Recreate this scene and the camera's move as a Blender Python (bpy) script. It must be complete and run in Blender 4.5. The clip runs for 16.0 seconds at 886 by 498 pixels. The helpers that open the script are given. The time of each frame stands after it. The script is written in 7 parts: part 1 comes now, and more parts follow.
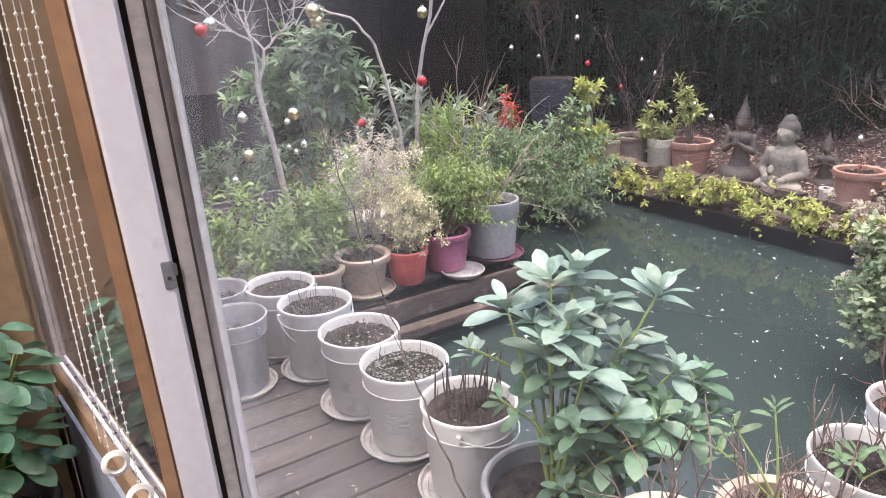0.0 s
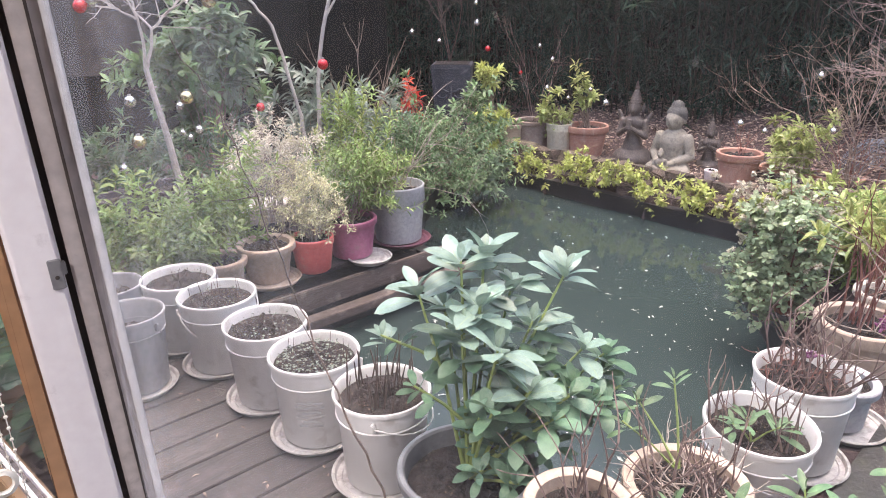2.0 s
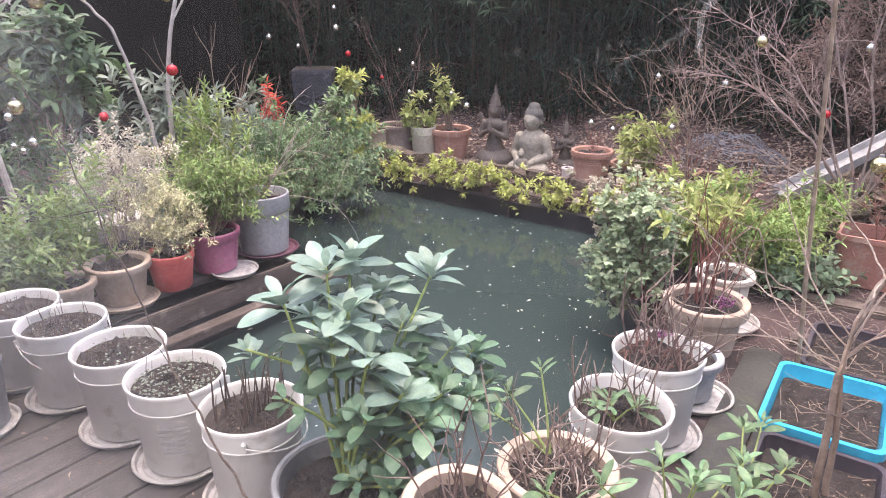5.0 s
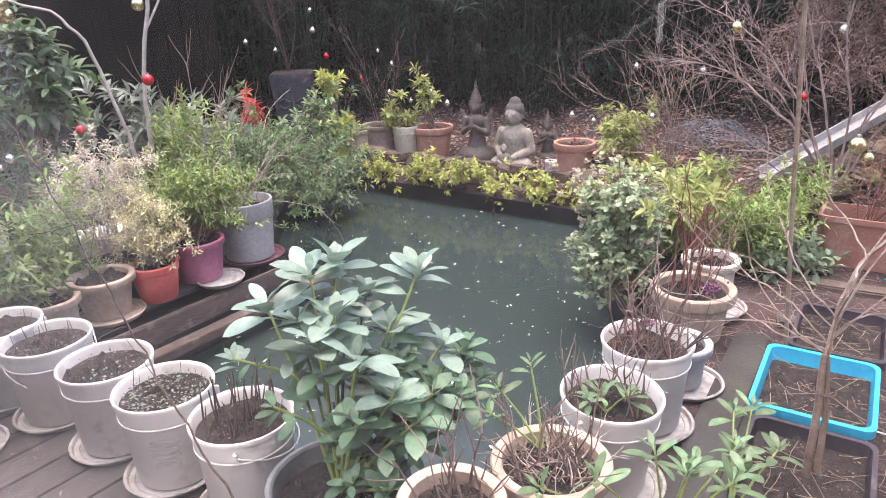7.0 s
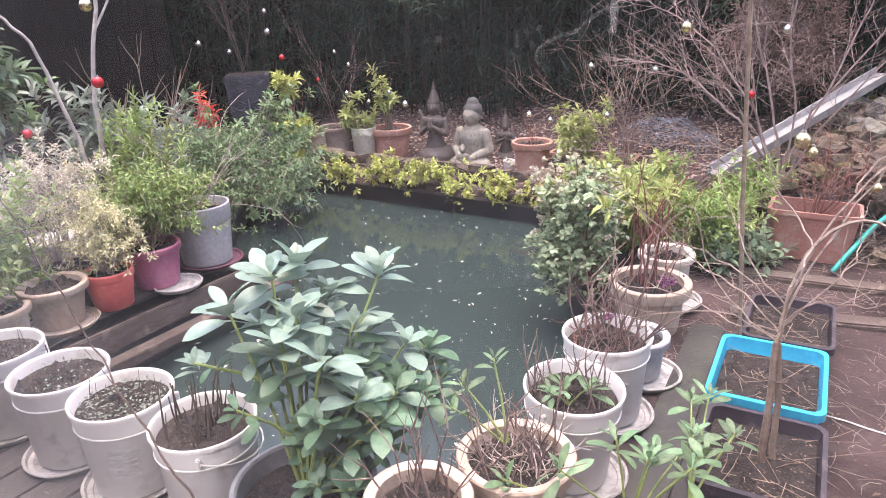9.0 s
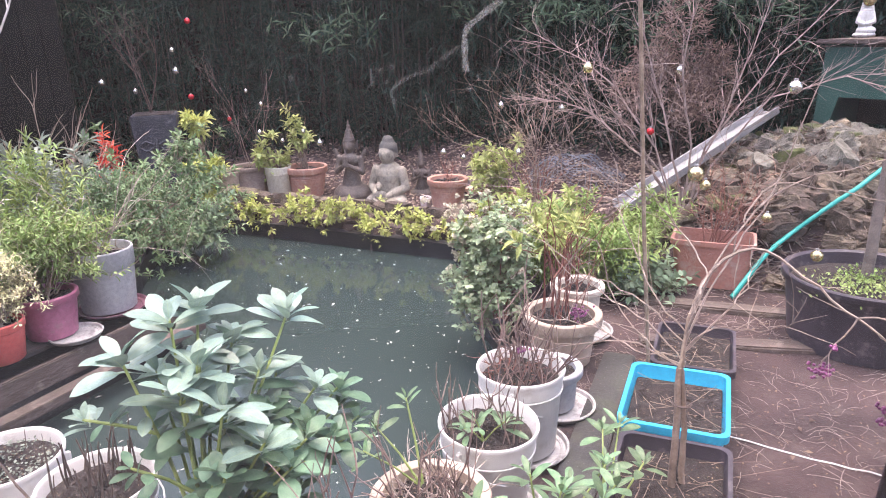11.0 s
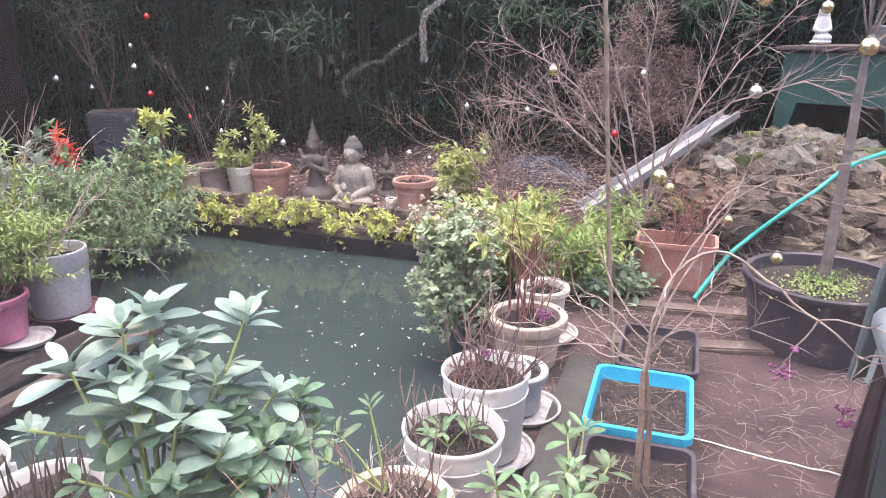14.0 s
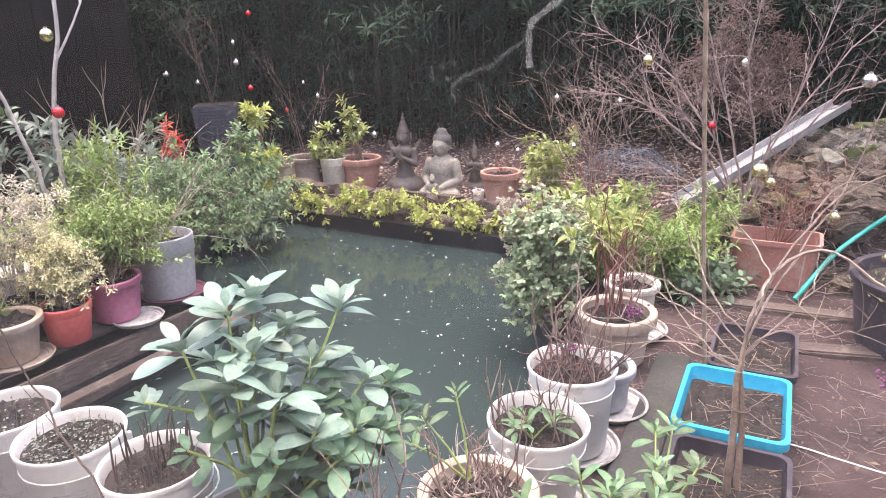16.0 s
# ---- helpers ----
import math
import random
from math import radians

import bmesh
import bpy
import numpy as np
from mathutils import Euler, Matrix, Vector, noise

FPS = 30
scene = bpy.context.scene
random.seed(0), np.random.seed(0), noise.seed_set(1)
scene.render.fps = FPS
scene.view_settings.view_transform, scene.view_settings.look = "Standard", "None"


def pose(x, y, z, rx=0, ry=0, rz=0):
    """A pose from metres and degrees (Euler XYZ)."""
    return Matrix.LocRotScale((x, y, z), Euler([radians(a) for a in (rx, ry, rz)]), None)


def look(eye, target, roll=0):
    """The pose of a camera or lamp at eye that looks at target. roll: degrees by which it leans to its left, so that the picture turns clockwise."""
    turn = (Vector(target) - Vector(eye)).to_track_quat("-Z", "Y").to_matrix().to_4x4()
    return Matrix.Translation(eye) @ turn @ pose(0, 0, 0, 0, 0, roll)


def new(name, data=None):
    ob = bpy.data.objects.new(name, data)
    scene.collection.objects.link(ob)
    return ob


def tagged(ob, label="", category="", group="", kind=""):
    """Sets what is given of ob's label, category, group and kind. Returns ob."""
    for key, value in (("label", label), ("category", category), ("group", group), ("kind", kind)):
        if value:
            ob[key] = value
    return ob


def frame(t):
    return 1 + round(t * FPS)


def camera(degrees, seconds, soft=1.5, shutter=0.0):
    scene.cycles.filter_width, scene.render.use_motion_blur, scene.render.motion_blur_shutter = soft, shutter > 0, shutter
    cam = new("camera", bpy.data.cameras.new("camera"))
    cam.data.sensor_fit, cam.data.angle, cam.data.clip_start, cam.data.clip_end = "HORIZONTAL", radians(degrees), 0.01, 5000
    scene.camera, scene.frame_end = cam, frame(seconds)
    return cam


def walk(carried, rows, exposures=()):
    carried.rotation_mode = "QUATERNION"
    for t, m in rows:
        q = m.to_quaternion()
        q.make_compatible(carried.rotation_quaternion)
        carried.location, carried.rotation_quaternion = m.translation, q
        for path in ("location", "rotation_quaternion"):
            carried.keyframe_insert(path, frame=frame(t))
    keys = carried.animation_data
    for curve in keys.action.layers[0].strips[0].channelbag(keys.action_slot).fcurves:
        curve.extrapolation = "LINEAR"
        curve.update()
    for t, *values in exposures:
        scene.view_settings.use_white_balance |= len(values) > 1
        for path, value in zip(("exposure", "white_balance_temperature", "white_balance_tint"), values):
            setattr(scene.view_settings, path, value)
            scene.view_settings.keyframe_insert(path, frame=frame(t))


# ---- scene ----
cam = camera(66.3, 16.0, soft=1.0)
PATH = [
    (0, (-0.001, -0.005, 1.444), (0.03, 1.882, 0.782), -2.2),
    (0.5, (-0.012, 0.009, 1.435), (0.065, 1.89, 0.759), -1.6),
    (1, (-0.013, 0.015, 1.438), (0.18, 1.886, 0.761), -0.6),
    (1.5, (-0.014, 0.015, 1.437), (0.269, 1.869, 0.74), -0.1),
    (2, (-0.014, 0.016, 1.441), (0.294, 1.861, 0.731), -0.7),
    (2.5, (-0.021, 0.006, 1.441), (0.349, 1.838, 0.728), -0.9),
    (3, (-0.012, 0.001, 1.437), (0.413, 1.822, 0.729), -1.1),
    (3.5, (-0.011, 0.007, 1.434), (0.488, 1.811, 0.73), -0.5),
    (4, (-0.008, -0.008, 1.434), (0.571, 1.781, 0.753), 0.0),
    (4.2, (0.007, 0.014, 1.432), (0.628, 1.783, 0.736), 0.8),
    (6.3, (0.016, 0.021, 1.429), (0.723, 1.76, 0.739), -1.2),
    (6.5, (0.02, 0.018, 1.432), (0.724, 1.759, 0.743), -1.5),
    (7, (0.025, 0.021, 1.43), (0.721, 1.759, 0.727), -2.3),
    (7.5, (0.023, 0.027, 1.423), (0.733, 1.748, 0.693), -3.1),
    (8, (0.021, 0.006, 1.424), (0.781, 1.72, 0.726), -2.9),
    (8.2, (0.017, 0.008, 1.423), (0.791, 1.71, 0.714), -2.6),
    (10.3, (0.039, 0.019, 1.428), (0.978, 1.665, 0.788), -0.7),
    (10.5, (0.061, 0.028, 1.42), (1.057, 1.649, 0.803), -0.3),
    (11, (0.058, 0.005, 1.422), (1.078, 1.614, 0.814), -1.6),
    (11.5, (0.076, -0.002, 1.425), (1.15, 1.574, 0.824), -1.3),
    (12, (0.088, 0.009, 1.423), (1.211, 1.556, 0.834), -1.3),
    (12.5, (0.094, 0.009, 1.425), (1.247, 1.539, 0.851), -1.5),
    (13, (0.096, 0.013, 1.417), (1.274, 1.518, 0.827), -0.9),
    (13.5, (0.086, 0.02, 1.414), (1.222, 1.554, 0.816), -0.8),
    (14, (0.08, 0.029, 1.414), (1.183, 1.583, 0.808), -0.6),
    (14.5, (0.078, 0.024, 1.42), (1.139, 1.606, 0.81), -0.9),
    (15, (0.077, 0.034, 1.42), (1.105, 1.637, 0.807), -0.9),
    (15.5, (0.071, 0.027, 1.42), (1.027, 1.673, 0.805), -1.7),
    (16, (0.06, 0.016, 1.424), (0.946, 1.696, 0.799), -1.8),
]
walk(cam, [(t, look(eye, target, roll)) for t, eye, target, roll in PATH], exposures=[(0.0, 2.19, 7000, 16), (4.2, 2.22, 7000, 18), (7.5, 2.25, 7050, 20), (10.5, 2.43, 6850, 22), (13.5, 2.49, 6850, 21), (16.0, 2.44, 7050, 19)])

# ---- light ----
world = bpy.data.worlds.new("overcast")
scene.world = world
world.use_nodes = True
wn = world.node_tree
sky = wn.nodes.new("ShaderNodeTexSky")
sky.sky_type = 'NISHITA'
sky.sun_disc = False
sky.sun_elevation = radians(84)
sky.sun_rotation = radians(18)
sky.air_density, sky.dust_density, sky.ozone_density = 1.0, 4.0, 1.0
wn.links.new(sky.outputs[0], wn.nodes["Background"].inputs[0])
wn.nodes["Background"].inputs[1].default_value = 0.15
sun_data = bpy.data.lights.new("sun", 'SUN')
sun_data.energy, sun_data.angle, sun_data.color = 0.6, radians(70), (1.0, 0.97, 0.95)
sun = new("sun", sun_data)
sun.matrix_world = look((0.2, -1.6, 9.0), (0.0, 0.0, 0.0))


# ---- materials ----
def node_material(name):
    m = bpy.data.materials.new(name)
    m.use_nodes = True
    return m, m.node_tree, m.node_tree.nodes["Principled BSDF"]


def surface(name, a, b, rough=0.7, scale=8.0, fine=60.0, bump=0.15, metal=0.0, spots=None, spot_amount=0.25, island=0.0, each=0.0, spec=0.5, through_light=0.0, stretch=None):
    """Two colours mixed by broad noise, fine grain, optional dirt spots, and a shift per leaf or per piece."""
    m, nt, p = node_material(name)
    N, L = nt.nodes.new, nt.links.new
    co = N("ShaderNodeTexCoord")
    n1 = N("ShaderNodeTexNoise")
    n1.inputs["Scale"].default_value, n1.inputs["Detail"].default_value = scale, 6
    where = co.outputs["Object"]
    if stretch:
        mpg = N("ShaderNodeMapping")
        mpg.inputs["Scale"].default_value = stretch
        L(where, mpg.inputs["Vector"])
        where = mpg.outputs[0]
    L(where, n1.inputs["Vector"])
    r1 = N("ShaderNodeValToRGB")
    r1.color_ramp.elements[0].position, r1.color_ramp.elements[1].position = 0.32, 0.68
    r1.color_ramp.elements[0].color, r1.color_ramp.elements[1].color = (*a, 1), (*b, 1)
    L(n1.outputs[0], r1.inputs[0])
    col = r1.outputs[0]
    n2 = N("ShaderNodeTexNoise")
    n2.inputs["Scale"].default_value, n2.inputs["Detail"].default_value = fine, 4
    L(where, n2.inputs["Vector"])
    mul = N("ShaderNodeMix")
    mul.data_type, mul.blend_type = 'RGBA', 'OVERLAY'
    mul.inputs[0].default_value = 0.35
    L(col, mul.inputs[6])
    L(n2.outputs[0], mul.inputs[7])
    col = mul.outputs[2]
    if spots:
        n3 = N("ShaderNodeTexNoise")
        n3.inputs["Scale"].default_value, n3.inputs["Detail"].default_value, n3.inputs["Roughness"].default_value = scale * 2.3, 8, 0.7
        L(co.outputs["Object"], n3.inputs["Vector"])
        r3 = N("ShaderNodeValToRGB")
        r3.color_ramp.elements[0].position, r3.color_ramp.elements[1].position = 0.62 - spot_amount * 0.4, 0.72
        L(n3.outputs[0], r3.inputs[0])
        mx = N("ShaderNodeMix")
        mx.data_type = 'RGBA'
        mx.inputs[7].default_value = (*spots, 1)
        L(r3.outputs[0], mx.inputs[0])
        L(col, mx.inputs[6])
        col = mx.outputs[2]
    if island or each:
        src = N("ShaderNodeNewGeometry").outputs["Random Per Island"] if island else N("ShaderNodeObjectInfo").outputs["Random"]
        hs = N("ShaderNodeHueSaturation")
        mp = N("ShaderNodeMapRange")
        k = island or each
        mp.inputs[3].default_value, mp.inputs[4].default_value = 1 - k, 1 + k
        L(src, mp.inputs[0])
        L(mp.outputs[0], hs.inputs["Value"])
        mh = N("ShaderNodeMapRange")
        mh.inputs[3].default_value, mh.inputs[4].default_value = 0.5 - 0.05 * k, 0.5 + 0.05 * k
        L(src, mh.inputs[0])
        L(mh.outputs[0], hs.inputs["Hue"])
        L(col, hs.inputs["Color"])
        col = hs.outputs[0]
    L(col, p.inputs["Base Color"])
    p.inputs["Roughness"].default_value, p.inputs["Metallic"].default_value = rough, metal
    p.inputs["Specular IOR Level"].default_value = spec
    if bump:
        bp = N("ShaderNodeBump")
        bp.inputs["Strength"].default_value, bp.inputs["Distance"].default_value = bump, 0.01
        add = N("ShaderNodeMath")
        L(n1.outputs[0], add.inputs[0])
        L(n2.outputs[0], add.inputs[1])
        L(add.outputs[0], bp.inputs["Height"])
        L(bp.outputs[0], p.inputs["Normal"])
    if through_light:
        tr = N("ShaderNodeBsdfTranslucent")
        L(col, tr.inputs[0])
        ms = N("ShaderNodeMixShader")
        ms.inputs[0].default_value = through_light
        L(p.outputs[0], ms.inputs[1])
        L(tr.outputs[0], ms.inputs[2])
        L(ms.outputs[0], nt.nodes["Material Output"].inputs[0])
    return m


def leaf_material(name, a, b, rough=0.45, k=0.35, scale=3.0, spec=0.5):
    return surface(name, a, b, rough, scale, 40.0, 0.1, island=k, spec=spec, through_light=0.32)


WHITE_PLASTIC = surface("white plastic", (0.76, 0.755, 0.74), (0.86, 0.855, 0.84), 0.45, 5, 50, 0.05, spots=(0.52, 0.48, 0.44), spot_amount=0.22, through_light=0.12)
CREAM_PLASTIC = surface("yellowed cream plastic", (0.60, 0.56, 0.45), (0.74, 0.70, 0.58), 0.5, 6, 50, 0.05, spots=(0.45, 0.40, 0.33), spot_amount=0.2, through_light=0.08)
DIRTY_PLASTIC = surface("dirty white plastic", (0.36, 0.345, 0.335), (0.52, 0.505, 0.495), 0.55, 9, 60, 0.06, spots=(0.16, 0.14, 0.13), spot_amount=0.32)
GREY_PLASTIC = surface("grey plastic", (0.29, 0.29, 0.305), (0.37, 0.37, 0.385), 0.5, 5, 50, 0.05, spots=(0.38, 0.37, 0.36), spot_amount=0.15)
DARK_GREY_PLASTIC = surface("dark grey plastic", (0.13, 0.135, 0.145), (0.19, 0.195, 0.205), 0.5, 5, 50, 0.05, spots=(0.24, 0.24, 0.24), spot_amount=0.15)
TAN_PLASTIC = surface("tan plastic", (0.37, 0.285, 0.225), (0.47, 0.375, 0.305), 0.6, 6, 50, 0.06, spots=(0.55, 0.47, 0.42), spot_amount=0.15)
RED_PLASTIC = surface("red plastic", (0.74, 0.14, 0.125), (0.82, 0.19, 0.17), 0.45, 6, 50, 0.05, spots=(0.66, 0.30, 0.26), spot_amount=0.1)
PURPLE_PLASTIC = surface("purple plastic", (0.34, 0.105, 0.18), (0.42, 0.145, 0.235), 0.4, 6, 50, 0.05, spots=(0.34, 0.18, 0.22), spot_amount=0.1)
DARK_PURPLE = surface("dull dark purple plastic", (0.10, 0.035, 0.055), (0.15, 0.055, 0.08), 0.5, 6, 50, 0.05, spots=(0.22, 0.15, 0.16), spot_amount=0.15)
WET_BOARD = surface("wet dark board", (0.022, 0.021, 0.020), (0.05, 0.047, 0.044), 0.45, 4, 50, 0.4, each=0.2, spots=(0.05, 0.055, 0.035), spot_amount=0.3)
BLACK_PLASTIC = surface("black plastic", (0.028, 0.022, 0.03), (0.052, 0.043, 0.056), 0.42, 5, 60, 0.05, spots=(0.16, 0.14, 0.14), spot_amount=0.15)
BLUE_PLASTIC = surface("blue plastic", (0.01, 0.37, 0.62), (0.02, 0.44, 0.70), 0.35, 4, 40, 0.03, spots=(0.03, 0.30, 0.48), spot_amount=0.1)
TERRACOTTA = surface("terracotta", (0.36, 0.175, 0.13), (0.46, 0.26, 0.20), 0.8, 6, 70, 0.15, spots=(0.50, 0.36, 0.30), spot_amount=0.2)
PINK_CLAY = surface("pale pink terracotta", (0.34, 0.155, 0.125), (0.44, 0.22, 0.18), 0.85, 6, 70, 0.15, spots=(0.42, 0.33, 0.29), spot_amount=0.25)
OLD_CLAY = surface("weathered clay", (0.20, 0.15, 0.13), (0.30, 0.22, 0.19), 0.85, 6, 70, 0.2, spots=(0.36, 0.32, 0.28), spot_amount=0.25)
SLATE = surface("slate grey fibre clay", (0.035, 0.037, 0.045), (0.06, 0.063, 0.075), 0.8, 6, 70, 0.2, spots=(0.18, 0.18, 0.19), spot_amount=0.15)
SOIL = surface("potting soil", (0.010, 0.0075, 0.007), (0.034, 0.024, 0.022), 0.95, 30, 150, 0.9, spots=(0.09, 0.068, 0.058), spot_amount=0.2)
EARTH = surface("bare earth with litter", (0.026, 0.0145, 0.015), (0.062, 0.037, 0.037), 0.9, 3, 60, 0.8, spots=(0.085, 0.062, 0.058), spot_amount=0.25)
DECK = surface("weathered deck board", (0.026, 0.021, 0.021), (0.098, 0.081, 0.080), 0.55, 4, 30, 0.5, each=0.28, spots=(0.032, 0.028, 0.027), spot_amount=0.5, stretch=(0.35, 3.5, 1.0))
SLEEPER = surface("dark timber sleeper", (0.06, 0.045, 0.038), (0.12, 0.09, 0.08), 0.8, 5, 40, 0.5, each=0.15, spots=(0.20, 0.16, 0.14), spot_amount=0.2, stretch=(0.4, 2.5, 2.0))
LINER = surface("black pond liner", (0.012, 0.012, 0.014), (0.03, 0.028, 0.03), 0.45, 4, 60, 0.2, spots=(0.09, 0.08, 0.075), spot_amount=0.1)
STONE = surface("grey brown stone", (0.040, 0.029, 0.023), (0.195, 0.150, 0.116), 0.95, 14, 55, 1.0, each=0.4, spots=(0.042, 0.035, 0.021), spot_amount=0.55)
GREY_ROCK = surface("pale grey pitted rock", (0.060, 0.055, 0.046), (0.215, 0.20, 0.175), 0.95, 13, 55, 1.0, each=0.35, spots=(0.05, 0.048, 0.036), spot_amount=0.5)
MOSSY = surface("mossy stone", (0.045, 0.055, 0.022), (0.11, 0.125, 0.042), 0.9, 7, 90, 0.7, each=0.2, spots=(0.15, 0.13, 0.11), spot_amount=0.25)
PALE_STONE = surface("pale carved stone", (0.22, 0.195, 0.16), (0.35, 0.32, 0.27), 0.85, 9, 70, 0.35, spots=(0.12, 0.11, 0.09), spot_amount=0.3)
BLOCK_STONE = surface("pale concrete", (0.42, 0.39, 0.36), (0.55, 0.52, 0.48), 0.9, 6, 70, 0.2, spots=(0.33, 0.30, 0.27), spot_amount=0.2)
DARK_STONE = surface("dark carved stone", (0.055, 0.043, 0.039), (0.125, 0.098, 0.086), 0.6, 9, 70, 0.3, spots=(0.055, 0.045, 0.04), spot_amount=0.25)
CARVED_HEAD = surface("pale carved stone with grey painted hair", (0.22, 0.195, 0.16), (0.35, 0.32, 0.27), 0.85, 9, 70, 0.35, spots=(0.12, 0.11, 0.09), spot_amount=0.3)


def paint_hair(m, size):
    """Grey hair over the crown of a carved head, its line lower at the back."""
    nt = m.node_tree
    N, L = nt.nodes.new, nt.links.new
    p = nt.nodes["Principled BSDF"]
    stone = p.inputs["Base Color"].links[0].from_socket
    cut, dot = N("ShaderNodeMapRange"), N("ShaderNodeVectorMath")
    dot.operation = 'DOT_PRODUCT'
    dot.inputs[1].default_value = (0, 0.7 / size, 1 / size)
    L(N("ShaderNodeTexCoord").outputs["Object"], dot.inputs[0])
    cut.inputs[1].default_value, cut.inputs[2].default_value = 0.775, 0.79
    L(dot.outputs["Value"], cut.inputs[0])
    mx = N("ShaderNodeMix")
    mx.data_type = 'RGBA'
    mx.inputs[7].default_value = (0.085, 0.082, 0.078, 1)
    L(cut.outputs[0], mx.inputs[0])
    L(stone, mx.inputs[6])
    L(mx.outputs[2], p.inputs["Base Color"])


paint_hair(CARVED_HEAD, 0.75)
WHITE_STONE = surface("white painted plaster", (0.46, 0.45, 0.43), (0.56, 0.55, 0.53), 0.7, 8, 60, 0.15, spots=(0.5, 0.48, 0.44), spot_amount=0.1)
BARK_PALE = surface("pale bark", (0.31, 0.275, 0.255), (0.50, 0.455, 0.425), 0.85, 20, 120, 0.4)
BARK_BROWN = surface("brown twig bark", (0.18, 0.13, 0.10), (0.33, 0.25, 0.20), 0.85, 20, 120, 0.3, island=0.3)
BARK_TRUNK = surface("grey brown trunk bark", (0.10, 0.082, 0.075), (0.20, 0.165, 0.15), 0.85, 14, 120, 0.5)
BARK_MAPLE = surface("purplish maple bark", (0.20, 0.145, 0.135), (0.35, 0.27, 0.25), 0.85, 20, 120, 0.3, island=0.3)
BARK_RED = surface("red brown stems", (0.17, 0.065, 0.05), (0.29, 0.14, 0.11), 0.8, 20, 120, 0.3, island=0.3)
BARK_DARK = surface("dark stems", (0.05, 0.035, 0.032), (0.10, 0.07, 0.06), 0.85, 20, 120, 0.3, island=0.3)
SAPLING_BARK = surface("tan sapling bark", (0.18, 0.138, 0.118), (0.35, 0.285, 0.245), 0.85, 20, 120, 0.3, island=0.25)
STRAW = surface("straw coloured stems", (0.30, 0.245, 0.21), (0.46, 0.39, 0.35), 0.8, 20, 120, 0.2, island=0.25)
BARK_TWIG = surface("grey pink twig bark", (0.13, 0.088, 0.078), (0.27, 0.195, 0.175), 0.85, 20, 120, 0.3, island=0.35)
GREEN_STEM = surface("green stems", (0.14, 0.20, 0.05), (0.24, 0.30, 0.09), 0.6, 12, 80, 0.1)
# Very dark cane colour; the shade inside the screen is put into it.
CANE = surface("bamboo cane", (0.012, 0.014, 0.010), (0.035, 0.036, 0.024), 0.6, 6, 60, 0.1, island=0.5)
# Upper leaves: the pale bluish colour includes skylight falling on them.
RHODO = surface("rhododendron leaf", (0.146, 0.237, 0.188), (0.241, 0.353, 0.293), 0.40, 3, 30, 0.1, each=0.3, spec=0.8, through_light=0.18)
# Lower leaves: greener, with the shade beneath the crown put into the colour.
LOW_RHODO = surface("darker lower rhododendron leaf", (0.072, 0.155, 0.092), (0.145, 0.25, 0.150), 0.42, 3, 30, 0.1, each=0.35, spec=0.5, through_light=0.22)
SPRIG_LEAF = surface("young sprig leaf", (0.085, 0.165, 0.085), (0.17, 0.27, 0.14), 0.45, 3, 30, 0.1, each=0.35, spec=0.5, through_light=0.2)
DARK_LEAF = leaf_material("dark evergreen leaf", (0.05, 0.10, 0.045), (0.11, 0.18, 0.085), 0.4)
MID_LEAF = leaf_material("mid green leaf", (0.12, 0.19, 0.06), (0.26, 0.35, 0.12), 0.45)
BLUE_LEAF = leaf_material("blue green leaf", (0.13, 0.20, 0.12), (0.26, 0.34, 0.23), 0.5)
GREEN_LEAF = leaf_material("soft green leaf", (0.085, 0.155, 0.07), (0.19, 0.28, 0.13), 0.5)
ROUND_LEAF = leaf_material("matt grey green round leaf", (0.25, 0.34, 0.205), (0.43, 0.51, 0.33), 0.65, 0.3)
FRESH_LEAF = leaf_material("fresh green leaf", (0.15, 0.25, 0.06), (0.33, 0.42, 0.15), 0.45)
LIME_LEAF = leaf_material("lime yellow leaf", (0.32, 0.37, 0.09), (0.54, 0.57, 0.20), 0.45, 0.25)
VARIEGATED = leaf_material("variegated pale leaf", (0.20, 0.27, 0.07), (0.43, 0.46, 0.18), 0.45, 0.3, 60.0)
CREAM_LEAF = leaf_material("cream variegated leaf", (0.42, 0.41, 0.21), (0.66, 0.64, 0.42), 0.5, 0.3)
SILVER_LEAF = leaf_material("grey green leaf", (0.14, 0.18, 0.14), (0.26, 0.30, 0.25), 0.5, 0.3)
RED_LEAF = leaf_material("red young leaf", (0.45, 0.04, 0.03), (0.65, 0.10, 0.06), 0.45, 0.3)
# Canopy shade over the screen is put into this dark leaf colour.
SHADED_BAMBOO_LEAF = leaf_material("bamboo leaf", (0.017, 0.041, 0.031), (0.033, 0.068, 0.050), 0.65, 0.35, spec=0.15)
DEAD_LEAF = leaf_material("fallen dry leaf", (0.10, 0.065, 0.048), (0.24, 0.17, 0.12), 0.7, 0.4)
# Same leaf painted lighter, for sprays that catch the light.
LIT_BAMBOO_LEAF = leaf_material("sunlit bamboo leaf", (0.046, 0.090, 0.058), (0.10, 0.158, 0.10), 0.6, 0.4, spec=0.3)
FERN_LEAF = leaf_material("dry brown fern", (0.15, 0.105, 0.095), (0.28, 0.205, 0.185), 0.85, 0.35)
LITTER = leaf_material("pale leaf litter", (0.20, 0.145, 0.12), (0.44, 0.34, 0.28), 0.8, 0.4)
SEED_HEAD = leaf_material("dry flower heads", (0.46, 0.43, 0.33), (0.66, 0.62, 0.52), 0.8, 0.25)
BERRY = surface("purple berry skin", (0.10, 0.02, 0.075), (0.19, 0.045, 0.14), 0.35, 20, 90, 0.05, island=0.25)
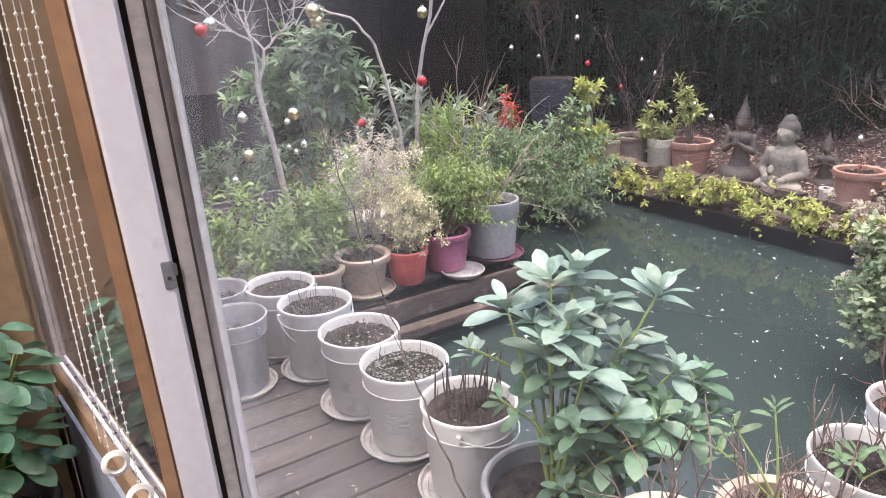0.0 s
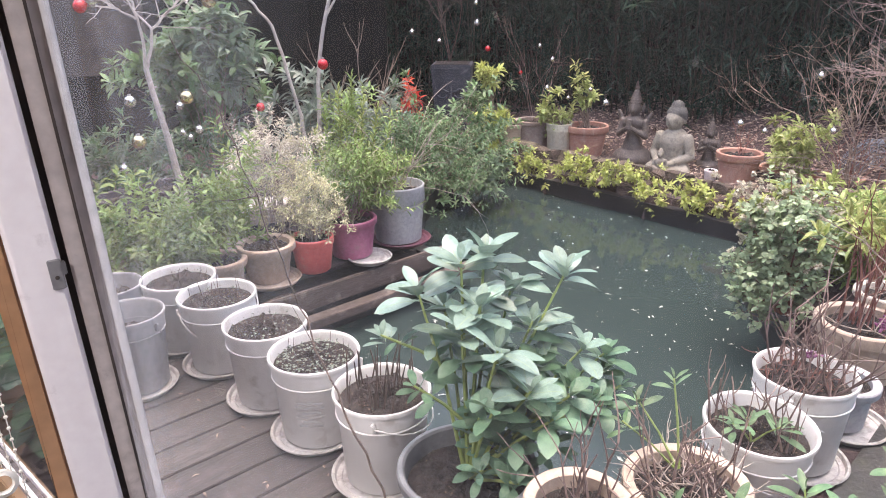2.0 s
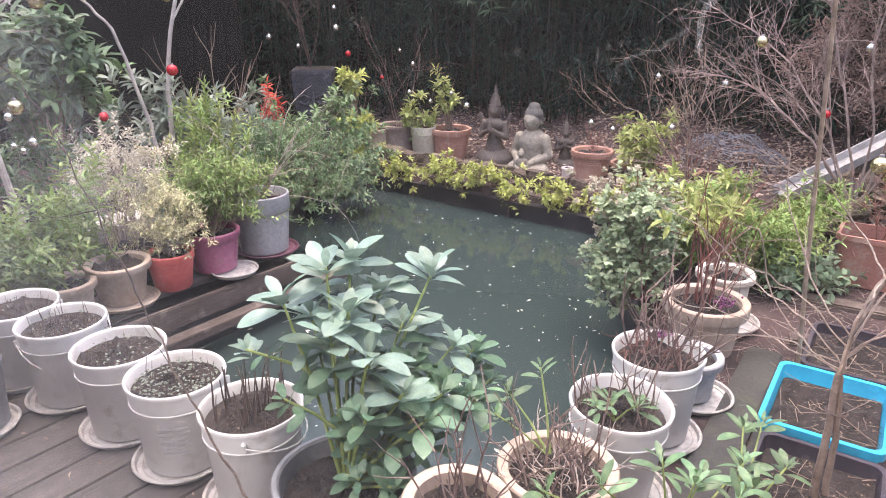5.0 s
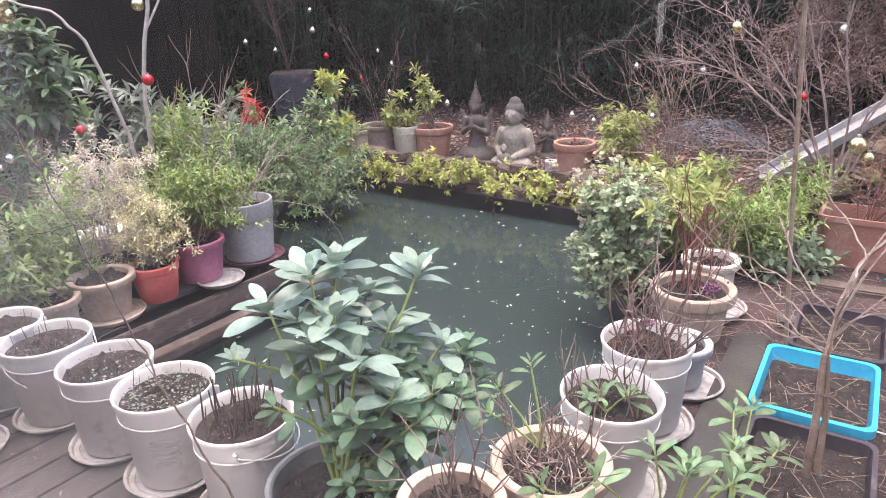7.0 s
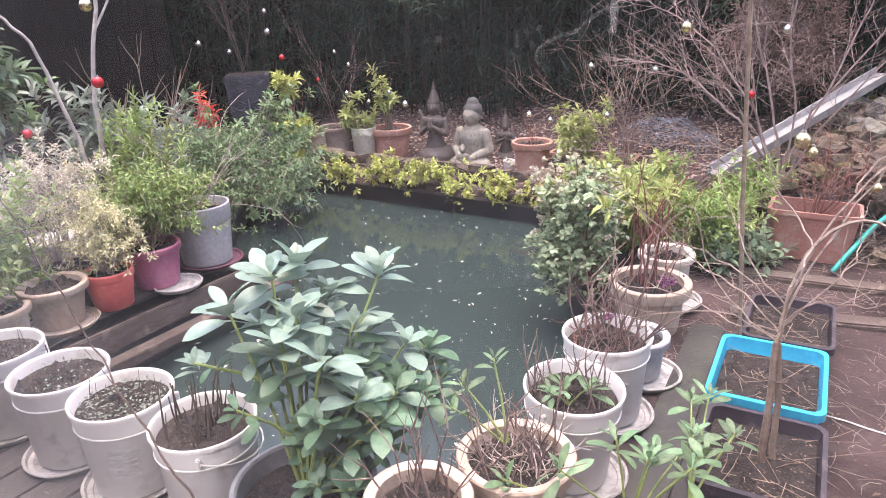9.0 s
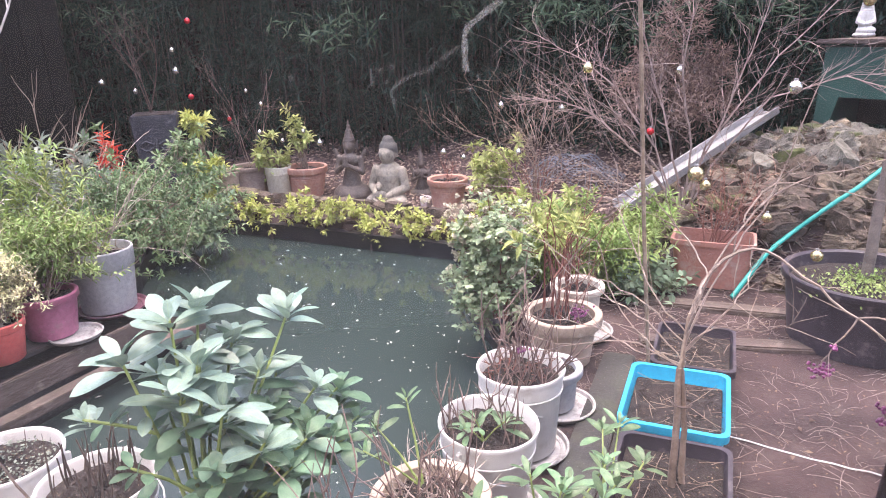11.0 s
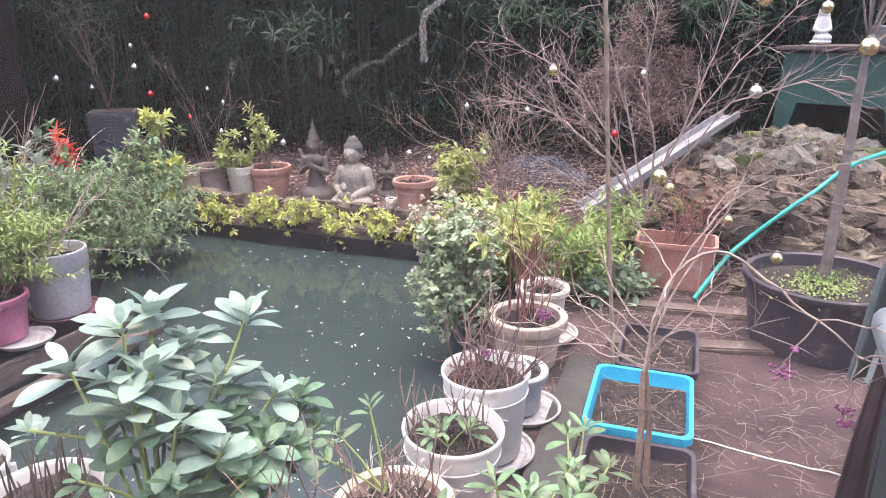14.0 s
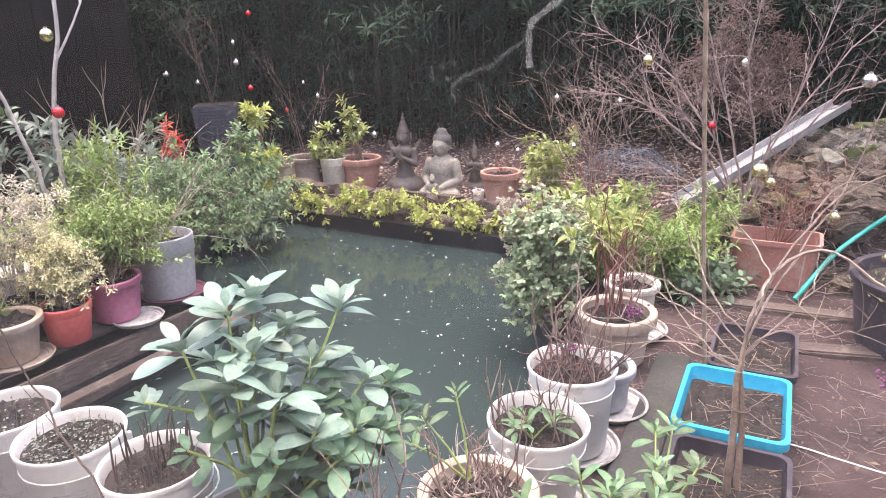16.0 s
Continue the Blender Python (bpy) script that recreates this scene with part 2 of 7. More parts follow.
GOLD = surface("gold glass bauble", (0.62, 0.52, 0.28), (0.70, 0.60, 0.36), 0.22, 6, 60, 0.0, metal=0.85)
SILVER = surface("silver glass bauble", (0.70, 0.68, 0.64), (0.78, 0.76, 0.72), 0.2, 6, 60, 0.0, metal=0.85)
RED_GLASS = surface("red glass bauble", (0.5, 0.02, 0.03), (0.6, 0.04, 0.05), 0.2, 6, 60, 0.0, metal=0.4)
STEEL = surface("galvanised steel", (0.30, 0.30, 0.31), (0.42, 0.42, 0.43), 0.45, 8, 70, 0.05, metal=0.6, spots=(0.3, 0.27, 0.25), spot_amount=0.2)
HOSE = surface("turquoise hose rubber", (0.0, 0.26, 0.22), (0.01, 0.34, 0.29), 0.4, 5, 80, 0.05)
TANK = surface("green painted tank", (0.012, 0.058, 0.044), (0.028, 0.092, 0.07), 0.5, 3, 40, 0.08, spots=(0.03, 0.075, 0.06), spot_amount=0.2)
DARK_BOARD = surface("near black board", (0.010, 0.011, 0.0105), (0.021, 0.022, 0.020), 0.8, 3, 50, 0.3, each=0.15, spec=0.1)
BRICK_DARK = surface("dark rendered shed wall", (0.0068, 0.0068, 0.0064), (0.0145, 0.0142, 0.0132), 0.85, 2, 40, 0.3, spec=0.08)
FRAME_WHITE = surface("white painted frame", (0.78, 0.75, 0.77), (0.85, 0.82, 0.84), 0.4, 3, 60, 0.03, spots=(0.55, 0.51, 0.52), spot_amount=0.08)
FRAME_GREY = surface("grey aluminium frame", (0.40, 0.36, 0.345), (0.50, 0.455, 0.44), 0.5, 5, 60, 0.05, spots=(0.24, 0.21, 0.20), spot_amount=0.15)
FRAME_BEAD = surface("pale grey bead", (0.50, 0.49, 0.49), (0.58, 0.57, 0.57), 0.45, 5, 60, 0.03)
OLD_SEAL = surface("weathered brown seal", (0.022, 0.015, 0.013), (0.06, 0.043, 0.038), 0.7, 12, 60, 0.3)
SEAL = surface("black rubber seal", (0.028, 0.021, 0.019), (0.06, 0.046, 0.04), 0.6, 8, 60, 0.1)
PINE = surface("orange varnished pine", (0.33, 0.175, 0.09), (0.43, 0.25, 0.14), 0.45, 4, 40, 0.06)
TIMBER_WALL = surface("dull brown timber wall", (0.15, 0.092, 0.05), (0.215, 0.138, 0.08), 0.55, 4, 40, 0.08, spots=(0.15, 0.105, 0.07), spot_amount=0.2)
HOUSE_LEAF = surface("dark glossy house plant leaf", (0.05, 0.13, 0.075), (0.10, 0.21, 0.13), 0.35, 3, 40, 0.1, each=0.3, through_light=0.1)
ROOM = surface("interior plaster", (0.33, 0.27, 0.23), (0.42, 0.35, 0.30), 0.8, 2, 40, 0.05)
ROOM_FLOOR = surface("dark blue grey floor", (0.12, 0.135, 0.16), (0.165, 0.18, 0.21), 0.6, 3, 60, 0.05)
CHAIN = surface("pale plastic beads", (0.70, 0.67, 0.60), (0.80, 0.77, 0.70), 0.3, 8, 60, 0.0)
CHAIR = surface("dark green grey resin", (0.055, 0.075, 0.08), (0.09, 0.115, 0.12), 0.35, 5, 80, 0.03)
TABLE = surface("light grey resin", (0.115, 0.14, 0.16), (0.15, 0.175, 0.20), 0.4, 5, 80, 0.03, spots=(0.19, 0.19, 0.20), spot_amount=0.1)
CLOTH = surface("dark maroon cloth", (0.035, 0.018, 0.022), (0.06, 0.03, 0.036), 0.9, 6, 120, 0.2)
PETAL = surface("pale floating petals", (0.45, 0.46, 0.42), (0.65, 0.66, 0.60), 0.6, 6, 60, 0.0, island=0.4)
INK = surface("faded print", (0.42, 0.42, 0.43), (0.50, 0.50, 0.50), 0.6, 12, 90, 0.0)
PINK = surface("pale pink plastic", (0.74, 0.66, 0.67), (0.82, 0.74, 0.75), 0.5, 6, 60, 0.03)
NET = surface("blue grey netting", (0.14, 0.155, 0.19), (0.22, 0.24, 0.28), 0.7, 9, 90, 0.3)

rt_ = RHODO.node_tree
rp_ = rt_.nodes["Principled BSDF"]
src_ = rp_.inputs["Base Color"].links[0].from_socket
rco, rsx, rab, rlt, rmx = (rt_.nodes.new(k) for k in ("ShaderNodeTexCoord", "ShaderNodeSeparateXYZ", "ShaderNodeMath", "ShaderNodeMath", "ShaderNodeMix"))
rab.operation, rlt.operation, rmx.data_type = 'ABSOLUTE', 'LESS_THAN', 'RGBA'
rlt.inputs[1].default_value = 0.007
rmx.inputs[7].default_value = (0.24, 0.32, 0.17, 1)
rt_.links.new(rco.outputs["Object"], rsx.inputs[0])
rt_.links.new(rsx.outputs[1], rab.inputs[0])
rt_.links.new(rab.outputs[0], rlt.inputs[0])
rt_.links.new(rlt.outputs[0], rmx.inputs[0])
rt_.links.new(src_, rmx.inputs[6])
rt_.links.new(rmx.outputs[2], rp_.inputs["Base Color"])

WATER, wt, wp = node_material("pond water")
wp.inputs["Base Color"].default_value = (0.026, 0.040, 0.038, 1)
wp.inputs["Roughness"].default_value = 0.06
wp.inputs["IOR"].default_value = 1.33
wno = wt.nodes.new("ShaderNodeTexNoise")
wno.inputs["Scale"].default_value, wno.inputs["Detail"].default_value = 8.0, 4
wbp = wt.nodes.new("ShaderNodeBump")
wbp.inputs["Strength"].default_value, wbp.inputs["Distance"].default_value = 0.10, 0.02
wt.links.new(wno.outputs[0], wbp.inputs["Height"])
wt.links.new(wbp.outputs[0], wp.inputs["Normal"])

# Glass with a thin pale scatter mixed in as haze, lifting dark tones.
GLASS, gt, gp = node_material("window glass with painted haze")
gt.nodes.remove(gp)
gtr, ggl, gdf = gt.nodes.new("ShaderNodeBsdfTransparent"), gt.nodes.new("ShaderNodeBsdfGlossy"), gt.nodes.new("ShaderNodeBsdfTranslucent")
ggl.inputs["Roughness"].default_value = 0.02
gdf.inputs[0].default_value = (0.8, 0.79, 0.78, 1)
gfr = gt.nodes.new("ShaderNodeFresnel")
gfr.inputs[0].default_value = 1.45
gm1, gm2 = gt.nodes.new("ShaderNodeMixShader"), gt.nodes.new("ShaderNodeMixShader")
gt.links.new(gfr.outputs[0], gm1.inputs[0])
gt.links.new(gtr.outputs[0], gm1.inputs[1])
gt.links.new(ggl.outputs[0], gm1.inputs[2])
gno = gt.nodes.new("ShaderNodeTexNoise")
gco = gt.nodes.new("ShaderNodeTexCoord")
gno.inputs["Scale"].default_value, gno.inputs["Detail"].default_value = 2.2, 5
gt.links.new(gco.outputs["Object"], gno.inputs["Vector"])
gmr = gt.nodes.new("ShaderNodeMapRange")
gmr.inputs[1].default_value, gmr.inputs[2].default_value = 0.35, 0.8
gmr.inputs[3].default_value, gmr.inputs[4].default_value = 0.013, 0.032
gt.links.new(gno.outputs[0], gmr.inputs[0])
# Painted veil, strongest beside the jamb, for the reflection and haze there.
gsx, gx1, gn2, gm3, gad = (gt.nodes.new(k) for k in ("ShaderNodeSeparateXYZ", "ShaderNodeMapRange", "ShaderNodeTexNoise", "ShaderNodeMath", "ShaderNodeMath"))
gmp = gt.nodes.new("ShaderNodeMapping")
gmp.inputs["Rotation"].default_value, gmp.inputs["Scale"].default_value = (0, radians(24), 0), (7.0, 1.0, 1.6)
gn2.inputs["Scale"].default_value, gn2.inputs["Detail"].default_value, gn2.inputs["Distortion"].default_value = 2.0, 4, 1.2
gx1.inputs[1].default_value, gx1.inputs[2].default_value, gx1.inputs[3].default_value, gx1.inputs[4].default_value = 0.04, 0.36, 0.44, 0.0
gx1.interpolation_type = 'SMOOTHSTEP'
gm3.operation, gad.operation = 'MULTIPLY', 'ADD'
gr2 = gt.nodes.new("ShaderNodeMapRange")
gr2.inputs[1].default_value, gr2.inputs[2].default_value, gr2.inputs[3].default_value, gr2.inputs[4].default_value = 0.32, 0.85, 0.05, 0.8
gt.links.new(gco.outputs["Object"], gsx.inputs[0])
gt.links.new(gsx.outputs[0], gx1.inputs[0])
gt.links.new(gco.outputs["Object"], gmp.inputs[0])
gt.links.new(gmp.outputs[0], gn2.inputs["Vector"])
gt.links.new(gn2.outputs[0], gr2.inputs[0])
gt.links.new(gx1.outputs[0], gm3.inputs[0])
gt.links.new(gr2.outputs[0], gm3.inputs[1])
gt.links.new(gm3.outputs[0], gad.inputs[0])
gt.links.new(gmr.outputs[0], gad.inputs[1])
# Soft round patch of painted haze over the pale shrubs.
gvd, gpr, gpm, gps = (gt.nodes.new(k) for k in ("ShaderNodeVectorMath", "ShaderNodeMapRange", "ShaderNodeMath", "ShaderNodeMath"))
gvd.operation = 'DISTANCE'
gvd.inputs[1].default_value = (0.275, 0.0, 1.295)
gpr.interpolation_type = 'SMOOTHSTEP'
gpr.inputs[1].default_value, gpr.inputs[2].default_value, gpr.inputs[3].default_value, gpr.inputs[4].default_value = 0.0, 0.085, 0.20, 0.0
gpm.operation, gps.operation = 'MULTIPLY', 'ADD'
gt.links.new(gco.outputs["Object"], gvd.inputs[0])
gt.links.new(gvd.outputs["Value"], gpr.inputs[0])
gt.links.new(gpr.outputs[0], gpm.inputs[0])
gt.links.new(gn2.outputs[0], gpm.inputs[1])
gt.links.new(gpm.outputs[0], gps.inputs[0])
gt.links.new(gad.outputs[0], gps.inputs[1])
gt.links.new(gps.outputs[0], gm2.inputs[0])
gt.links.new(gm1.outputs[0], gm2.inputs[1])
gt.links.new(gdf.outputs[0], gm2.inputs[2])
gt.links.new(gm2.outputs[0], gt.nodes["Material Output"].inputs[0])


SIDE_GLASS, st_, sp_ = node_material("mirroring side window glass")
st_.nodes.remove(sp_)
str_, sgl_, smx_, sfr_, smr_ = (st_.nodes.new(k) for k in ("ShaderNodeBsdfTransparent", "ShaderNodeBsdfGlossy", "ShaderNodeMixShader", "ShaderNodeFresnel", "ShaderNodeMapRange"))
sgl_.inputs["Roughness"].default_value = 0.05
sfr_.inputs[0].default_value = 1.52
smr_.inputs[2].default_value, smr_.inputs[3].default_value, smr_.inputs[4].default_value = 0.5, 0.06, 0.80
st_.links.new(sfr_.outputs[0], smr_.inputs[0])
st_.links.new(smr_.outputs[0], smx_.inputs[0])
st_.links.new(str_.outputs[0], smx_.inputs[1])
st_.links.new(sgl_.outputs[0], smx_.inputs[2])
st_.links.new(smx_.outputs[0], st_.nodes["Material Output"].inputs[0])


# ---- building helpers ----
def thing(name, label, category, at=(0, 0, 0), group="", kind="", turn=0.0):
    ob = new(name)
    ob.matrix_world = pose(*at, 0, 0, turn)
    return tagged(ob, label, category, group, kind)


def part(name, bm, material, parent=None, label="", smooth=True, kind=""):
    """Links a bmesh, or (vertices, faces), as one mesh object under a thing or a part, in the parent's own space."""
    me = bpy.data.meshes.new(name)
    if isinstance(bm, tuple):
        me.from_pydata(bm[0], [], bm[1])
    else:
        bm.to_mesh(me)
        bm.free()
    me.materials.append(material)
    if smooth:
        me.polygons.foreach_set("use_smooth", [True] * len(me.polygons))
        if len(me.polygons) < 4000:
            me.set_sharp_from_angle(angle=radians(38))
    ob = new(name, me)
    if parent is not None:
        ob.parent = parent
    if label:
        ob["label"] = label
    if kind:
        ob["kind"] = kind
    return ob


def single(name, bm, material, label, category, at=(0, 0, 0), turn=0.0, group="", kind="", smooth=True):
    ob = part(name, bm, material, None, "", smooth)
    ob.matrix_world = pose(*at, 0, 0, turn)
    return tagged(ob, label, category, group, kind)


def lathe(profile, n=36, squash=1.0):
    """A closed or open profile of (radius, height) turned about z."""
    vs, fs = [], []
    m = len(profile)
    for i in range(n):
        a = 2 * math.pi * i / n
        for r, z in profile:
            vs.append((r * math.cos(a), r * math.sin(a) * squash, z))
    for i in range(n):
        j = (i + 1) % n
        for k in range(m - 1):
            fs.append((i * m + k, j * m + k, j * m + k + 1, i * m + k + 1))
    return vs, fs


def box(sx, sy, sz, cx=0, cy=0, cz=0, bevel=0.0, top=1.0, m=None):
    """A box with bevelled edges; top: the size of its top against its foot."""
    bm = bmesh.new()
    bmesh.ops.create_cube(bm, size=1)
    for v in bm.verts:
        k = top if v.co.z > 0 else 1.0
        v.co = Vector((v.co.x * sx * k + cx, v.co.y * sy * k + cy, v.co.z * sz + cz))
    if bevel:
        bmesh.ops.bevel(bm, geom=bm.edges[:], offset=bevel, segments=2, affect='EDGES')
    if m:
        bm.transform(m)
    return bm


def merge(bms):
    out = bmesh.new()
    for b in bms:
        me = bpy.data.meshes.new("tmp")
        b.to_mesh(me)
        b.free()
        out.from_mesh(me)
        bpy.data.meshes.remove(me)
    return out


def tubes(lines, sides=5):
    """Tapered tubes: lines of (points, first radius, last radius)."""
    vs, fs = [], []
    for pts, r0, r1 in lines:
        pts = [Vector(p) for p in pts]
        n, base = len(pts), len(vs)
        for i, p in enumerate(pts):
            d = (pts[min(i + 1, n - 1)] - pts[max(i - 1, 0)])
            d = d.normalized() if d.length > 1e-9 else Vector((0, 0, 1))
            s = d.cross(Vector((0.31, 0.92, 0.2)))
            s = s.normalized() if s.length > 1e-6 else Vector((1, 0, 0))
            u = d.cross(s)
            r = r0 + (r1 - r0) * i / max(1, n - 1)
            for k in range(sides):
                a = 2 * math.pi * k / sides
                vs.append(tuple(p + (s * math.cos(a) + u * math.sin(a)) * r))
        for i in range(n - 1):
            for k in range(sides):
                k2 = (k + 1) % sides
                fs.append((base + i * sides + k, base + i * sides + k2, base + (i + 1) * sides + k2, base + (i + 1) * sides + k))
        fs.append(tuple(base + (n - 1) * sides + k for k in range(sides)))
        fs.append(tuple(base + k for k in reversed(range(sides))))
    return vs, fs


LEAF = np.array([(0, 0, 0), (.35, 0, 0), (.35, -.5, .09), (.35, .5, .09), (.72, 0, -.03), (.72, -.40, .05), (.72, .40, .05), (1, 0, -.12)])
LEAF_FACES = [(0, 2, 1), (0, 1, 3), (2, 5, 4, 1), (1, 4, 6, 3), (5, 7, 4), (4, 7, 6)]
SMALL = np.array([(0, 0, 0), (.5, -.5, .08), (.5, .5, .08), (1, 0, -.05)])
SMALL_FACES = [(0, 1, 3), (0, 3, 2)]


def leaves(P, D, length, width, rng, small=False, up=(0, 0, 1)):
    """Many leaves in one mesh: bases P, directions D, each with a fold along its rib."""
    P, D = np.asarray(P, float), np.asarray(D, float)
    n = len(P)
    D = D / np.linalg.norm(D, axis=1, keepdims=True)
    S = np.cross(D, np.asarray(up, float) + rng.normal(0, 0.25, (n, 3)))
    S /= np.linalg.norm(S, axis=1, keepdims=True) + 1e-9
    U = np.cross(S, D)
    T, F = (SMALL, SMALL_FACES) if small else (LEAF, LEAF_FACES)
    k = length * rng.uniform(0.7, 1.2, n)
    w = width * rng.uniform(0.75, 1.2, n)
    V = P[:, None] + T[None, :, 0, None] * k[:, None, None] * D[:, None] + T[None, :, 1, None] * w[:, None, None] * S[:, None] + T[None, :, 2, None] * k[:, None, None] * U[:, None]
    m = len(T)
    faces = [tuple(i * m + v for v in f) for i in range(n) for f in F]
    return [tuple(v) for v in V.reshape(-1, 3)], faces


def whorls(tips, dirs, k, rng, droop=0.25):
    """Bases and directions of k leaves round each tip."""
    tips, dirs = np.asarray(tips, float), np.asarray(dirs, float)
    dirs = dirs / np.linalg.norm(dirs, axis=1, keepdims=True)
    a = np.cross(dirs, rng.normal(0, 1, dirs.shape))
    a /= np.linalg.norm(a, axis=1, keepdims=True)
    b = np.cross(dirs, a)
    P, D = [], []
    for i in range(k):
        th = 2 * math.pi * i / k + rng.uniform(-0.4, 0.4, len(tips))
        lift = rng.uniform(0.15, 0.9, len(tips)) - droop
        d = a * np.cos(th)[:, None] + b * np.sin(th)[:, None] + dirs * lift[:, None]
        P.append(tips + dirs * rng.uniform(-0.015, 0.01, len(tips))[:, None])
        D.append(d)
    return np.concatenate(P), np.concatenate(D)


def shrub(name, label, base, centre, radii, tips, k, length, width, leaf, stem, seed, category="shrub", stems=24, small=False, droop=0.25, group="", flow=0.6, leaders=0.12, tuft=0.9):
    """A bush: stems from its base, and many leafy sprigs in an uneven crown with gaps and long leaders."""
    rng = np.random.default_rng(seed)
    ob = thing(name, label, category, base, group)
    c, r = np.array(centre, float) - np.array(base, float), np.array(radii, float)
    q = rng.normal(0, 1, (tips * 2, 3))
    q /= np.linalg.norm(q, axis=1, keepdims=True)
    f = rng.uniform(0.15, 1, tips * 2) ** 0.55
    wave = rng.normal(0, 2.4, (4, 3))
    ph = rng.uniform(0, 6.28, 4)
    lobe = 1 + 0.16 * np.cos(q @ wave.T + ph).sum(1)
    hole = np.cos((q * f[:, None]) @ rng.normal(0, 5, (3, 3)) + rng.uniform(0, 6.28, 3)).sum(1)
    keep = np.argsort(-hole + rng.normal(0, 0.5, tips * 2))[:tips]
    q, f, lobe = q[keep], f[keep], lobe[keep]
    lead = rng.uniform(0, 1, tips) < leaders
    f = np.where(lead, rng.uniform(1.0, 1.3, tips), f)
    p = q * (f * lobe)[:, None] * r + c
    d = q * np.array([0.9, 0.9, 0.5]) + np.array([0, 0, flow]) + rng.normal(0, 0.35, (tips, 3))
    d /= np.linalg.norm(d, axis=1, keepdims=True)
    run = length * rng.uniform(0.9, 2.0, tips) * np.where(lead, 1.8, 1.0)
    foot = p - d * run[:, None]
    a = np.cross(d, rng.normal(0, 1, d.shape))
    a /= np.linalg.norm(a, axis=1, keepdims=True)
    b = np.cross(d, a)
    P, D = [], []
    for i in range(k + 2):
        s = 1 - tuft * (1 - (i + 0.6) / (k + 2))
        th = 2.4 * i + rng.uniform(-0.4, 0.4, tips)
        P.append(foot + d * (run * s)[:, None])
        D.append(a * np.cos(th)[:, None] + b * np.sin(th)[:, None] + d * (0.2 + 0.8 * ((i + 0.6) / (k + 2)) ** 2 + rng.normal(0, 0.15, tips))[:, None] + np.array([0, 0, 0.15 - droop * 0.6]))
    lines = [([u, (u + v) / 2 + rng.normal(0, 0.004, 3), v], 0.0016, 0.001) for u, v in zip(foot, p)]
    tw = tubes(lines, 3)
    lines = []
    for t in foot[rng.permutation(tips)[:stems]]:
        b0 = np.array([rng.normal(0, 0.02), rng.normal(0, 0.02), 0])
        mid = b0 * 0.5 + t * 0.5 + np.array([0, 0, 0.12 * np.linalg.norm(t)]) + rng.normal(0, 0.02, 3)
        lines.append(([b0, (b0 + mid) / 2, mid, (mid + t) / 2 + rng.normal(0, 0.01, 3), t], 0.005, 0.0016))
    part("stems", tubes(lines, 4), stem, ob)
    tagged(part("twigs", tw, stem, ob), kind="stuff")
    tagged(part("foliage", leaves(np.concatenate(P), np.concatenate(D), length, width, rng, small), leaf, ob), kind="stuff")
    return ob


def twig_lines(rng, start, direction, length, radius, depth, spread=0.6, wiggle=0.12, kids=3, upward=0.15, out=None):
    """Branch lines that fork again and again."""
    out = [] if out is None else out
    p, d = np.array(start, float), np.array(direction, float) / np.linalg.norm(direction)
    pts, n = [p.copy()], 5
    for i in range(n):
        d = d + rng.normal(0, wiggle, 3) + np.array([0, 0, upward * 0.3])
        d /= np.linalg.norm(d)
        p = p + d * length / n
        pts.append(p.copy())
    out.append((pts, radius, radius * 0.45))
    if depth > 0:
        for i in range(kids):
            a = pts[rng.integers(2, n + 1)]
            e = d + rng.normal(0, spread, 3)
            twig_lines(rng, a, e, length * rng.uniform(0.5, 0.8), max(radius * 0.58, 0.0013), depth - 1, spread, wiggle, kids, upward, out)
    return out


def bare_shrub(name, label, base, height, stems, depth, seed, bark, category="shrub", radius=0.008, lean=0.5, spread=0.6, kids=3, upward=0.15, group=""):
    rng = np.random.default_rng(seed)
    ob = thing(name, label, category, base, group)
    for i in range(stems):
        d = np.array([rng.normal(0, lean), rng.normal(0, lean), 1.0])
        part("branch", tubes(twig_lines(rng, (rng.normal(0, 0.02), rng.normal(0, 0.02), 0), d, height * rng.uniform(0.5, 0.8), radius, depth, spread, 0.1, kids, upward), 4), bark, ob)
    return ob


# Added lamp above the room to brighten the window post; no known source.
lamp_data = bpy.data.lights.new("room_fill_lamp", 'AREA')
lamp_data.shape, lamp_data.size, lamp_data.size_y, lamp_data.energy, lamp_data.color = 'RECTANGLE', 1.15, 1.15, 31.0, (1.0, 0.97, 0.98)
lamp = new("room_fill_lamp", lamp_data)
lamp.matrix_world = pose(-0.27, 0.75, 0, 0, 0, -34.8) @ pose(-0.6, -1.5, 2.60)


def smear_material(name, amount):
    m, nt, p = node_material(name)
    nt.nodes.remove(p)
    tr, df, tl, mx, m2 = nt.nodes.new("ShaderNodeBsdfTransparent"), nt.nodes.new("ShaderNodeBsdfDiffuse"), nt.nodes.new("ShaderNodeBsdfTranslucent"), nt.nodes.new("ShaderNodeMixShader"), nt.nodes.new("ShaderNodeMixShader")
    df.inputs[0].default_value = tl.inputs[0].default_value = (0.75, 0.75, 0.73, 1)
    m2.inputs[0].default_value = 0.6
    nt.links.new(df.outputs[0], m2.inputs[1])
    nt.links.new(tl.outputs[0], m2.inputs[2])
    mx.inputs[0].default_value = amount
    nt.links.new(tr.outputs[0], mx.inputs[1])
    nt.links.new(m2.outputs[0], mx.inputs[2])
    nt.links.new(mx.outputs[0], nt.nodes["Material Output"].inputs[0])
    return m


DRY_SMEAR, FAINT_SMEAR = smear_material("dried streak", 0.19), smear_material("faint streak", 0.075)

# ---- plan: U runs along the deck boards, V across them ----
TURN_UV = 32.0
CU, SU = math.cos(radians(TURN_UV)), math.sin(radians(TURN_UV))


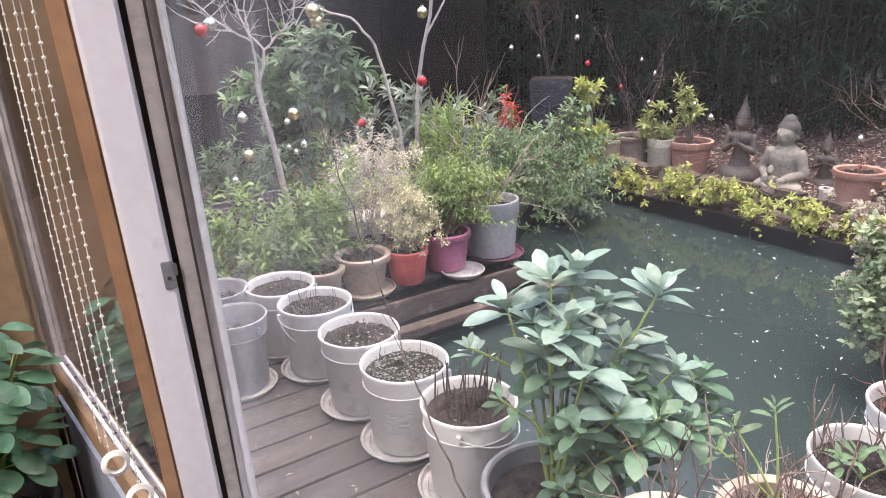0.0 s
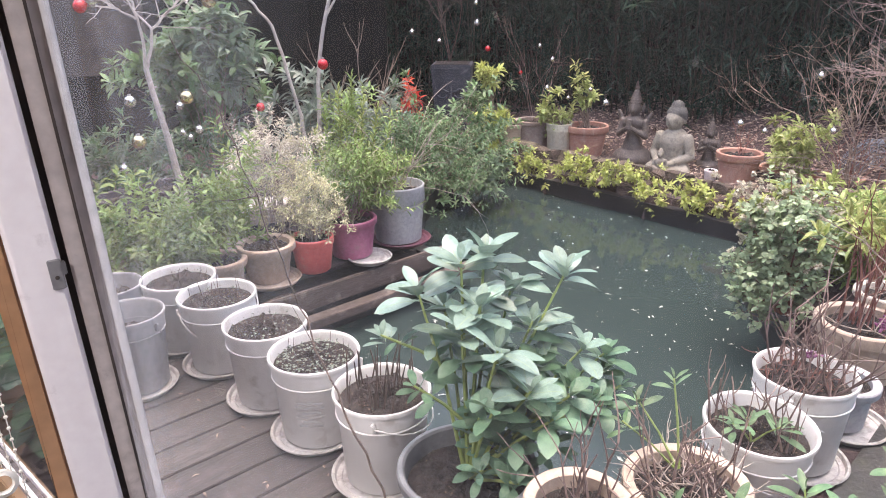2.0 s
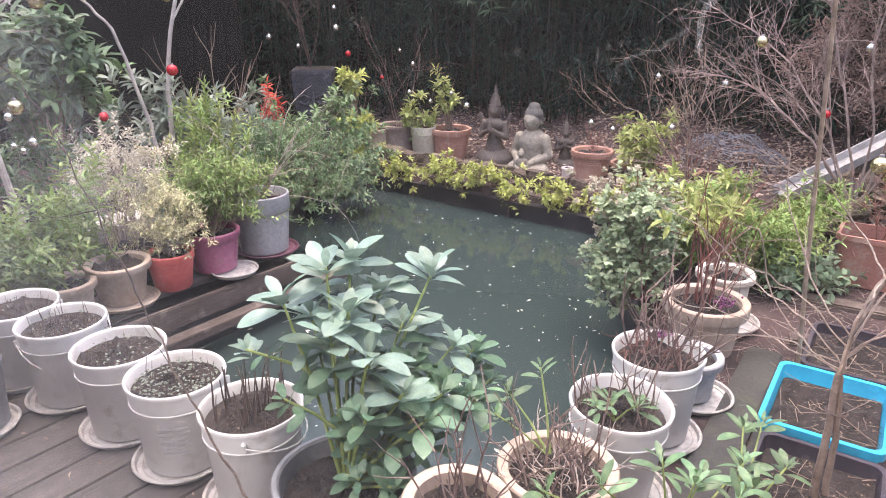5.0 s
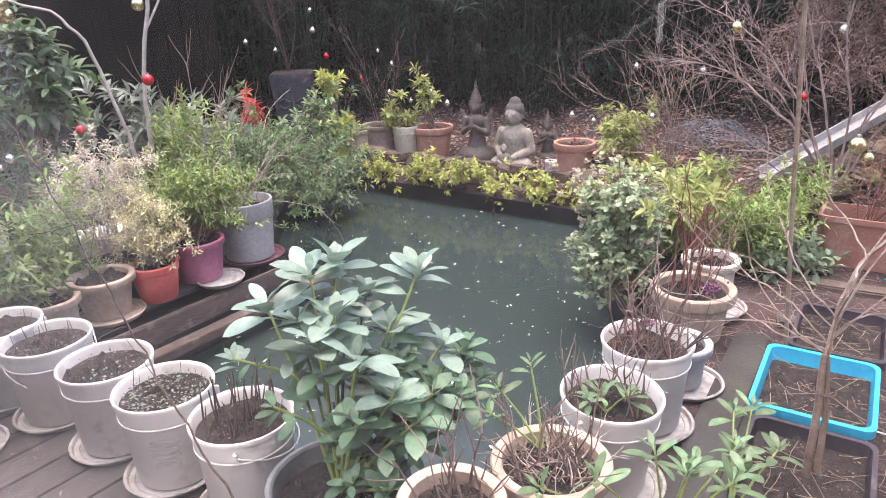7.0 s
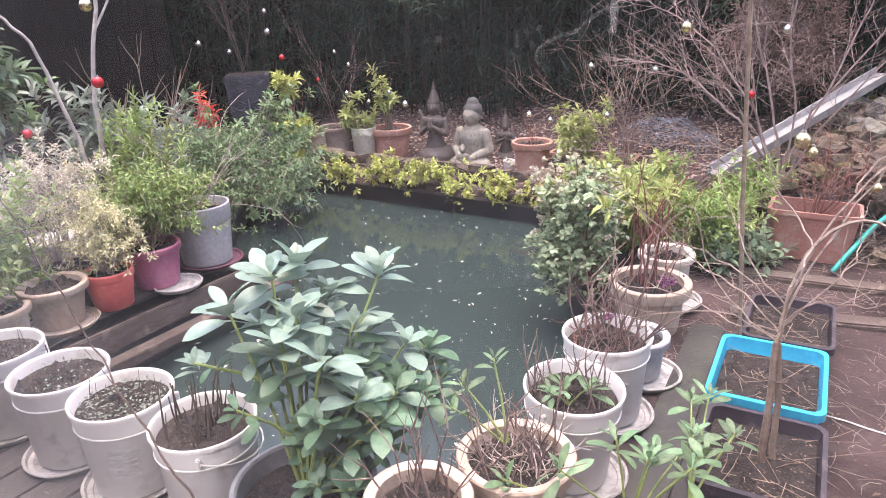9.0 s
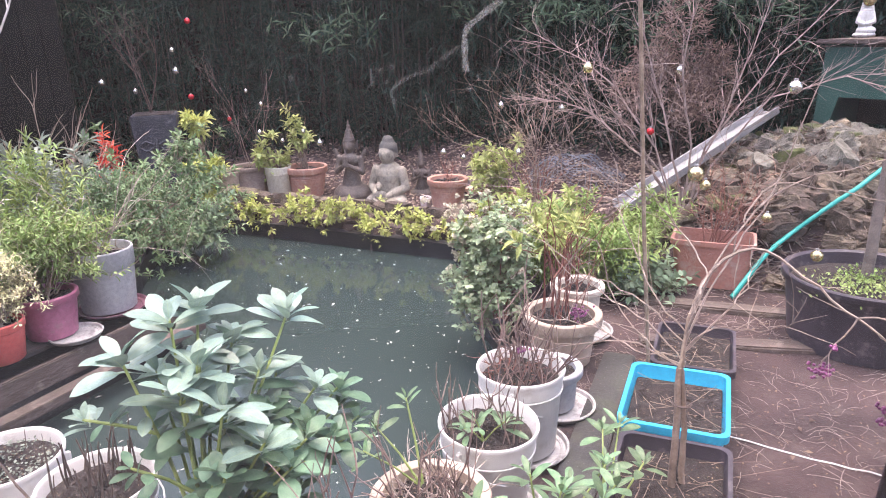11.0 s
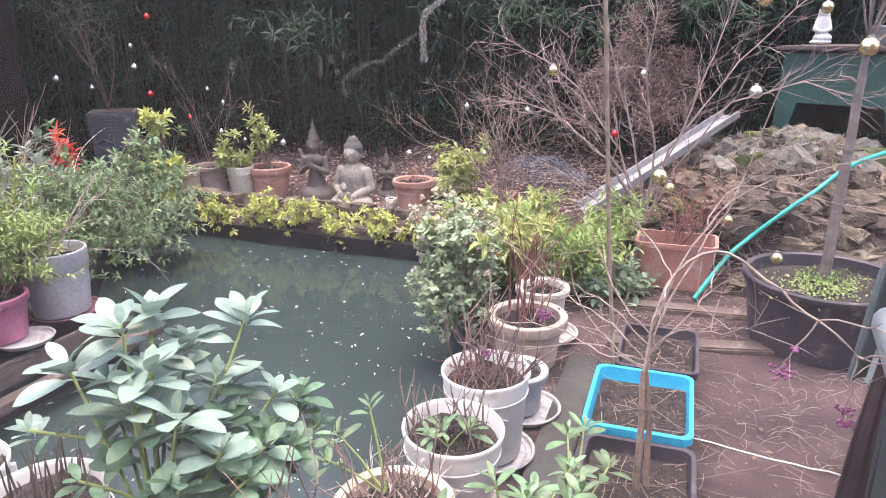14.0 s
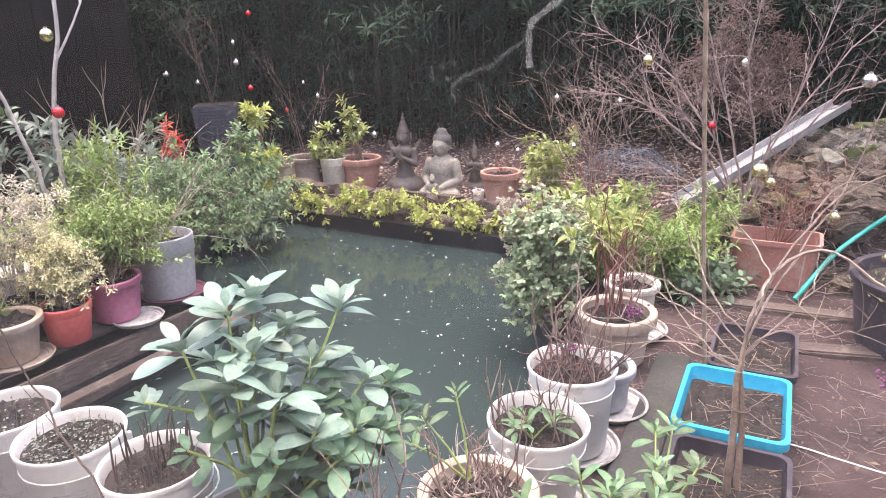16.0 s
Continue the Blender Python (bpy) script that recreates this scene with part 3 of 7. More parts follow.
def W(u, v, z=0.0):
    return (u * CU - v * SU, u * SU + v * CU, z)


def UV(x, y):
    return x * CU + y * SU, -x * SU + y * CU


WATER_Z = -0.30
POND = [(1.22, 0.85), (2.9, 0.88), (3.3, 1.2), (3.8, 1.6), (4.7, 1.6), (4.7, 4.55), (3.95, 4.5), (3.3, 4.0), (2.72, 3.45), (2.66, 2.98), (1.22, 2.95)]


def in_pond(u, v):
    inside, n = False, len(POND)
    for i in range(n):
        (a, b), (c, d) = POND[i], POND[(i + 1) % n]
        if (b > v) != (d > v) and u < (c - a) * (v - b) / (d - b) + a:
            inside = not inside
    return inside


def smooth(a, b, x):
    k = min(1.0, max(0.0, (x - a) / (b - a)))
    return k * k * (3 - 2 * k)


def ground_z(x, y):
    u, v = UV(x, y)
    terrace = smooth(-0.2, 0.2, x * 0.83 - y * 0.55 + 0.1)
    z = -0.12 * (1 - terrace)
    z += 0.22 * smooth(5.3, 8.0, u) * smooth(-1.5, 1.0, v)
    mound = math.exp(-(((x - 4.75) / 1.15) ** 2 + ((y - 2.42) / 1.15) ** 2))
    mound *= smooth(0.0, 0.3, (x - 3.42) * 0.82 + (y - 2.34) * 0.57)
    return z + 0.62 * mound + 0.02 * noise.noise((x * 2.1, y * 2.1, 0)) + 0.012 * noise.noise((x * 7, y * 7, 3))


# ---- ground ----
def build_ground():
    xs = np.concatenate([[-300, -80, -25, -10], np.arange(-6, 10.01, 0.11), [14, 30, 90, 300]])
    ys = np.concatenate([[-300, -80, -25, -8], np.arange(-3, 13.01, 0.11), [17, 30, 90, 300]])
    vs, fs = [], []
    for y in ys:
        for x in xs:
            z = ground_z(x, y)
            if in_pond(*UV(x, y)):
                z = -0.85
            vs.append((x, y, z))
    n = len(xs)
    for j in range(len(ys) - 1):
        for i in range(n - 1):
            fs.append((j * n + i, j * n + i + 1, (j + 1) * n + i + 1, (j + 1) * n + i))
    single("ground", (vs, fs), EARTH, "dark bare earth strewn with dry leaves and twigs", "ground", kind="structure")


build_ground()
pv = [W(u, v, WATER_Z) for u, v in POND]
water = single("water", (pv, [tuple(range(len(pv)))]), WATER, "still dark green pond water with floating specks", "pond", kind="structure", smooth=False)


def edging():
    """Black liner upstand round the water, a strip of real thickness."""
    n = len(POND)
    cx, cy = sum(p[0] for p in POND) / n, sum(p[1] for p in POND) / n
    vs, fs = [], []
    for i in range(n):
        a, b = Vector(POND[i]), Vector(POND[(i + 1) % n])
        d = (b - a).normalized()
        o = Vector((d.y, -d.x))
        if o.dot(a - Vector((cx, cy))) < 0:
            o = -o
        a2, b2 = a - d * 0.02, b + d * 0.02
        top = -0.14 if i != 4 else -0.17
        k = len(vs)
        for p, q in ((a2, -0.02), (b2, -0.02), (b2, 0.07), (a2, 0.07)):
            w = p + o * q
            vs.append(W(w.x, w.y, -0.8))
            vs.append(W(w.x, w.y, top))
        for f in ((0, 1, 3, 2), (2, 3, 5, 4), (4, 5, 7, 6), (6, 7, 1, 0), (1, 7, 5, 3)):
            fs.append(tuple(k + t for t in f))
    single("pond_edging", (vs, fs), LINER, "black rubber liner edging standing round the pond", "edging", kind="structure", smooth=False)


edging()

# far retaining timber along the bank
single("bank_sleeper", box(0.10, 3.0, 0.14, bevel=0.01), SLEEPER,
       "dark wet timber sleeper edging the bank", "sleeper", W(4.83, 3.05, -0.185), TURN_UV)

# the step down to the pond under the row of pots
single("fascia_board", box(2.7, 0.03, 0.12, bevel=0.006), SLEEPER, "worn brown fascia board under the pot ledge", "board", W(1.32, 2.955, -0.085), TURN_UV)
single("edge_beam", box(1.6, 0.08, 0.05, bevel=0.004), SLEEPER, "grey weathered beam lying above the water", "beam", W(1.95, 2.86, -0.17), TURN_UV)
single("edge_beam", box(0.05, 2.1, 0.16, bevel=0.006), SLEEPER, "dark timber beam closing the deck at the pond", "beam", W(1.235, 1.9, -0.1), TURN_UV)

# ---- house: window wall, room behind the camera ----
GX, GY, GTURN = -0.27, 0.75, -34.8


def wall(name, sx, sy, sz, cx, cy, cz, mat=ROOM, label="plain plaster wall of the room"):
    ob = part(name, box(sx, sy, sz, cx, cy, cz), mat, None, label, False)
    ob.matrix_world = pose(GX, GY, 0, 0, 0, GTURN)
    return tagged(ob, label, "wall", kind="structure")


wall("wall_back", 7.0, 0.15, 2.6, 0.4, -4.1, 1.3)
wall("wall_side", 0.15, 4.0, 2.6, -3.0, -2.05, 1.3)
wall("wall_end", 0.15, 4.0, 2.6, 3.8, -2.05, 1.3)
wall("floor", 7.0, 4.3, 0.1, 0.4, -2.05, -0.02, ROOM_FLOOR, "dark blue grey room floor")
# The ceiling's opening is made up to hold the added lamp.
single("ceiling", merge([box(1.9, 4.3, 0.12, -2.15, -2.05, 2.62), box(3.9, 4.3, 0.12, 1.95, -2.05, 2.62), box(1.2, 1.2, 0.12, -0.6, -0.5 + 0.2, 2.62), box(1.2, 2.1, 0.12, -0.6, -3.15, 2.62)]), ROOM, "plain room ceiling with an opening made for the fill lamp", "ceiling", (GX, GY, 0), GTURN, kind="structure", smooth=False)
wall("wall_right", 0.6, 0.12, 2.6, 3.5, 0.0, 1.3)
wall("lintel", 7.0, 0.12, 0.3, 0.4, 0.0, 2.45, ROOM, "plain lintel over the window")


def fitted(name, label, category, kind="structure"):
    return thing(name, label, category, (GX, GY, 0), kind=kind, turn=GTURN)


win = fitted("window_1", "wide window of hazy glass with a grey aluminium frame", "window")
pane = part("pane", ([(0.0, 0.0, 0.05), (3.2, 0.0, 0.05), (3.2, 0.0, 2.3), (0.0, 0.0, 2.3)], [(0, 1, 2, 3)]), GLASS, win, "glass with painted haze and faint streaks", False)
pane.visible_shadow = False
SMEARS = [([(0.715, 1.439), (0.707, 1.434), (0.699, 1.428), (0.695, 1.425), (0.693, 1.420), (0.693, 1.414), (0.693, 1.408), (0.6935, 1.399)], 0.0019, DRY_SMEAR),
          ([(0.690, 1.414), (0.682, 1.409), (0.675, 1.404), (0.671, 1.400), (0.664, 1.399), (0.655, 1.395), (0.648, 1.390)], 0.0012, FAINT_SMEAR), ([(0.648, 1.390), (0.648, 1.384), (0.650, 1.380)], 0.0010, FAINT_SMEAR),
          ([(0.636, 1.402), (0.636, 1.392)], 0.0010, FAINT_SMEAR)]
for line, half, mat in SMEARS:
    vs, fs = [], []
    for i, (x, z) in enumerate(line):
        x1, z1 = line[min(i + 1, len(line) - 1)]
        x0, z0 = line[max(i - 1, 0)]
        q = math.hypot(x1 - x0, z1 - z0)
        nx_, nz_ = -(z1 - z0) / q * half * (0.8 + 0.35 * (i % 2)), (x1 - x0) / q * half * (0.8 + 0.35 * (i % 2))
        vs += [(x + nx_, -0.002, z + nz_), (x - nx_, -0.002, z - nz_)]
    fs = [(2 * i, 2 * i + 1, 2 * i + 3, 2 * i + 2) for i in range(len(line) - 1)]
    part("smear", (vs, fs), mat, pane, "dried pale streak on the glass", False)
for x, z, r in ((0.642, 1.401, 0.0017), (0.649, 1.403, 0.0016), (0.695, 1.389, 0.0016), (0.725, 1.444, 0.0018), (0.645, 1.394, 0.0014), (0.708, 1.423, 0.0012), (0.587, 1.398, 0.0021), (0.701, 1.396, 0.0012)):
    part("spot", ([(x + r * math.cos(k * 0.7854), -0.002, z + 1.3 * r * math.sin(k * 0.7854)) for k in range(8)], [tuple(range(8))]), FAINT_SMEAR, pane, "dried water spot", False)
part("bottom_rail", box(3.2, 0.06, 0.06, 1.6, 0, 0.03, bevel=0.005), FRAME_GREY, win, "", False)
LEANING = pose(-0.31, 0.74, 0, 0, 0, 21.2) @ pose(0, 0, 0.85, 0, -1.6, 0) @ pose(0.008, 0, -0.85)
jamb = thing("window_jamb", "grey aluminium window jamb with dark seal", "jamb", (-0.31, 0.74, 0), kind="structure", turn=21.2)
part("seal", box(0.012, 0.03, 2.3, 0.0105, 0.028, 1.15), OLD_SEAL, jamb, "dark brown weathered seal", False)
part("frame", merge([box(0.025, 0.06, 2.3, 0.0280, 0.030, 1.15, bevel=0.003), box(0.006, 0.05, 2.3, 0.0425, 0.030, 1.15)]), FRAME_GREY, jamb, "grey aluminium frame", False)
# Thin dark strip painted in for the shade of a groove.
part("groove", box(0.003, 0.002, 2.3, 0.0335, -0.0005, 1.15), SEAL, jamb, "dark strip on the frame standing for a groove", False)
part("glazing_bead", box(0.009, 0.05, 2.3, 0.0490, 0.022, 1.15, bevel=0.002), FRAME_BEAD, jamb, "pale glazing bead", False)
jamb.matrix_world = LEANING
post = thing("window_post", "white painted window post with a metal strike plate", "post", (-0.31, 0.74, 0), kind="structure", turn=21.2)
post.matrix_world = LEANING
part("post", box(0.046, 0.045, 2.3, -0.0145, 0.022, 1.15, bevel=0.004), FRAME_WHITE, post, "", False)
PLATE_Z = 1.165
plate = part("strike_plate", merge([box(0.013, 0.003, 0.034, 0.0015, -0.0015, PLATE_Z, bevel=0.001), box(0.005, 0.008, 0.014, 0.0095, 0.002, PLATE_Z + 0.005, bevel=0.001)]), STEEL, post, "scratched metal strike plate", False)
part("screw", lathe([(0.0001, 0.0), (0.0022, 0.0), (0.0022, 0.001), (0.0001, 0.0014)], 10), SEAL, plate, "screw head").matrix_basis = pose(0.0015, -0.003, PLATE_Z - 0.003, 90, 0, 0)
part("wood_edge", box(0.020, 0.055, 2.3, -0.0475, 0.030, 1.15, bevel=0.003), PINE, post, "orange varnished pine edge", False)
side = thing("window_2", "narrow side window with a white sill and pine frame", "window", (-0.356, 0.722, 0), kind="structure", turn=129.1)
pane2 = part("pane", ([(0.0, 0.0, 0.86), (0.56, 0.0, 0.86), (0.56, 0.0, 2.3), (0.0, 0.0, 2.3)], [(0, 1, 2, 3)]), SIDE_GLASS, side, "glass mirroring the room", False)
pane2.visible_shadow = False
part("sill", box(0.58, 0.004, 0.009, 0.29, 0.006, 0.852, bevel=0.001), FRAME_WHITE, side, "white window sill", False)
part("sill_trim", box(0.60, 0.012, 0.05, 0.29, 0.012, 0.81, bevel=0.002), TIMBER_WALL, side, "brown wooden trim", False)
part("side_frame", merge([box(0.014, 0.008, 1.45, 0.566, 0.004, 1.58, bevel=0.002), box(0.012, 0.010, 1.45, 0.582, 0.012, 1.58, bevel=0.003)]), FRAME_GREY, side, "", False)
part("low_wall", box(0.62, 0.012, 0.76, 0.29, 0.012, 0.38), ROOM_FLOOR, side, "dark blue grey panel under the sill", False)
pine = thing("wall_pine", "dull brown timber wall beside the side window", "wall", (-0.73, 1.18, 0), kind="structure", turn=200)
part("panel", box(2.2, 0.10, 2.6, 1.12, 0.0, 1.3), TIMBER_WALL, pine, "", False)


def bead_line(points, r=0.0022, step=0.0126):
    pts = [Vector(p) for p in points]
    vs, fs = tubes([(points, 0.0006, 0.0006)], 3)
    ball = bmesh.new()
    bmesh.ops.create_icosphere(ball, subdivisions=1, radius=r)
    ov = [v.co.copy() for v in ball.verts]
    of = [[v.index for v in f.verts] for f in ball.faces]
    ball.free()
    for a, b in zip(pts, pts[1:]):
        n = int((b - a).length / step)
        for i in range(n):
            p = a + (b - a) * (i + 0.5) / n
            base = len(vs)
            vs += [tuple(p + o) for o in ov]
            fs += [tuple(base + k for k in f) for f in of]
    return vs, fs


blind = thing("blind_chain", "loops of pale beaded blind chain hanging at the window", "blind chain", (0, 0, 0))
for i, (x, y, zb) in enumerate(((-0.340, 0.633, 0.955), (-0.360, 0.622, 1.01), (-0.353, 0.628, 1.01), (-0.349, 0.631, 1.0), (-0.366, 0.624, 1.02))):
    part("bead_strand", bead_line([(x - 0.003, y, 2.28), (x, y, 1.5), (x + 0.002 * (i % 2), y, zb)], 0.0021 if i in (0, 2) else 0.0015), CHAIN, blind)
for i, (x, y, z) in enumerate(((-0.341, 0.633, 0.942), (-0.356, 0.626, 0.992))):
    part("chain_guide", lathe([(0.010, -0.005), (0.014, -0.003), (0.015, 0), (0.014, 0.003), (0.010, 0.005), (0.0085, 0.0), (0.010, -0.005)], 16), CHAIN, blind, "clear plastic chain guide").matrix_basis = pose(x, y, z, 80, 0, 30)

# ---- pots ----
def pot_profile(r_top, r_foot, h, rim=0.02, lip=0.03, thick=0.008):
    return [(0.001, 0.0), (r_foot * 0.94, 0.0), (r_foot, 0.006), (r_foot + (r_top - rim - r_foot) * 0.97, h - lip - 0.004), (r_top - 0.002, h - lip), (r_top, h - lip + 0.004),
            (r_top, h - 0.005), (r_top - 0.004, h), (r_top - rim * 0.5 - thick, h), (r_top - rim - thick, h - 0.006), (r_foot - thick, 0.012), (0.001, 0.012)]


def soil_disc(r, z, seed, bump=0.018):
    rng = np.random.default_rng(seed)
    vs, fs = [(0, 0, z + 0.012)], []
    rings, n = 7, 28
    for k in range(1, rings + 1):
        for i in range(n):
            a = 2 * math.pi * i / n
            rr = r * k / rings
            vs.append((rr * math.cos(a), rr * math.sin(a), z + (rng.normal(0, bump * 0.5) + 0.008 * (1 - k / rings) if k < rings else -0.004)))
    for i in range(n):
        fs.append((0, 1 + i, 1 + (i + 1) % n))
    for k in range(rings - 1):
        for i in range(n):
            j = (i + 1) % n
            fs.append((1 + k * n + i, 1 + (k + 1) * n + i, 1 + (k + 1) * n + j, 1 + k * n + j))
    return vs, fs


def crumbs(r, z, count, seed, size=0.006):
    """Crumbs of bark, soil and grit lying on the soil."""
    rng = np.random.default_rng(seed)
    a, q = rng.uniform(0, 6.283, count), r * np.sqrt(rng.uniform(0, 1, count))
    P = np.stack([q * np.cos(a), q * np.sin(a), z + rng.uniform(0.004, 0.016, count)], 1)
    return leaves(P, rng.normal(0, 1, (count, 3)) * (1, 1, 0.5), size, size * 0.7, rng, small=True)


def flower_pot(name, label, at, r_top, r_foot, h, material, seed, rim=0.02, lip=0.03, fill=0.86, group="", bands=0, litter=60, tilt=(0, 0)):
    ob = thing(name, label, "plant pot", at, group)
    ob.matrix_world = pose(*at, tilt[0], tilt[1], seed * 37 % 360)
    body = part("body", lathe(pot_profile(r_top, r_foot, h, rim, lip), 44), material, ob)
    for i in range(bands):
        z = h - lip - 0.02 - 0.018 * i
        r = r_foot + (r_top - rim - r_foot) * z / (h - lip)
        part("band", lathe([(r - 0.004, z - 0.005), (r + 0.003, z - 0.003), (r + 0.003, z + 0.003), (r - 0.004, z + 0.005)], 44), material, body)
    zs = h * fill
    rs = r_foot + (r_top - rim - r_foot) * fill - 0.007
    earth = part("soil", soil_disc(rs, zs, seed), SOIL, ob, "dark crumbly potting soil")
    if litter:
        part("litter", crumbs(rs * 0.95, zs, litter, seed), DEAD_LEAF, earth, "bits of dry leaf and bark", kind="stuff")
    return ob


def saucer(label, at, r, material, group=""):
    material = DIRTY_PLASTIC if material is WHITE_PLASTIC else material
    ob = single("plant_saucer", lathe([(0.001, 0.0), (r * 0.88, 0.0), (r, 0.022), (r - 0.003, 0.026), (r - 0.010, 0.024), (r * 0.90, 0.010), (r * 0.82, 0.008), (r * 0.80, 0.012), (r * 0.78, 0.008), (0.001, 0.007)], 40), material, label, "saucer", at, 0, group)
    return ob


def bucket(label, at, turn, seed, r=0.15, h=0.307, material=WHITE_PLASTIC, handle=0.0, print_mark=False, side=-1, fill=0.89, moss=0, group="white buckets on the deck", tilt=0.0):
    ob = thing("bucket", label, "bucket", at, group)
    ob.matrix_world = pose(*at, tilt, 0, turn)
    f = r * 0.83
    k = (r - 0.006 - f) / h
    prof = [(0.001, 0.0), (f * 0.96, 0.0), (f, 0.006), (f + k * h * 0.76, h * 0.76), (f + k * h * 0.77 + 0.003, h * 0.775), (f + k * h * 0.80 + 0.004, h * 0.81), (r - 0.004, h * 0.945), (r + 0.001, h * 0.95),
            (r + 0.003, h - 0.006), (r + 0.001, h), (r - 0.003, h + 0.001), (r - 0.006, h - 0.002), (r - 0.008, h - 0.010), (f - 0.004, 0.01), (0.001, 0.01)]
    body = part("body", lathe(prof, 48), material, ob)
    rz = h * 0.80
    part("rib", lathe([(r - 0.014, rz - 0.014), (r - 0.004, rz - 0.011), (r - 0.004, rz - 0.008), (r - 0.014, rz - 0.004)], 48), material, body)
    earth = part("soil", soil_disc(f + k * h * fill - 0.007, h * fill, seed), SOIL, ob, "dark crumbly potting soil")
    part("litter", crumbs(r * 0.82, h * fill, 90, seed, 0.007), DEAD_LEAF, earth, "bits of dry leaf and bark", kind="stuff")
    if moss:
        part("seedlings", crumbs(r * 0.85, h * fill, moss, seed + 1, 0.012), SILVER_LEAF, earth, "small pale green seedlings", kind="stuff")
    for s in (-1, 1):
        part("handle_lug", box(0.018, 0.012, 0.03, s * (r + 0.001), 0, h * 0.86, bevel=0.003), material, body, "", False)
    pts = []
    for i in range(13):
        a = math.pi * i / 12
        pts.append(((r + 0.006) * math.cos(a), side * ((r + 0.012) * math.sin(a) * math.cos(radians(handle)) + 0.004), h * 0.86 - (r + 0.01) * math.sin(a) * math.sin(radians(handle))))
    part("handle", tubes([(pts, 0.0026, 0.0026)], 6), material, ob, "thin white plastic handle")
    if print_mark:
        vs, fs = [], []
        for i, w in enumerate((0.30, 0.34, 0.26, 0.33, 0.2, 0.3)):
            z0 = h * 0.60 - i * 0.018
            rr = f + k * z0 + 0.0012
            b = len(vs)
            for a in np.linspace(-w, w, 8):
                vs += [(rr * math.sin(a), -rr * math.cos(a), z0), (rr * math.sin(a), -rr * math.cos(a), z0 + 0.008)]
            fs += [(b + 2 * j, b + 2 * j + 2, b + 2 * j + 3, b + 2 * j + 1) for j in range(7)]
        part("print", (vs, fs), INK, body, "faded grey printed block")
    return ob


def twigs_in(name, label, at, r, count, height, seed, bark, radius=0.0025, lean=0.12, depth=0, straight=0.04):
    """Bare stems standing in a pot, each a part."""
    rng = np.random.default_rng(seed)
    ob = thing(name, label, "plant", at)
    for i in range(count):
        a, q = rng.uniform(0, 6.283), r * math.sqrt(rng.uniform(0, 1))
        p = (q * math.cos(a), q * math.sin(a), 0)
        d = (rng.normal(0, lean) + p[0] * 0.6, rng.normal(0, lean) + p[1] * 0.6, 1)
        part("stem", tubes(twig_lines(rng, p, d, height * rng.uniform(0.55, 1.1), radius * rng.uniform(0.7, 1.3), depth, 0.45, straight, 2), 5), bark, ob)
    return ob


# ---- the row of white buckets on the deck ----
ROW = [((-0.692, 2.841), 20, 0.153, 0), ((-0.505, 2.627), 25, 0.153, 40), ((-0.294, 2.333), -30, 0.152, 38), ((-0.115, 2.073), -10, 0.152, 0), ((0.090, 1.803), 75, 0.149, 0)]
for i, ((x, y), turn, r, hang) in enumerate(ROW):
    saucer("dirty white plastic saucer under a bucket on the deck", (x - 0.012, y - 0.005, 0.0), 0.160 if i else 0.150, WHITE_PLASTIC, "saucers on the deck")
    bucket(("white plastic bucket with bare twigs on the deck", "white plastic bucket with drooping handle and cut twigs", "white plastic bucket with drooping handle and dark soil", "white plastic bucket with faded print and seedlings",
            "white plastic bucket full of cut dark stems")[i], (x, y, 0.012), turn, 11 + i, r, 0.305, handle=(60, 52, 62, 60, 20)[i], side=(1, -1, -1, 1, -1)[i], print_mark=i >= 3, moss=(20, 30, 60, 330, 0)[i])
    twigs_in("cut_twigs", "short dark twigs standing in bucket soil", (x, y, 0.27), r * 0.72, (18, 14, 8, 7, 30)[i], (0.07, 0.10, 0.06, 0.09, 0.17)[i], 60 + i, BARK_DARK, (0.0016, 0.002, 0.0012, 0.0018, 0.0035)[i])
# Grey on these two buckets stands for the glass reflection lying over them.
bucket("plastic bucket near the glass, greyed for the pane's reflection", (-0.812, 2.50, 0.012), 150, 21, 0.130, 0.31, GREY_PLASTIC, handle=70, fill=0.7, group="")
saucer("white plastic saucer under a grey bucket", (-0.812, 2.49, 0.0), 0.145, WHITE_PLASTIC, "saucers on the deck")
bucket("plastic bucket behind the row, greyed for the pane's reflection", (-0.96, 2.80, 0.0), 40, 22, 0.13, 0.32, GREY_PLASTIC, handle=5, fill=0.8, group="")

# ---- pots along the ledge ----
LEDGE = "pots along the ledge"
flower_pot("flower_pot", "tan plastic pot with a leafy green shrub on the ledge", (-0.600, 3.34, 0.0), 0.135, 0.10, 0.20, TAN_PLASTIC, 31, rim=0.02, lip=0.035, group=LEDGE)
saucer("tan plastic saucer on the ledge", (-0.370, 3.47, 0.0), 0.16, TAN_PLASTIC, LEDGE)
flower_pot("flower_pot", "tan plastic pot with dark soil in a tan saucer", (-0.384, 3.487, 0.012), 0.155, 0.105, 0.203, TAN_PLASTIC, 32, rim=0.022, lip=0.035, group=LEDGE)
flower_pot("flower_pot", "bright red plastic pot on the wooden ledge", (-0.147, 3.60, 0.0), 0.121, 0.094, 0.196, RED_PLASTIC, 33, rim=0.006, lip=0.04, group=LEDGE)
saucer("white plastic saucer on the ledge", (0.17, 3.68, 0.0), 0.13, WHITE_PLASTIC, LEDGE)
flower_pot("flower_pot", "dark purple plastic pot on the wooden ledge", (0.076, 3.765, 0.012), 0.150, 0.115, 0.225, PURPLE_PLASTIC, 34, rim=0.012, lip=0.035, group=LEDGE)
saucer("dark purple plastic saucer on the ledge", (0.385, 3.97, 0.0), 0.185, DARK_PURPLE, LEDGE)
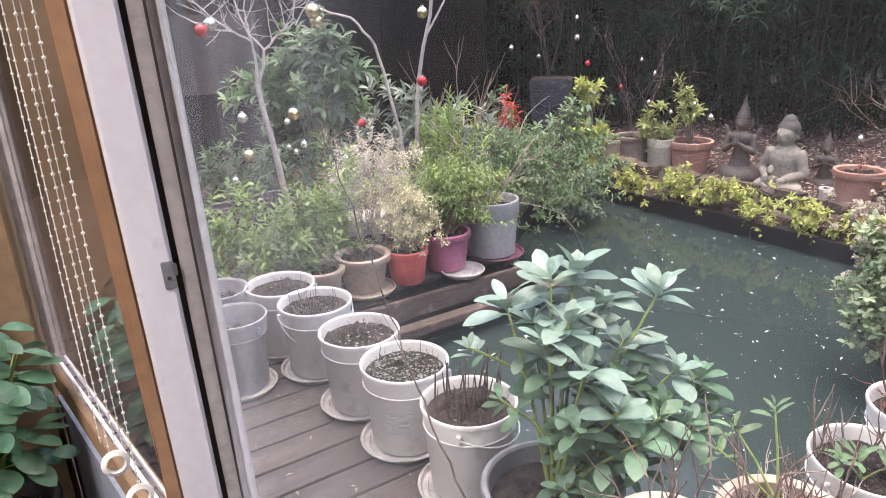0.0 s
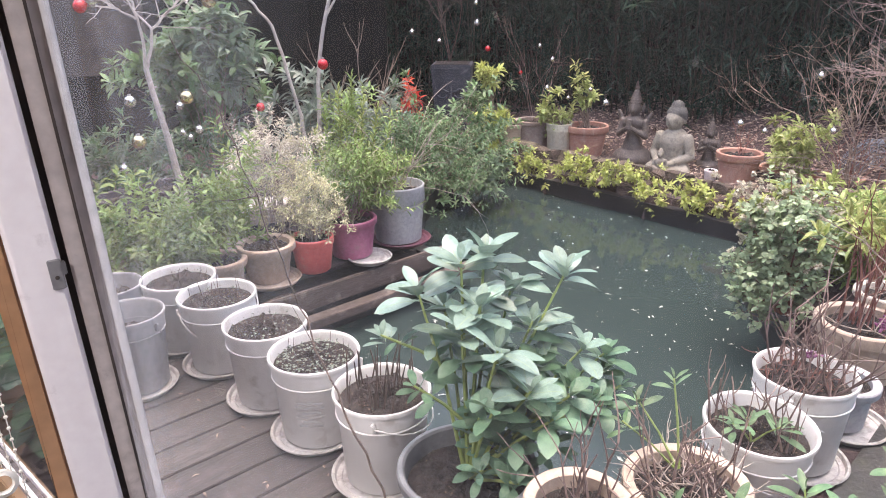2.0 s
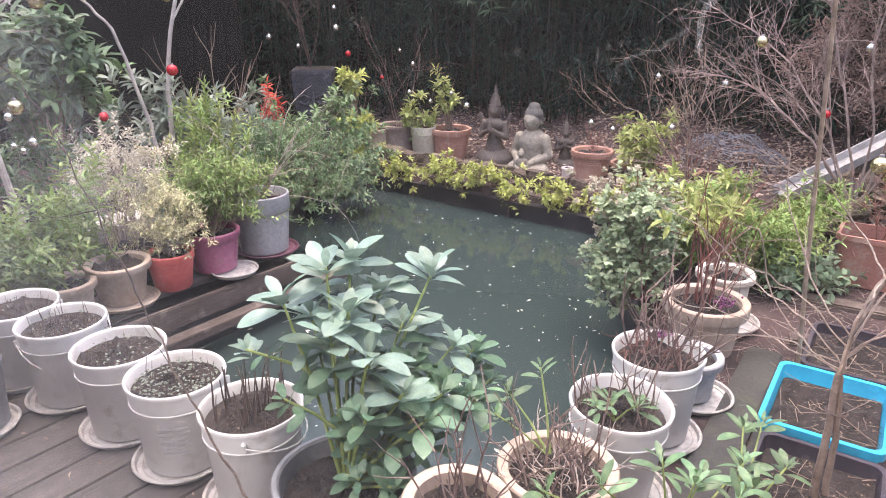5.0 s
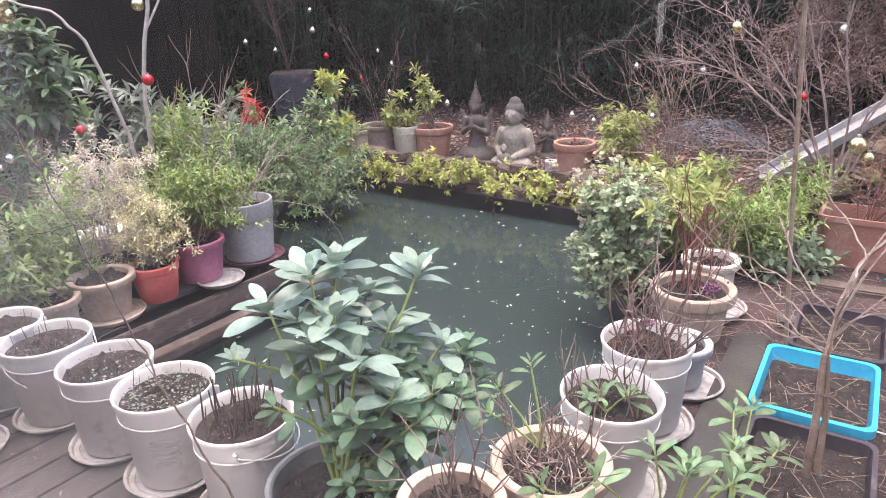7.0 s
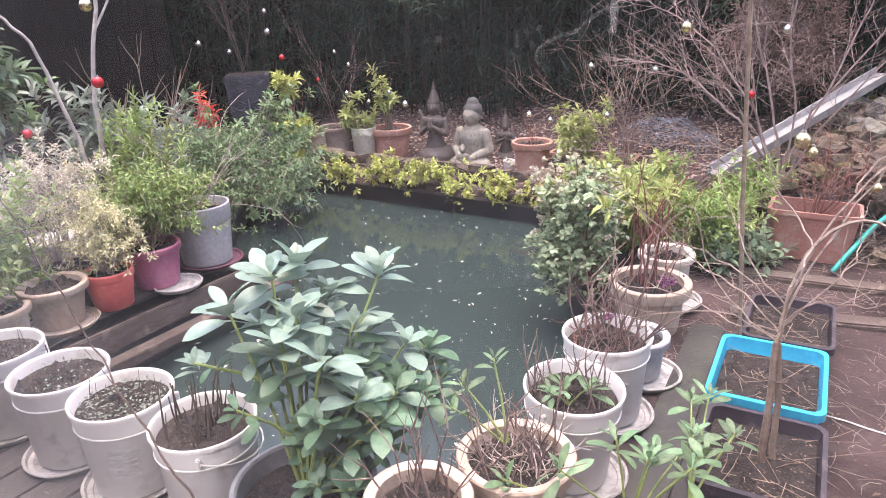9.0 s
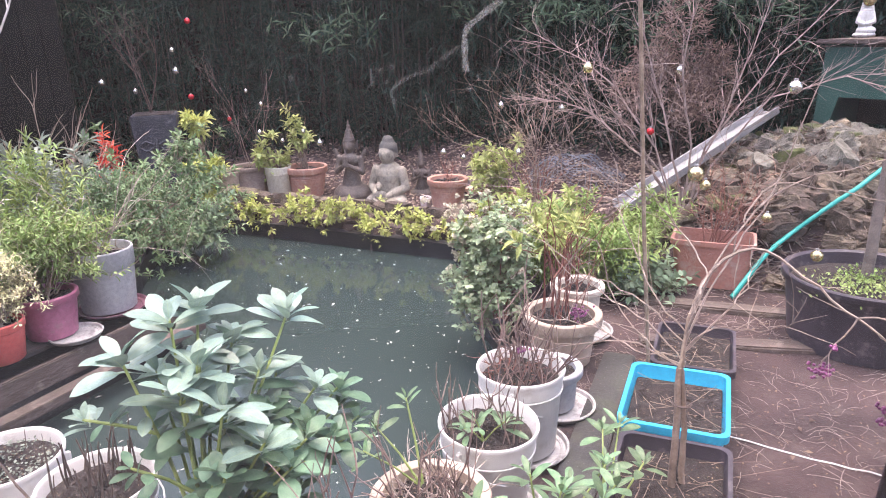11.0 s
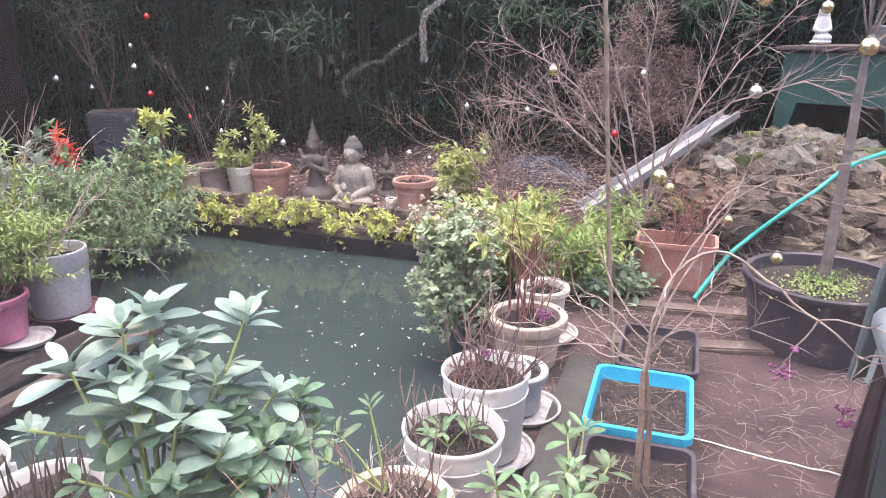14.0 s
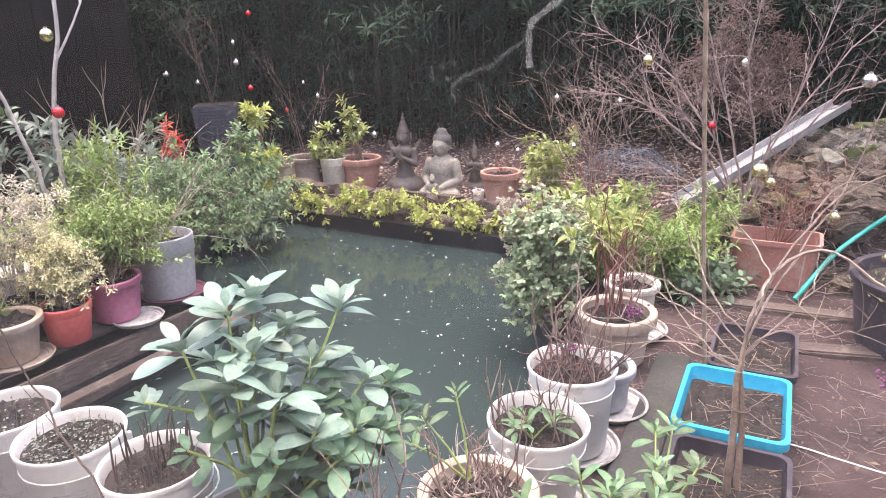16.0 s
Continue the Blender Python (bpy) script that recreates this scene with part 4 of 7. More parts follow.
flower_pot("flower_pot", "tall grey plastic pot in a purple saucer on the ledge", (0.371, 3.98, 0.012), 0.165, 0.140, 0.348, GREY_PLASTIC, 35, rim=0.006, lip=0.10, fill=0.86, group=LEDGE)

# ---- big pot of rhododendron ----
flower_pot("flower_pot", "large dark grey plastic pot holding the rhododendron", (0.281, 1.438, 0.0), 0.185, 0.14, 0.29, DARK_GREY_PLASTIC, 36, rim=0.012, lip=0.03, fill=0.82)

LEAF_MESHES = []
for i, (lw, bend, fold) in enumerate(((0.45, 0.12, 0.10), (0.49, 0.20, 0.06), (0.42, 0.03, 0.14), (0.47, 0.30, 0.08))):
    vs, fs = [], []
    rows_n = 10
    for k in range(rows_n + 1):
        t = k / rows_n
        wdt = lw * 0.5 * (max(0.0, math.sin(math.pi * (0.04 + 0.96 * t) ** 1.45)) ** 0.72 if t > 0.1 else 0.07)
        z = -bend * t * t + 0.05 * math.sin(t * 3)
        vs += [(t, -wdt, z + fold * wdt), (t, -wdt * 0.5, z + fold * wdt * 0.25), (t, 0, z), (t, wdt * 0.5, z + fold * wdt * 0.25), (t, wdt, z + fold * wdt)]
    for k in range(rows_n):
        for j in range(4):
            fs.append((k * 5 + j, k * 5 + j + 1, (k + 1) * 5 + j + 1, (k + 1) * 5 + j))
    me = bpy.data.meshes.new("leaf")
    me.from_pydata(vs, [], fs)
    me.materials.append(RHODO)
    me.polygons.foreach_set("use_smooth", [True] * len(me.polygons))
    LEAF_MESHES.append(me)


def recoloured(meshes, material):
    out = []
    for me in meshes:
        me = me.copy()
        me.materials[0] = material
        out.append(me)
    return out


LOW_MESHES, SPRIG_MESHES = recoloured(LEAF_MESHES, LOW_RHODO), recoloured(LEAF_MESHES, SPRIG_LEAF)


def put_leaf(parent, base, direction, length, rng, up=(0, 0, 1), slim=1.0, meshes=LEAF_MESHES):
    d = Vector(direction).normalized()
    s = Vector(up).cross(d)
    s = s.normalized() if s.length > 1e-4 else Vector((1, 0, 0))
    u = d.cross(s)
    m = Matrix((d, s, u)).transposed().to_4x4()
    ob = new("leaf", meshes[rng.integers(0, len(meshes))])
    ob.parent = parent
    ob.matrix_basis = Matrix.Translation(base) @ m @ Matrix.Rotation(rng.normal(0, 0.25), 4, 'X') @ Matrix.Diagonal((length, length * slim * rng.uniform(0.85, 1.1), length, 1))


def rosette_plant(name, label, base, shoots, leaf_len, seed, stem_r=0.006, slim=1.0, low_below=-1.0, young=LEAF_MESHES, rise=1.25, lower=0):
    """A plant of woody shoots, each ending in a rosette of single leaves. Shoots: tip places, in the plant's own space."""
    rng = np.random.default_rng(seed)
    ob = thing(name, label, "shrub", base)
    lines, green = [], []
    for tip, n, size, *root in shoots:
        t = np.array(tip, float)
        foot = np.array(root[0], float) if root else np.array([t[0] * 0.05, t[1] * 0.05, 0])
        mid = foot + (t - foot) * np.array([0.45, 0.45, 0.55])
        end = t - (t - mid) * 0.18
        lines.append(([foot, foot * 0.5 + mid * 0.5, mid, end], stem_r, stem_r * 0.6))
        green.append(([end, end * 0.5 + t * 0.5, t], stem_r * 0.6, stem_r * 0.5))
        axis = (t - mid) / np.linalg.norm(t - mid)
        axis = axis * 0.5 + np.array([0, 0, 0.6])
        axis /= np.linalg.norm(axis)
        a = np.cross(axis, (0.3, 0.8, 0.1))
        a /= np.linalg.norm(a)
        b = np.cross(axis, a)
        ph = rng.uniform(0, 6.28)
        meshes = LOW_MESHES if t[2] < low_below else young
        for i in range(n):
            th = ph + i * 2.4 + rng.normal(0, 0.25)
            layer = i / n
            lift = rise - 1.25 * layer + rng.normal(0, 0.22)
            d = a * math.cos(th) + b * math.sin(th) + axis * lift
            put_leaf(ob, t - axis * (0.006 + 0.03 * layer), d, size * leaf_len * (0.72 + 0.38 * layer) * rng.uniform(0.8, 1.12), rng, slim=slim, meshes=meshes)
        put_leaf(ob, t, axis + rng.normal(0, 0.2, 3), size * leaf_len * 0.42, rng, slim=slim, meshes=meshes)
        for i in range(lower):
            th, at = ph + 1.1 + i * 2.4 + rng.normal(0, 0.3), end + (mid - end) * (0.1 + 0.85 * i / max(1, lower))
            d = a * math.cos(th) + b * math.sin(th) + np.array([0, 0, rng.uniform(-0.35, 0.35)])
            put_leaf(ob, at, d, size * leaf_len * rng.uniform(0.6, 0.95), rng, slim=slim, meshes=LOW_MESHES if at[2] < low_below + 0.06 else young)
    part("stems", tubes(lines, 6), GREEN_STEM, ob, "woody green stems")
    part("shoots", tubes(green, 6), GREEN_STEM, ob, "fresh green shoots")
    return ob

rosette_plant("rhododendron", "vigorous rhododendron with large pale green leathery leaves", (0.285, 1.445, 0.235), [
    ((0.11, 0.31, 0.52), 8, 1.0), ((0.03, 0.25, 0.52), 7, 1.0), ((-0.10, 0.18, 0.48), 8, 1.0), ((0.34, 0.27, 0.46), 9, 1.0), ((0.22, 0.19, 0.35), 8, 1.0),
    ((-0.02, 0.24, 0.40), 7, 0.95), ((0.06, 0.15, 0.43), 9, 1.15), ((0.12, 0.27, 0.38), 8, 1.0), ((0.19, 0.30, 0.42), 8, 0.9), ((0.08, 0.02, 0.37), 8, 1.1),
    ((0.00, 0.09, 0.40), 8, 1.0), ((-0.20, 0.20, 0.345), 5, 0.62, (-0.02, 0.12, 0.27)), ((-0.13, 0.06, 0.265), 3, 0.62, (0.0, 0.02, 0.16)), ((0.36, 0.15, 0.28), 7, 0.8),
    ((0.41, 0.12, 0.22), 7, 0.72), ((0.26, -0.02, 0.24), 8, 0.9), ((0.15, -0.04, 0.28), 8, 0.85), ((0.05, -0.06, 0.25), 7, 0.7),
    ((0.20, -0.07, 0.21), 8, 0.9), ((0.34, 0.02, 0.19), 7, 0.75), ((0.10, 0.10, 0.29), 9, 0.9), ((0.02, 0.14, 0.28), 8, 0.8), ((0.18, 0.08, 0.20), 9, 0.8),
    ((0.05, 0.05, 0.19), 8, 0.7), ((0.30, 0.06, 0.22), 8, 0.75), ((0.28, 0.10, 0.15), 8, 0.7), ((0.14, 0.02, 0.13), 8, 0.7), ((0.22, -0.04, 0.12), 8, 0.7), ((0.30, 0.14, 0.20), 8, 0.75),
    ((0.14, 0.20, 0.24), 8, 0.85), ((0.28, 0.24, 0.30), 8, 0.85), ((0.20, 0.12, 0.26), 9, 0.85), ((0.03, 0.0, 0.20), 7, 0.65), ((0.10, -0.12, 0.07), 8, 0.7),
    ((0.20, 0.08, 0.10), 8, 0.7), ((0.08, 0.0, 0.10), 8, 0.65), ((0.02, -0.07, 0.08), 6, 0.55), ((0.14, -0.06, 0.05), 7, 0.65), ((0.06, 0.08, 0.12), 7, 0.65), ((0.40, 0.05, 0.16), 7, 0.65), ((0.43, 0.15, 0.26), 7, 0.75), ((0.36, 0.08, 0.13), 7, 0.65), ((0.45, 0.09, 0.18), 6, 0.6)], 0.130, 5, low_below=0.275, rise=1.2, lower=4)

# ---- white buckets and tan pots on the terrace ----
RIGHT = "pots along the terrace edge"
flower_pot("flower_pot", "tan plastic pot crowded with dry stems", (0.775, 1.225, 0.0), 0.152, 0.11, 0.335, TAN_PLASTIC, 41, rim=0.02, lip=0.035, fill=0.9, group=RIGHT, litter=300)
twigs_in("twiggy_plant", "tangle of dry brown stems in a tan pot", (0.775, 1.225, 0.30), 0.11, 18, 0.20, 141, BARK_TWIG, 0.0036, 0.35, 1, 0.10)
twigs_in("dry_stalk_plant", "flattened straw coloured dead stalks in a tan pot", (0.775, 1.225, 0.305), 0.11, 34, 0.10, 146, STRAW, 0.0022, 2.2, 1, 0.12)
flower_pot("flower_pot", "tan plastic pot with reddish cut stems", (0.475, 1.155, 0.0), 0.125, 0.095, 0.38, TAN_PLASTIC, 42, rim=0.02, lip=0.035, fill=0.9, group=RIGHT)
twigs_in("twiggy_plant", "bare reddish stems in a tan pot", (0.475, 1.155, 0.34), 0.09, 11, 0.2, 142, BARK_TWIG, 0.0036, 0.2, 1, 0.08)
saucer("white ringed plastic saucer under a terrace bucket", (1.105, 1.40, 0.012), 0.155, WHITE_PLASTIC, RIGHT)
bucket("white plastic bucket with sprigs of young rhododendron", (1.085, 1.425, 0.03), 20, 43, 0.147, 0.305, handle=40, fill=0.86, group=RIGHT, tilt=3)
twigs_in("twiggy_plant", "dark twiggy stems in a white bucket", (1.085, 1.425, 0.28), 0.11, 15, 0.19, 143, BARK_TWIG, 0.0034, 0.3, 1, 0.09)
saucer("white ringed plastic saucer under a terrace bucket", (1.40, 1.605, 0.012), 0.15, WHITE_PLASTIC, RIGHT)
bucket("white plastic bucket crowded with dark bare stems", (1.385, 1.625, 0.03), 40, 44, 0.149, 0.305, handle=45, fill=0.86, group=RIGHT)
twigs_in("twiggy_plant", "thick bare stems bristling from a bucket", (1.385, 1.625, 0.28), 0.115, 26, 0.24, 144, BARK_TWIG, 0.0042, 0.32, 1, 0.09)
twigs_in("dry_stalk_plant", "tangled dead purplish stalks in a bucket", (1.385, 1.625, 0.275), 0.115, 26, 0.10, 147, BARK_RED, 0.0026, 1.6, 1, 0.15)
flower_pot("flower_pot", "old grey plastic pot standing in a white saucer", (1.655, 1.765, 0.03), 0.118, 0.09, 0.165, GREY_PLASTIC, 47, group=RIGHT)
saucer("white ringed plastic saucer on the terrace", (1.68, 1.745, 0.012), 0.14, WHITE_PLASTIC, RIGHT)
flower_pot("flower_pot", "tan plastic pot with tall red-stemmed lime shrub", (1.985, 2.072, 0.0), 0.176, 0.130, 0.23, TAN_PLASTIC, 45, rim=0.025, lip=0.05, fill=0.85, group=RIGHT)
saucer("white ringed plastic saucer on the terrace", (2.235, 2.20, 0.012), 0.15, WHITE_PLASTIC, RIGHT)
flower_pot("flower_pot", "cream plastic pot behind a tan pot", (2.225, 2.23, 0.03), 0.13, 0.10, 0.23, surface("cream plastic", (0.52, 0.47, 0.41), (0.62, 0.57, 0.50), 0.5, 6, 60, 0.04), 46, group=RIGHT)
twigs_in("twiggy_plant", "upright red brown stems in a tan pot", (1.985, 2.072, 0.18), 0.09, 18, 0.40, 145, BARK_RED, 0.0042, 0.12, 1, 0.05)
shrub("lime_shrub", "lime green leaved shrub on red stems", (1.985, 2.072, 0.40), (2.04, 2.14, 0.60), (0.20, 0.20, 0.14), 13, 7, 0.075, 0.022, VARIEGATED, BARK_RED, 71, tuft=0.4)

# young rhododendron sprigs
rosette_plant("rhododendron_sprig", "sprig of young rhododendron with narrow leaves", (0.80, 1.30, 0.30), [((0.03, 0.13, 0.19), 5, 0.8), ((-0.06, 0.15, 0.13), 8, 0.8), ((-0.12, 0.1, 0.1), 7, 0.7)], 0.085, 81, stem_r=0.004, slim=0.68, young=SPRIG_MESHES)
rosette_plant("rhododendron_sprig", "sprig of young rhododendron in a white bucket", (1.05, 1.38, 0.30), [((-0.02, 0.01, 0.07), 8, 1.0), ((0.06, -0.03, 0.06), 8, 0.9), ((-0.08, -0.02, 0.08), 6, 0.8)], 0.085, 82, stem_r=0.003, slim=0.68, young=SPRIG_MESHES)
rosette_plant("rhododendron_sprig", "low young rhododendron with fresh green leaves", (0.95, 1.0, 0.20), [((0.11, 0.04, 0.16), 8, 1.0), ((0.13, -0.06, 0.17), 8, 1.0), ((-0.16, 0.07, 0.19), 7, 1.0), ((0.05, 0.0, 0.19), 7, 0.9),
              ((-0.26, 0.15, 0.14), 7, 0.9), ((0.22, -0.02, 0.15), 8, 0.9), ((0.02, 0.08, 0.2), 7, 0.9), ((0.27, 0.07, 0.13), 7, 0.9)], 0.088, 83, stem_r=0.004, slim=0.68, young=SPRIG_MESHES)
rosette_plant("rhododendron_sprig", "arching rhododendron shoot beside the black trough", (1.15, 1.0, 0.20), [((0.18, 0.19, 0.14), 7, 1.0), ((0.26, 0.2, 0.12), 7, 1.0), ((0.1, 0.1, 0.12), 6, 0.9), ((0.2, 0.05, 0.1), 7, 0.9)], 0.08, 84, stem_r=0.004, slim=0.68, young=SPRIG_MESHES)

# ---- troughs ----
def trough(name, label, at, turn, sx, sy, h, material, seed):
    ob = thing(name, label, "planter trough", at, turn=turn)
    t = 0.018
    bm = bmesh.new()
    rings = []
    for w, z in ((0.86, 0.0), (0.985, h - 0.03), (1.05, h - 0.028), (1.05, h), (0.965, h), (0.955, h - 0.03), (0.83, 0.012)):
        ring = []
        for cx, cy in ((1, 1), (-1, 1), (-1, -1), (1, -1)):
            for k in range(5):
                a = math.atan2(cy, cx) - math.pi / 4 + k * math.pi / 8
                rr = 0.035
                ring.append(bm.verts.new(((cx * (sx / 2 - rr) + rr * math.cos(a)) * w, (cy * (sy / 2 - rr) + rr * math.sin(a)) * w, z)))
        rings.append(ring)
    for a, b in zip(rings, rings[1:]):
        n = len(a)
        for i in range(n):
            bm.faces.new((a[i], a[(i + 1) % n], b[(i + 1) % n], b[i]))
    bm.faces.new(rings[0][::-1])
    bm.faces.new(rings[-1])
    part("body", bm, material, ob, "", True)
    rng = np.random.default_rng(seed)
    nx, ny = 12, 8
    vs = [((i / nx - 0.5) * sx * 0.91, (j / ny - 0.5) * sy * 0.91, h * 0.68 + (rng.normal(0, 0.011) if 0 < i < nx and 0 < j < ny else 0.0)) for j in range(ny + 1) for i in range(nx + 1)]
    fs = [(j * (nx + 1) + i, j * (nx + 1) + i + 1, (j + 1) * (nx + 1) + i + 1, (j + 1) * (nx + 1) + i) for j in range(ny) for i in range(nx)]
    earth = part("soil", (vs, fs), SOIL, ob, "dark soil with dry bits")
    P = np.stack([rng.uniform(-0.42, 0.42, 120) * sx, rng.uniform(-0.4, 0.4, 120) * sy, h * 0.68 + rng.uniform(0.004, 0.015, 120)], 1)
    part("litter", leaves(P, rng.normal(0, 1, (120, 3)) * (1, 1, 0.25), 0.010, 0.006, rng, True), DEAD_LEAF, earth, "dry leaf bits and stalks", kind="stuff")
    stalks = []
    for i in range(34):
        p = np.array([rng.uniform(-0.4, 0.4) * sx, rng.uniform(-0.4, 0.4) * sy, h * 0.68 + 0.012])
        d = rng.normal(0, 0.05, 3) * (1, 1, 0.15)
        stalks.append(([p, p + d, p + d * 1.8 + rng.normal(0, 0.008, 3) * (1, 1, 0.2)], 0.0012, 0.0008))
    part("stalks", tubes(stalks, 4), BARK_BROWN, earth, "fallen straw coloured stalks", kind="stuff")
    return ob


trough("planter_trough", "bright blue plastic trough of soil on the terrace", (1.902, 1.380, 0.0), 35, 0.435, 0.343, 0.16, BLUE_PLASTIC, 51)
trough("planter_trough", "black plastic trough holding the bare sapling", (1.535, 1.103, 0.0), 35, 0.41, 0.33, 0.14, BLACK_PLASTIC, 52)
trough("planter_trough", "black plastic trough of dry stalks on the terrace", (2.35, 1.645, 0.0), 35, 0.42, 0.31, 0.13, BLACK_PLASTIC, 53)

# ---- terrace boards ----
single("terrace_board", box(0.95, 0.10, 0.05, bevel=0.008), SLEEPER, "worn timber board half sunk in the terrace", "board", (2.75, 1.66, 0.0), -43, "boards in the terrace")
single("terrace_board", box(1.05, 0.10, 0.05, bevel=0.008), SLEEPER, "worn timber board half sunk in the terrace", "board", (3.10, 1.90, 0.005), -52, "boards in the terrace")

for k, (off, size) in enumerate(((-0.02, 1.25), (-0.165, 1.15), (-0.31, 0.95))):
    x, y = 1.70 - 0.574 * off - 0.02, 1.60 + 0.819 * off - 0.02
    single("terrace_board", box(size, 0.138, 0.04, bevel=0.006), WET_BOARD, "dark wet board between the pots and the troughs", "board", (x, y, 0.004), 35, "wet boards in the terrace")


def bent(points, r0, r1, seed, sag=0.01):
    rng = np.random.default_rng(seed)
    pts = [Vector(p) for p in points]
    out = []
    for a, b in zip(pts, pts[1:]):
        for k in range(4):
            out.append(a + (b - a) * k / 4 + Vector(rng.normal(0, sag * 0.4, 3)))
    out.append(pts[-1])
    return (out, r0, r1)


# ---- black tub with a young tree ----
tub = flower_pot("plant_tub", "large black plastic tub with a young tree", (3.22, 1.40, 0.0), 0.36, 0.30, 0.335, BLACK_PLASTIC, 54, rim=0.02, lip=0.03, fill=0.82, litter=200)
rng0 = np.random.default_rng(3)
P = np.stack([rng0.normal(3.20, 0.11, 800), rng0.normal(1.40, 0.085, 800), 0.278 + rng0.uniform(0, 0.03, 800)], 1)
single("ground_cover", leaves(P, rng0.normal(0, 1, (800, 3)) + (0, 0, 0.7), 0.019, 0.011, rng0, True), FRESH_LEAF, "tuft of fresh green weeds in the black tub", "weeds", kind="stuff")
young = thing("young_tree", "young pruned tree with a smooth grey brown trunk", "tree", (3.29, 1.44, 0.27))
part("trunk", tubes([bent([(0, 0, 0), (0.03, 0.01, 0.3), (0.07, 0.02, 0.6), (0.10, 0.03, 0.92)], 0.026, 0.019, 91, 0.004), bent([(0.10, 0.03, 0.92), (0.105, 0.03, 1.05), (0.11, 0.03, 1.15)], 0.017, 0.012, 92, 0.004)], 12), BARK_TRUNK, young)
for i, z in enumerate((0.62, 0.925)):
    k = z / 0.92
    part("bark_ring", lathe([(0.025 - 0.007 * k, -0.012), (0.028 - 0.007 * k, -0.004), (0.028 - 0.007 * k, 0.004), (0.025 - 0.007 * k, 0.012)], 14), BARK_TRUNK, young).location = (0.10 * k, 0.03 * k, z)
for i, (a, b) in enumerate((((0.1, 0.03, 0.90), (0.03, 0.09, 0.945)), ((0.105, 0.03, 1.06), (0.30, -0.14, 1.24)))):
    part("limb", tubes([([a, tuple((Vector(a) + Vector(b)) / 2 + Vector((0, 0, 0.012))), b], 0.010, 0.005)], 6), BARK_TRUNK, young)
for i in range(6):
    part("limb", tubes(twig_lines(np.random.default_rng(300 + i), (0.11, 0.03, 1.08), (0.3 * math.cos(i * 1.1), 0.3 * math.sin(i * 1.1), 1), 0.5, 0.0055, 2, 0.45, 0.06, 2, 0.2), 5), BARK_TRUNK, young)

# ---- the bare berry sapling in the black trough ----
sap = thing("beauty_berry", "bare straggling sapling with purple berry clusters", "shrub", (1.555, 1.11, 0.09))


def sp(x, y, z):
    return (x - 1.555, y - 1.11, z - 0.09)


part("trunk", tubes([bent([(0, 0, 0), sp(1.56, 1.115, 0.28), sp(1.57, 1.13, 0.48)], 0.012, 0.009, 1, 0.004), bent([(0.035, -0.01, 0), sp(1.59, 1.11, 0.28), sp(1.58, 1.13, 0.47)], 0.010, 0.008, 2, 0.004)], 8), BARK_BROWN, sap, "paired brown stems tied together")
part("tie", lathe([(0.026, -0.004), (0.030, 0), (0.026, 0.004)], 12), BARK_DARK, sap, "dark twine tie").location = sp(1.575, 1.115, 0.37)
rs = np.random.default_rng(9)


def smooth_line(points, steps=4):
    """A curve through the points, gliding from one to the next."""
    q = [Vector(p) for p in points]
    q = [q[0]] + q + [q[-1]]
    out = []
    for a, b, c, d in zip(q, q[1:], q[2:], q[3:]):
        for k in range(steps):
            t = k / steps
            out.append(0.5 * (2 * b + (c - a) * t + (2 * a - 5 * b + 4 * c - d) * t * t + (3 * b - a - 3 * c + d) * t ** 3))
    return out + [q[-1]]


def sapling_limb(radius, *points):
    core = [p + Vector(rs.normal(0, 0.0035, 3)) for p in smooth_line([sp(*p) for p in points])]
    core[0] = Vector(sp(*points[0]))
    lines = [(core, radius, 0.0014)]
    for k in range(1 if len(points) < 4 else 7):
        i = int(rs.integers(len(core) // 3, len(core)))
        d = (core[min(i + 1, len(core) - 1)] - core[i - 1]).normalized()
        twig_lines(rs, core[i], Vector(rs.normal(0, 0.55, 3)) + d * 0.7 + Vector((0, 0, 0.1)), rs.uniform(0.05, 0.18), 0.0014, 1 if rs.uniform() < 0.4 else 0, 0.6, 0.09, 1, 0.0, lines)
    part("limb", tubes(lines, 5), SAPLING_BARK, sap)


part("leader", tubes([bent([sp(1.575, 1.13, 0.46), sp(1.580, 1.131, 0.52), sp(1.594, 1.134, 0.60), sp(1.600, 1.135, 0.64)], 0.0085, 0.004, 3, 0.003)], 7), BARK_BROWN, sap, "brown central stem above the tie")
sapling_limb(0.0036, (1.588, 1.132, 0.575), (1.59, 1.11, 0.68), (1.66, 1.14, 0.76), (1.68, 1.26, 0.85), (1.59, 1.33, 0.97), (1.47, 1.43, 1.0))
sapling_limb(0.0055, (1.594, 1.134, 0.6), (1.64, 1.13, 0.73), (1.77, 1.07, 0.82), (1.81, 0.94, 0.76), (1.84, 0.8, 0.68), (1.84, 0.69, 0.62), (1.68, 0.565, 0.69), (1.55, 0.45, 0.73))
sapling_limb(0.0028, (1.84, 0.8, 0.68), (1.8, 0.84, 0.57), (1.79, 0.86, 0.52))
sapling_limb(0.0028, (1.84, 0.69, 0.62), (1.83, 0.69, 0.49), (1.83, 0.69, 0.43))
sapling_limb(0.0036, (1.584, 1.131, 0.55), (1.74, 1.15, 0.72), (1.98, 1.15, 0.96), (2.11, 1.12, 1.29))
sapling_limb(0.0036, (1.592, 1.133, 0.59), (1.75, 1.14, 0.82), (2.0, 1.11, 0.96), (2.29, 0.97, 1.03), (2.45, 0.84, 1.05))
sapling_limb(0.0028, (1.85, 1.16, 0.86), (1.98, 1.15, 0.96), (2.18, 0.98, 0.92), (2.37, 0.78, 0.88))
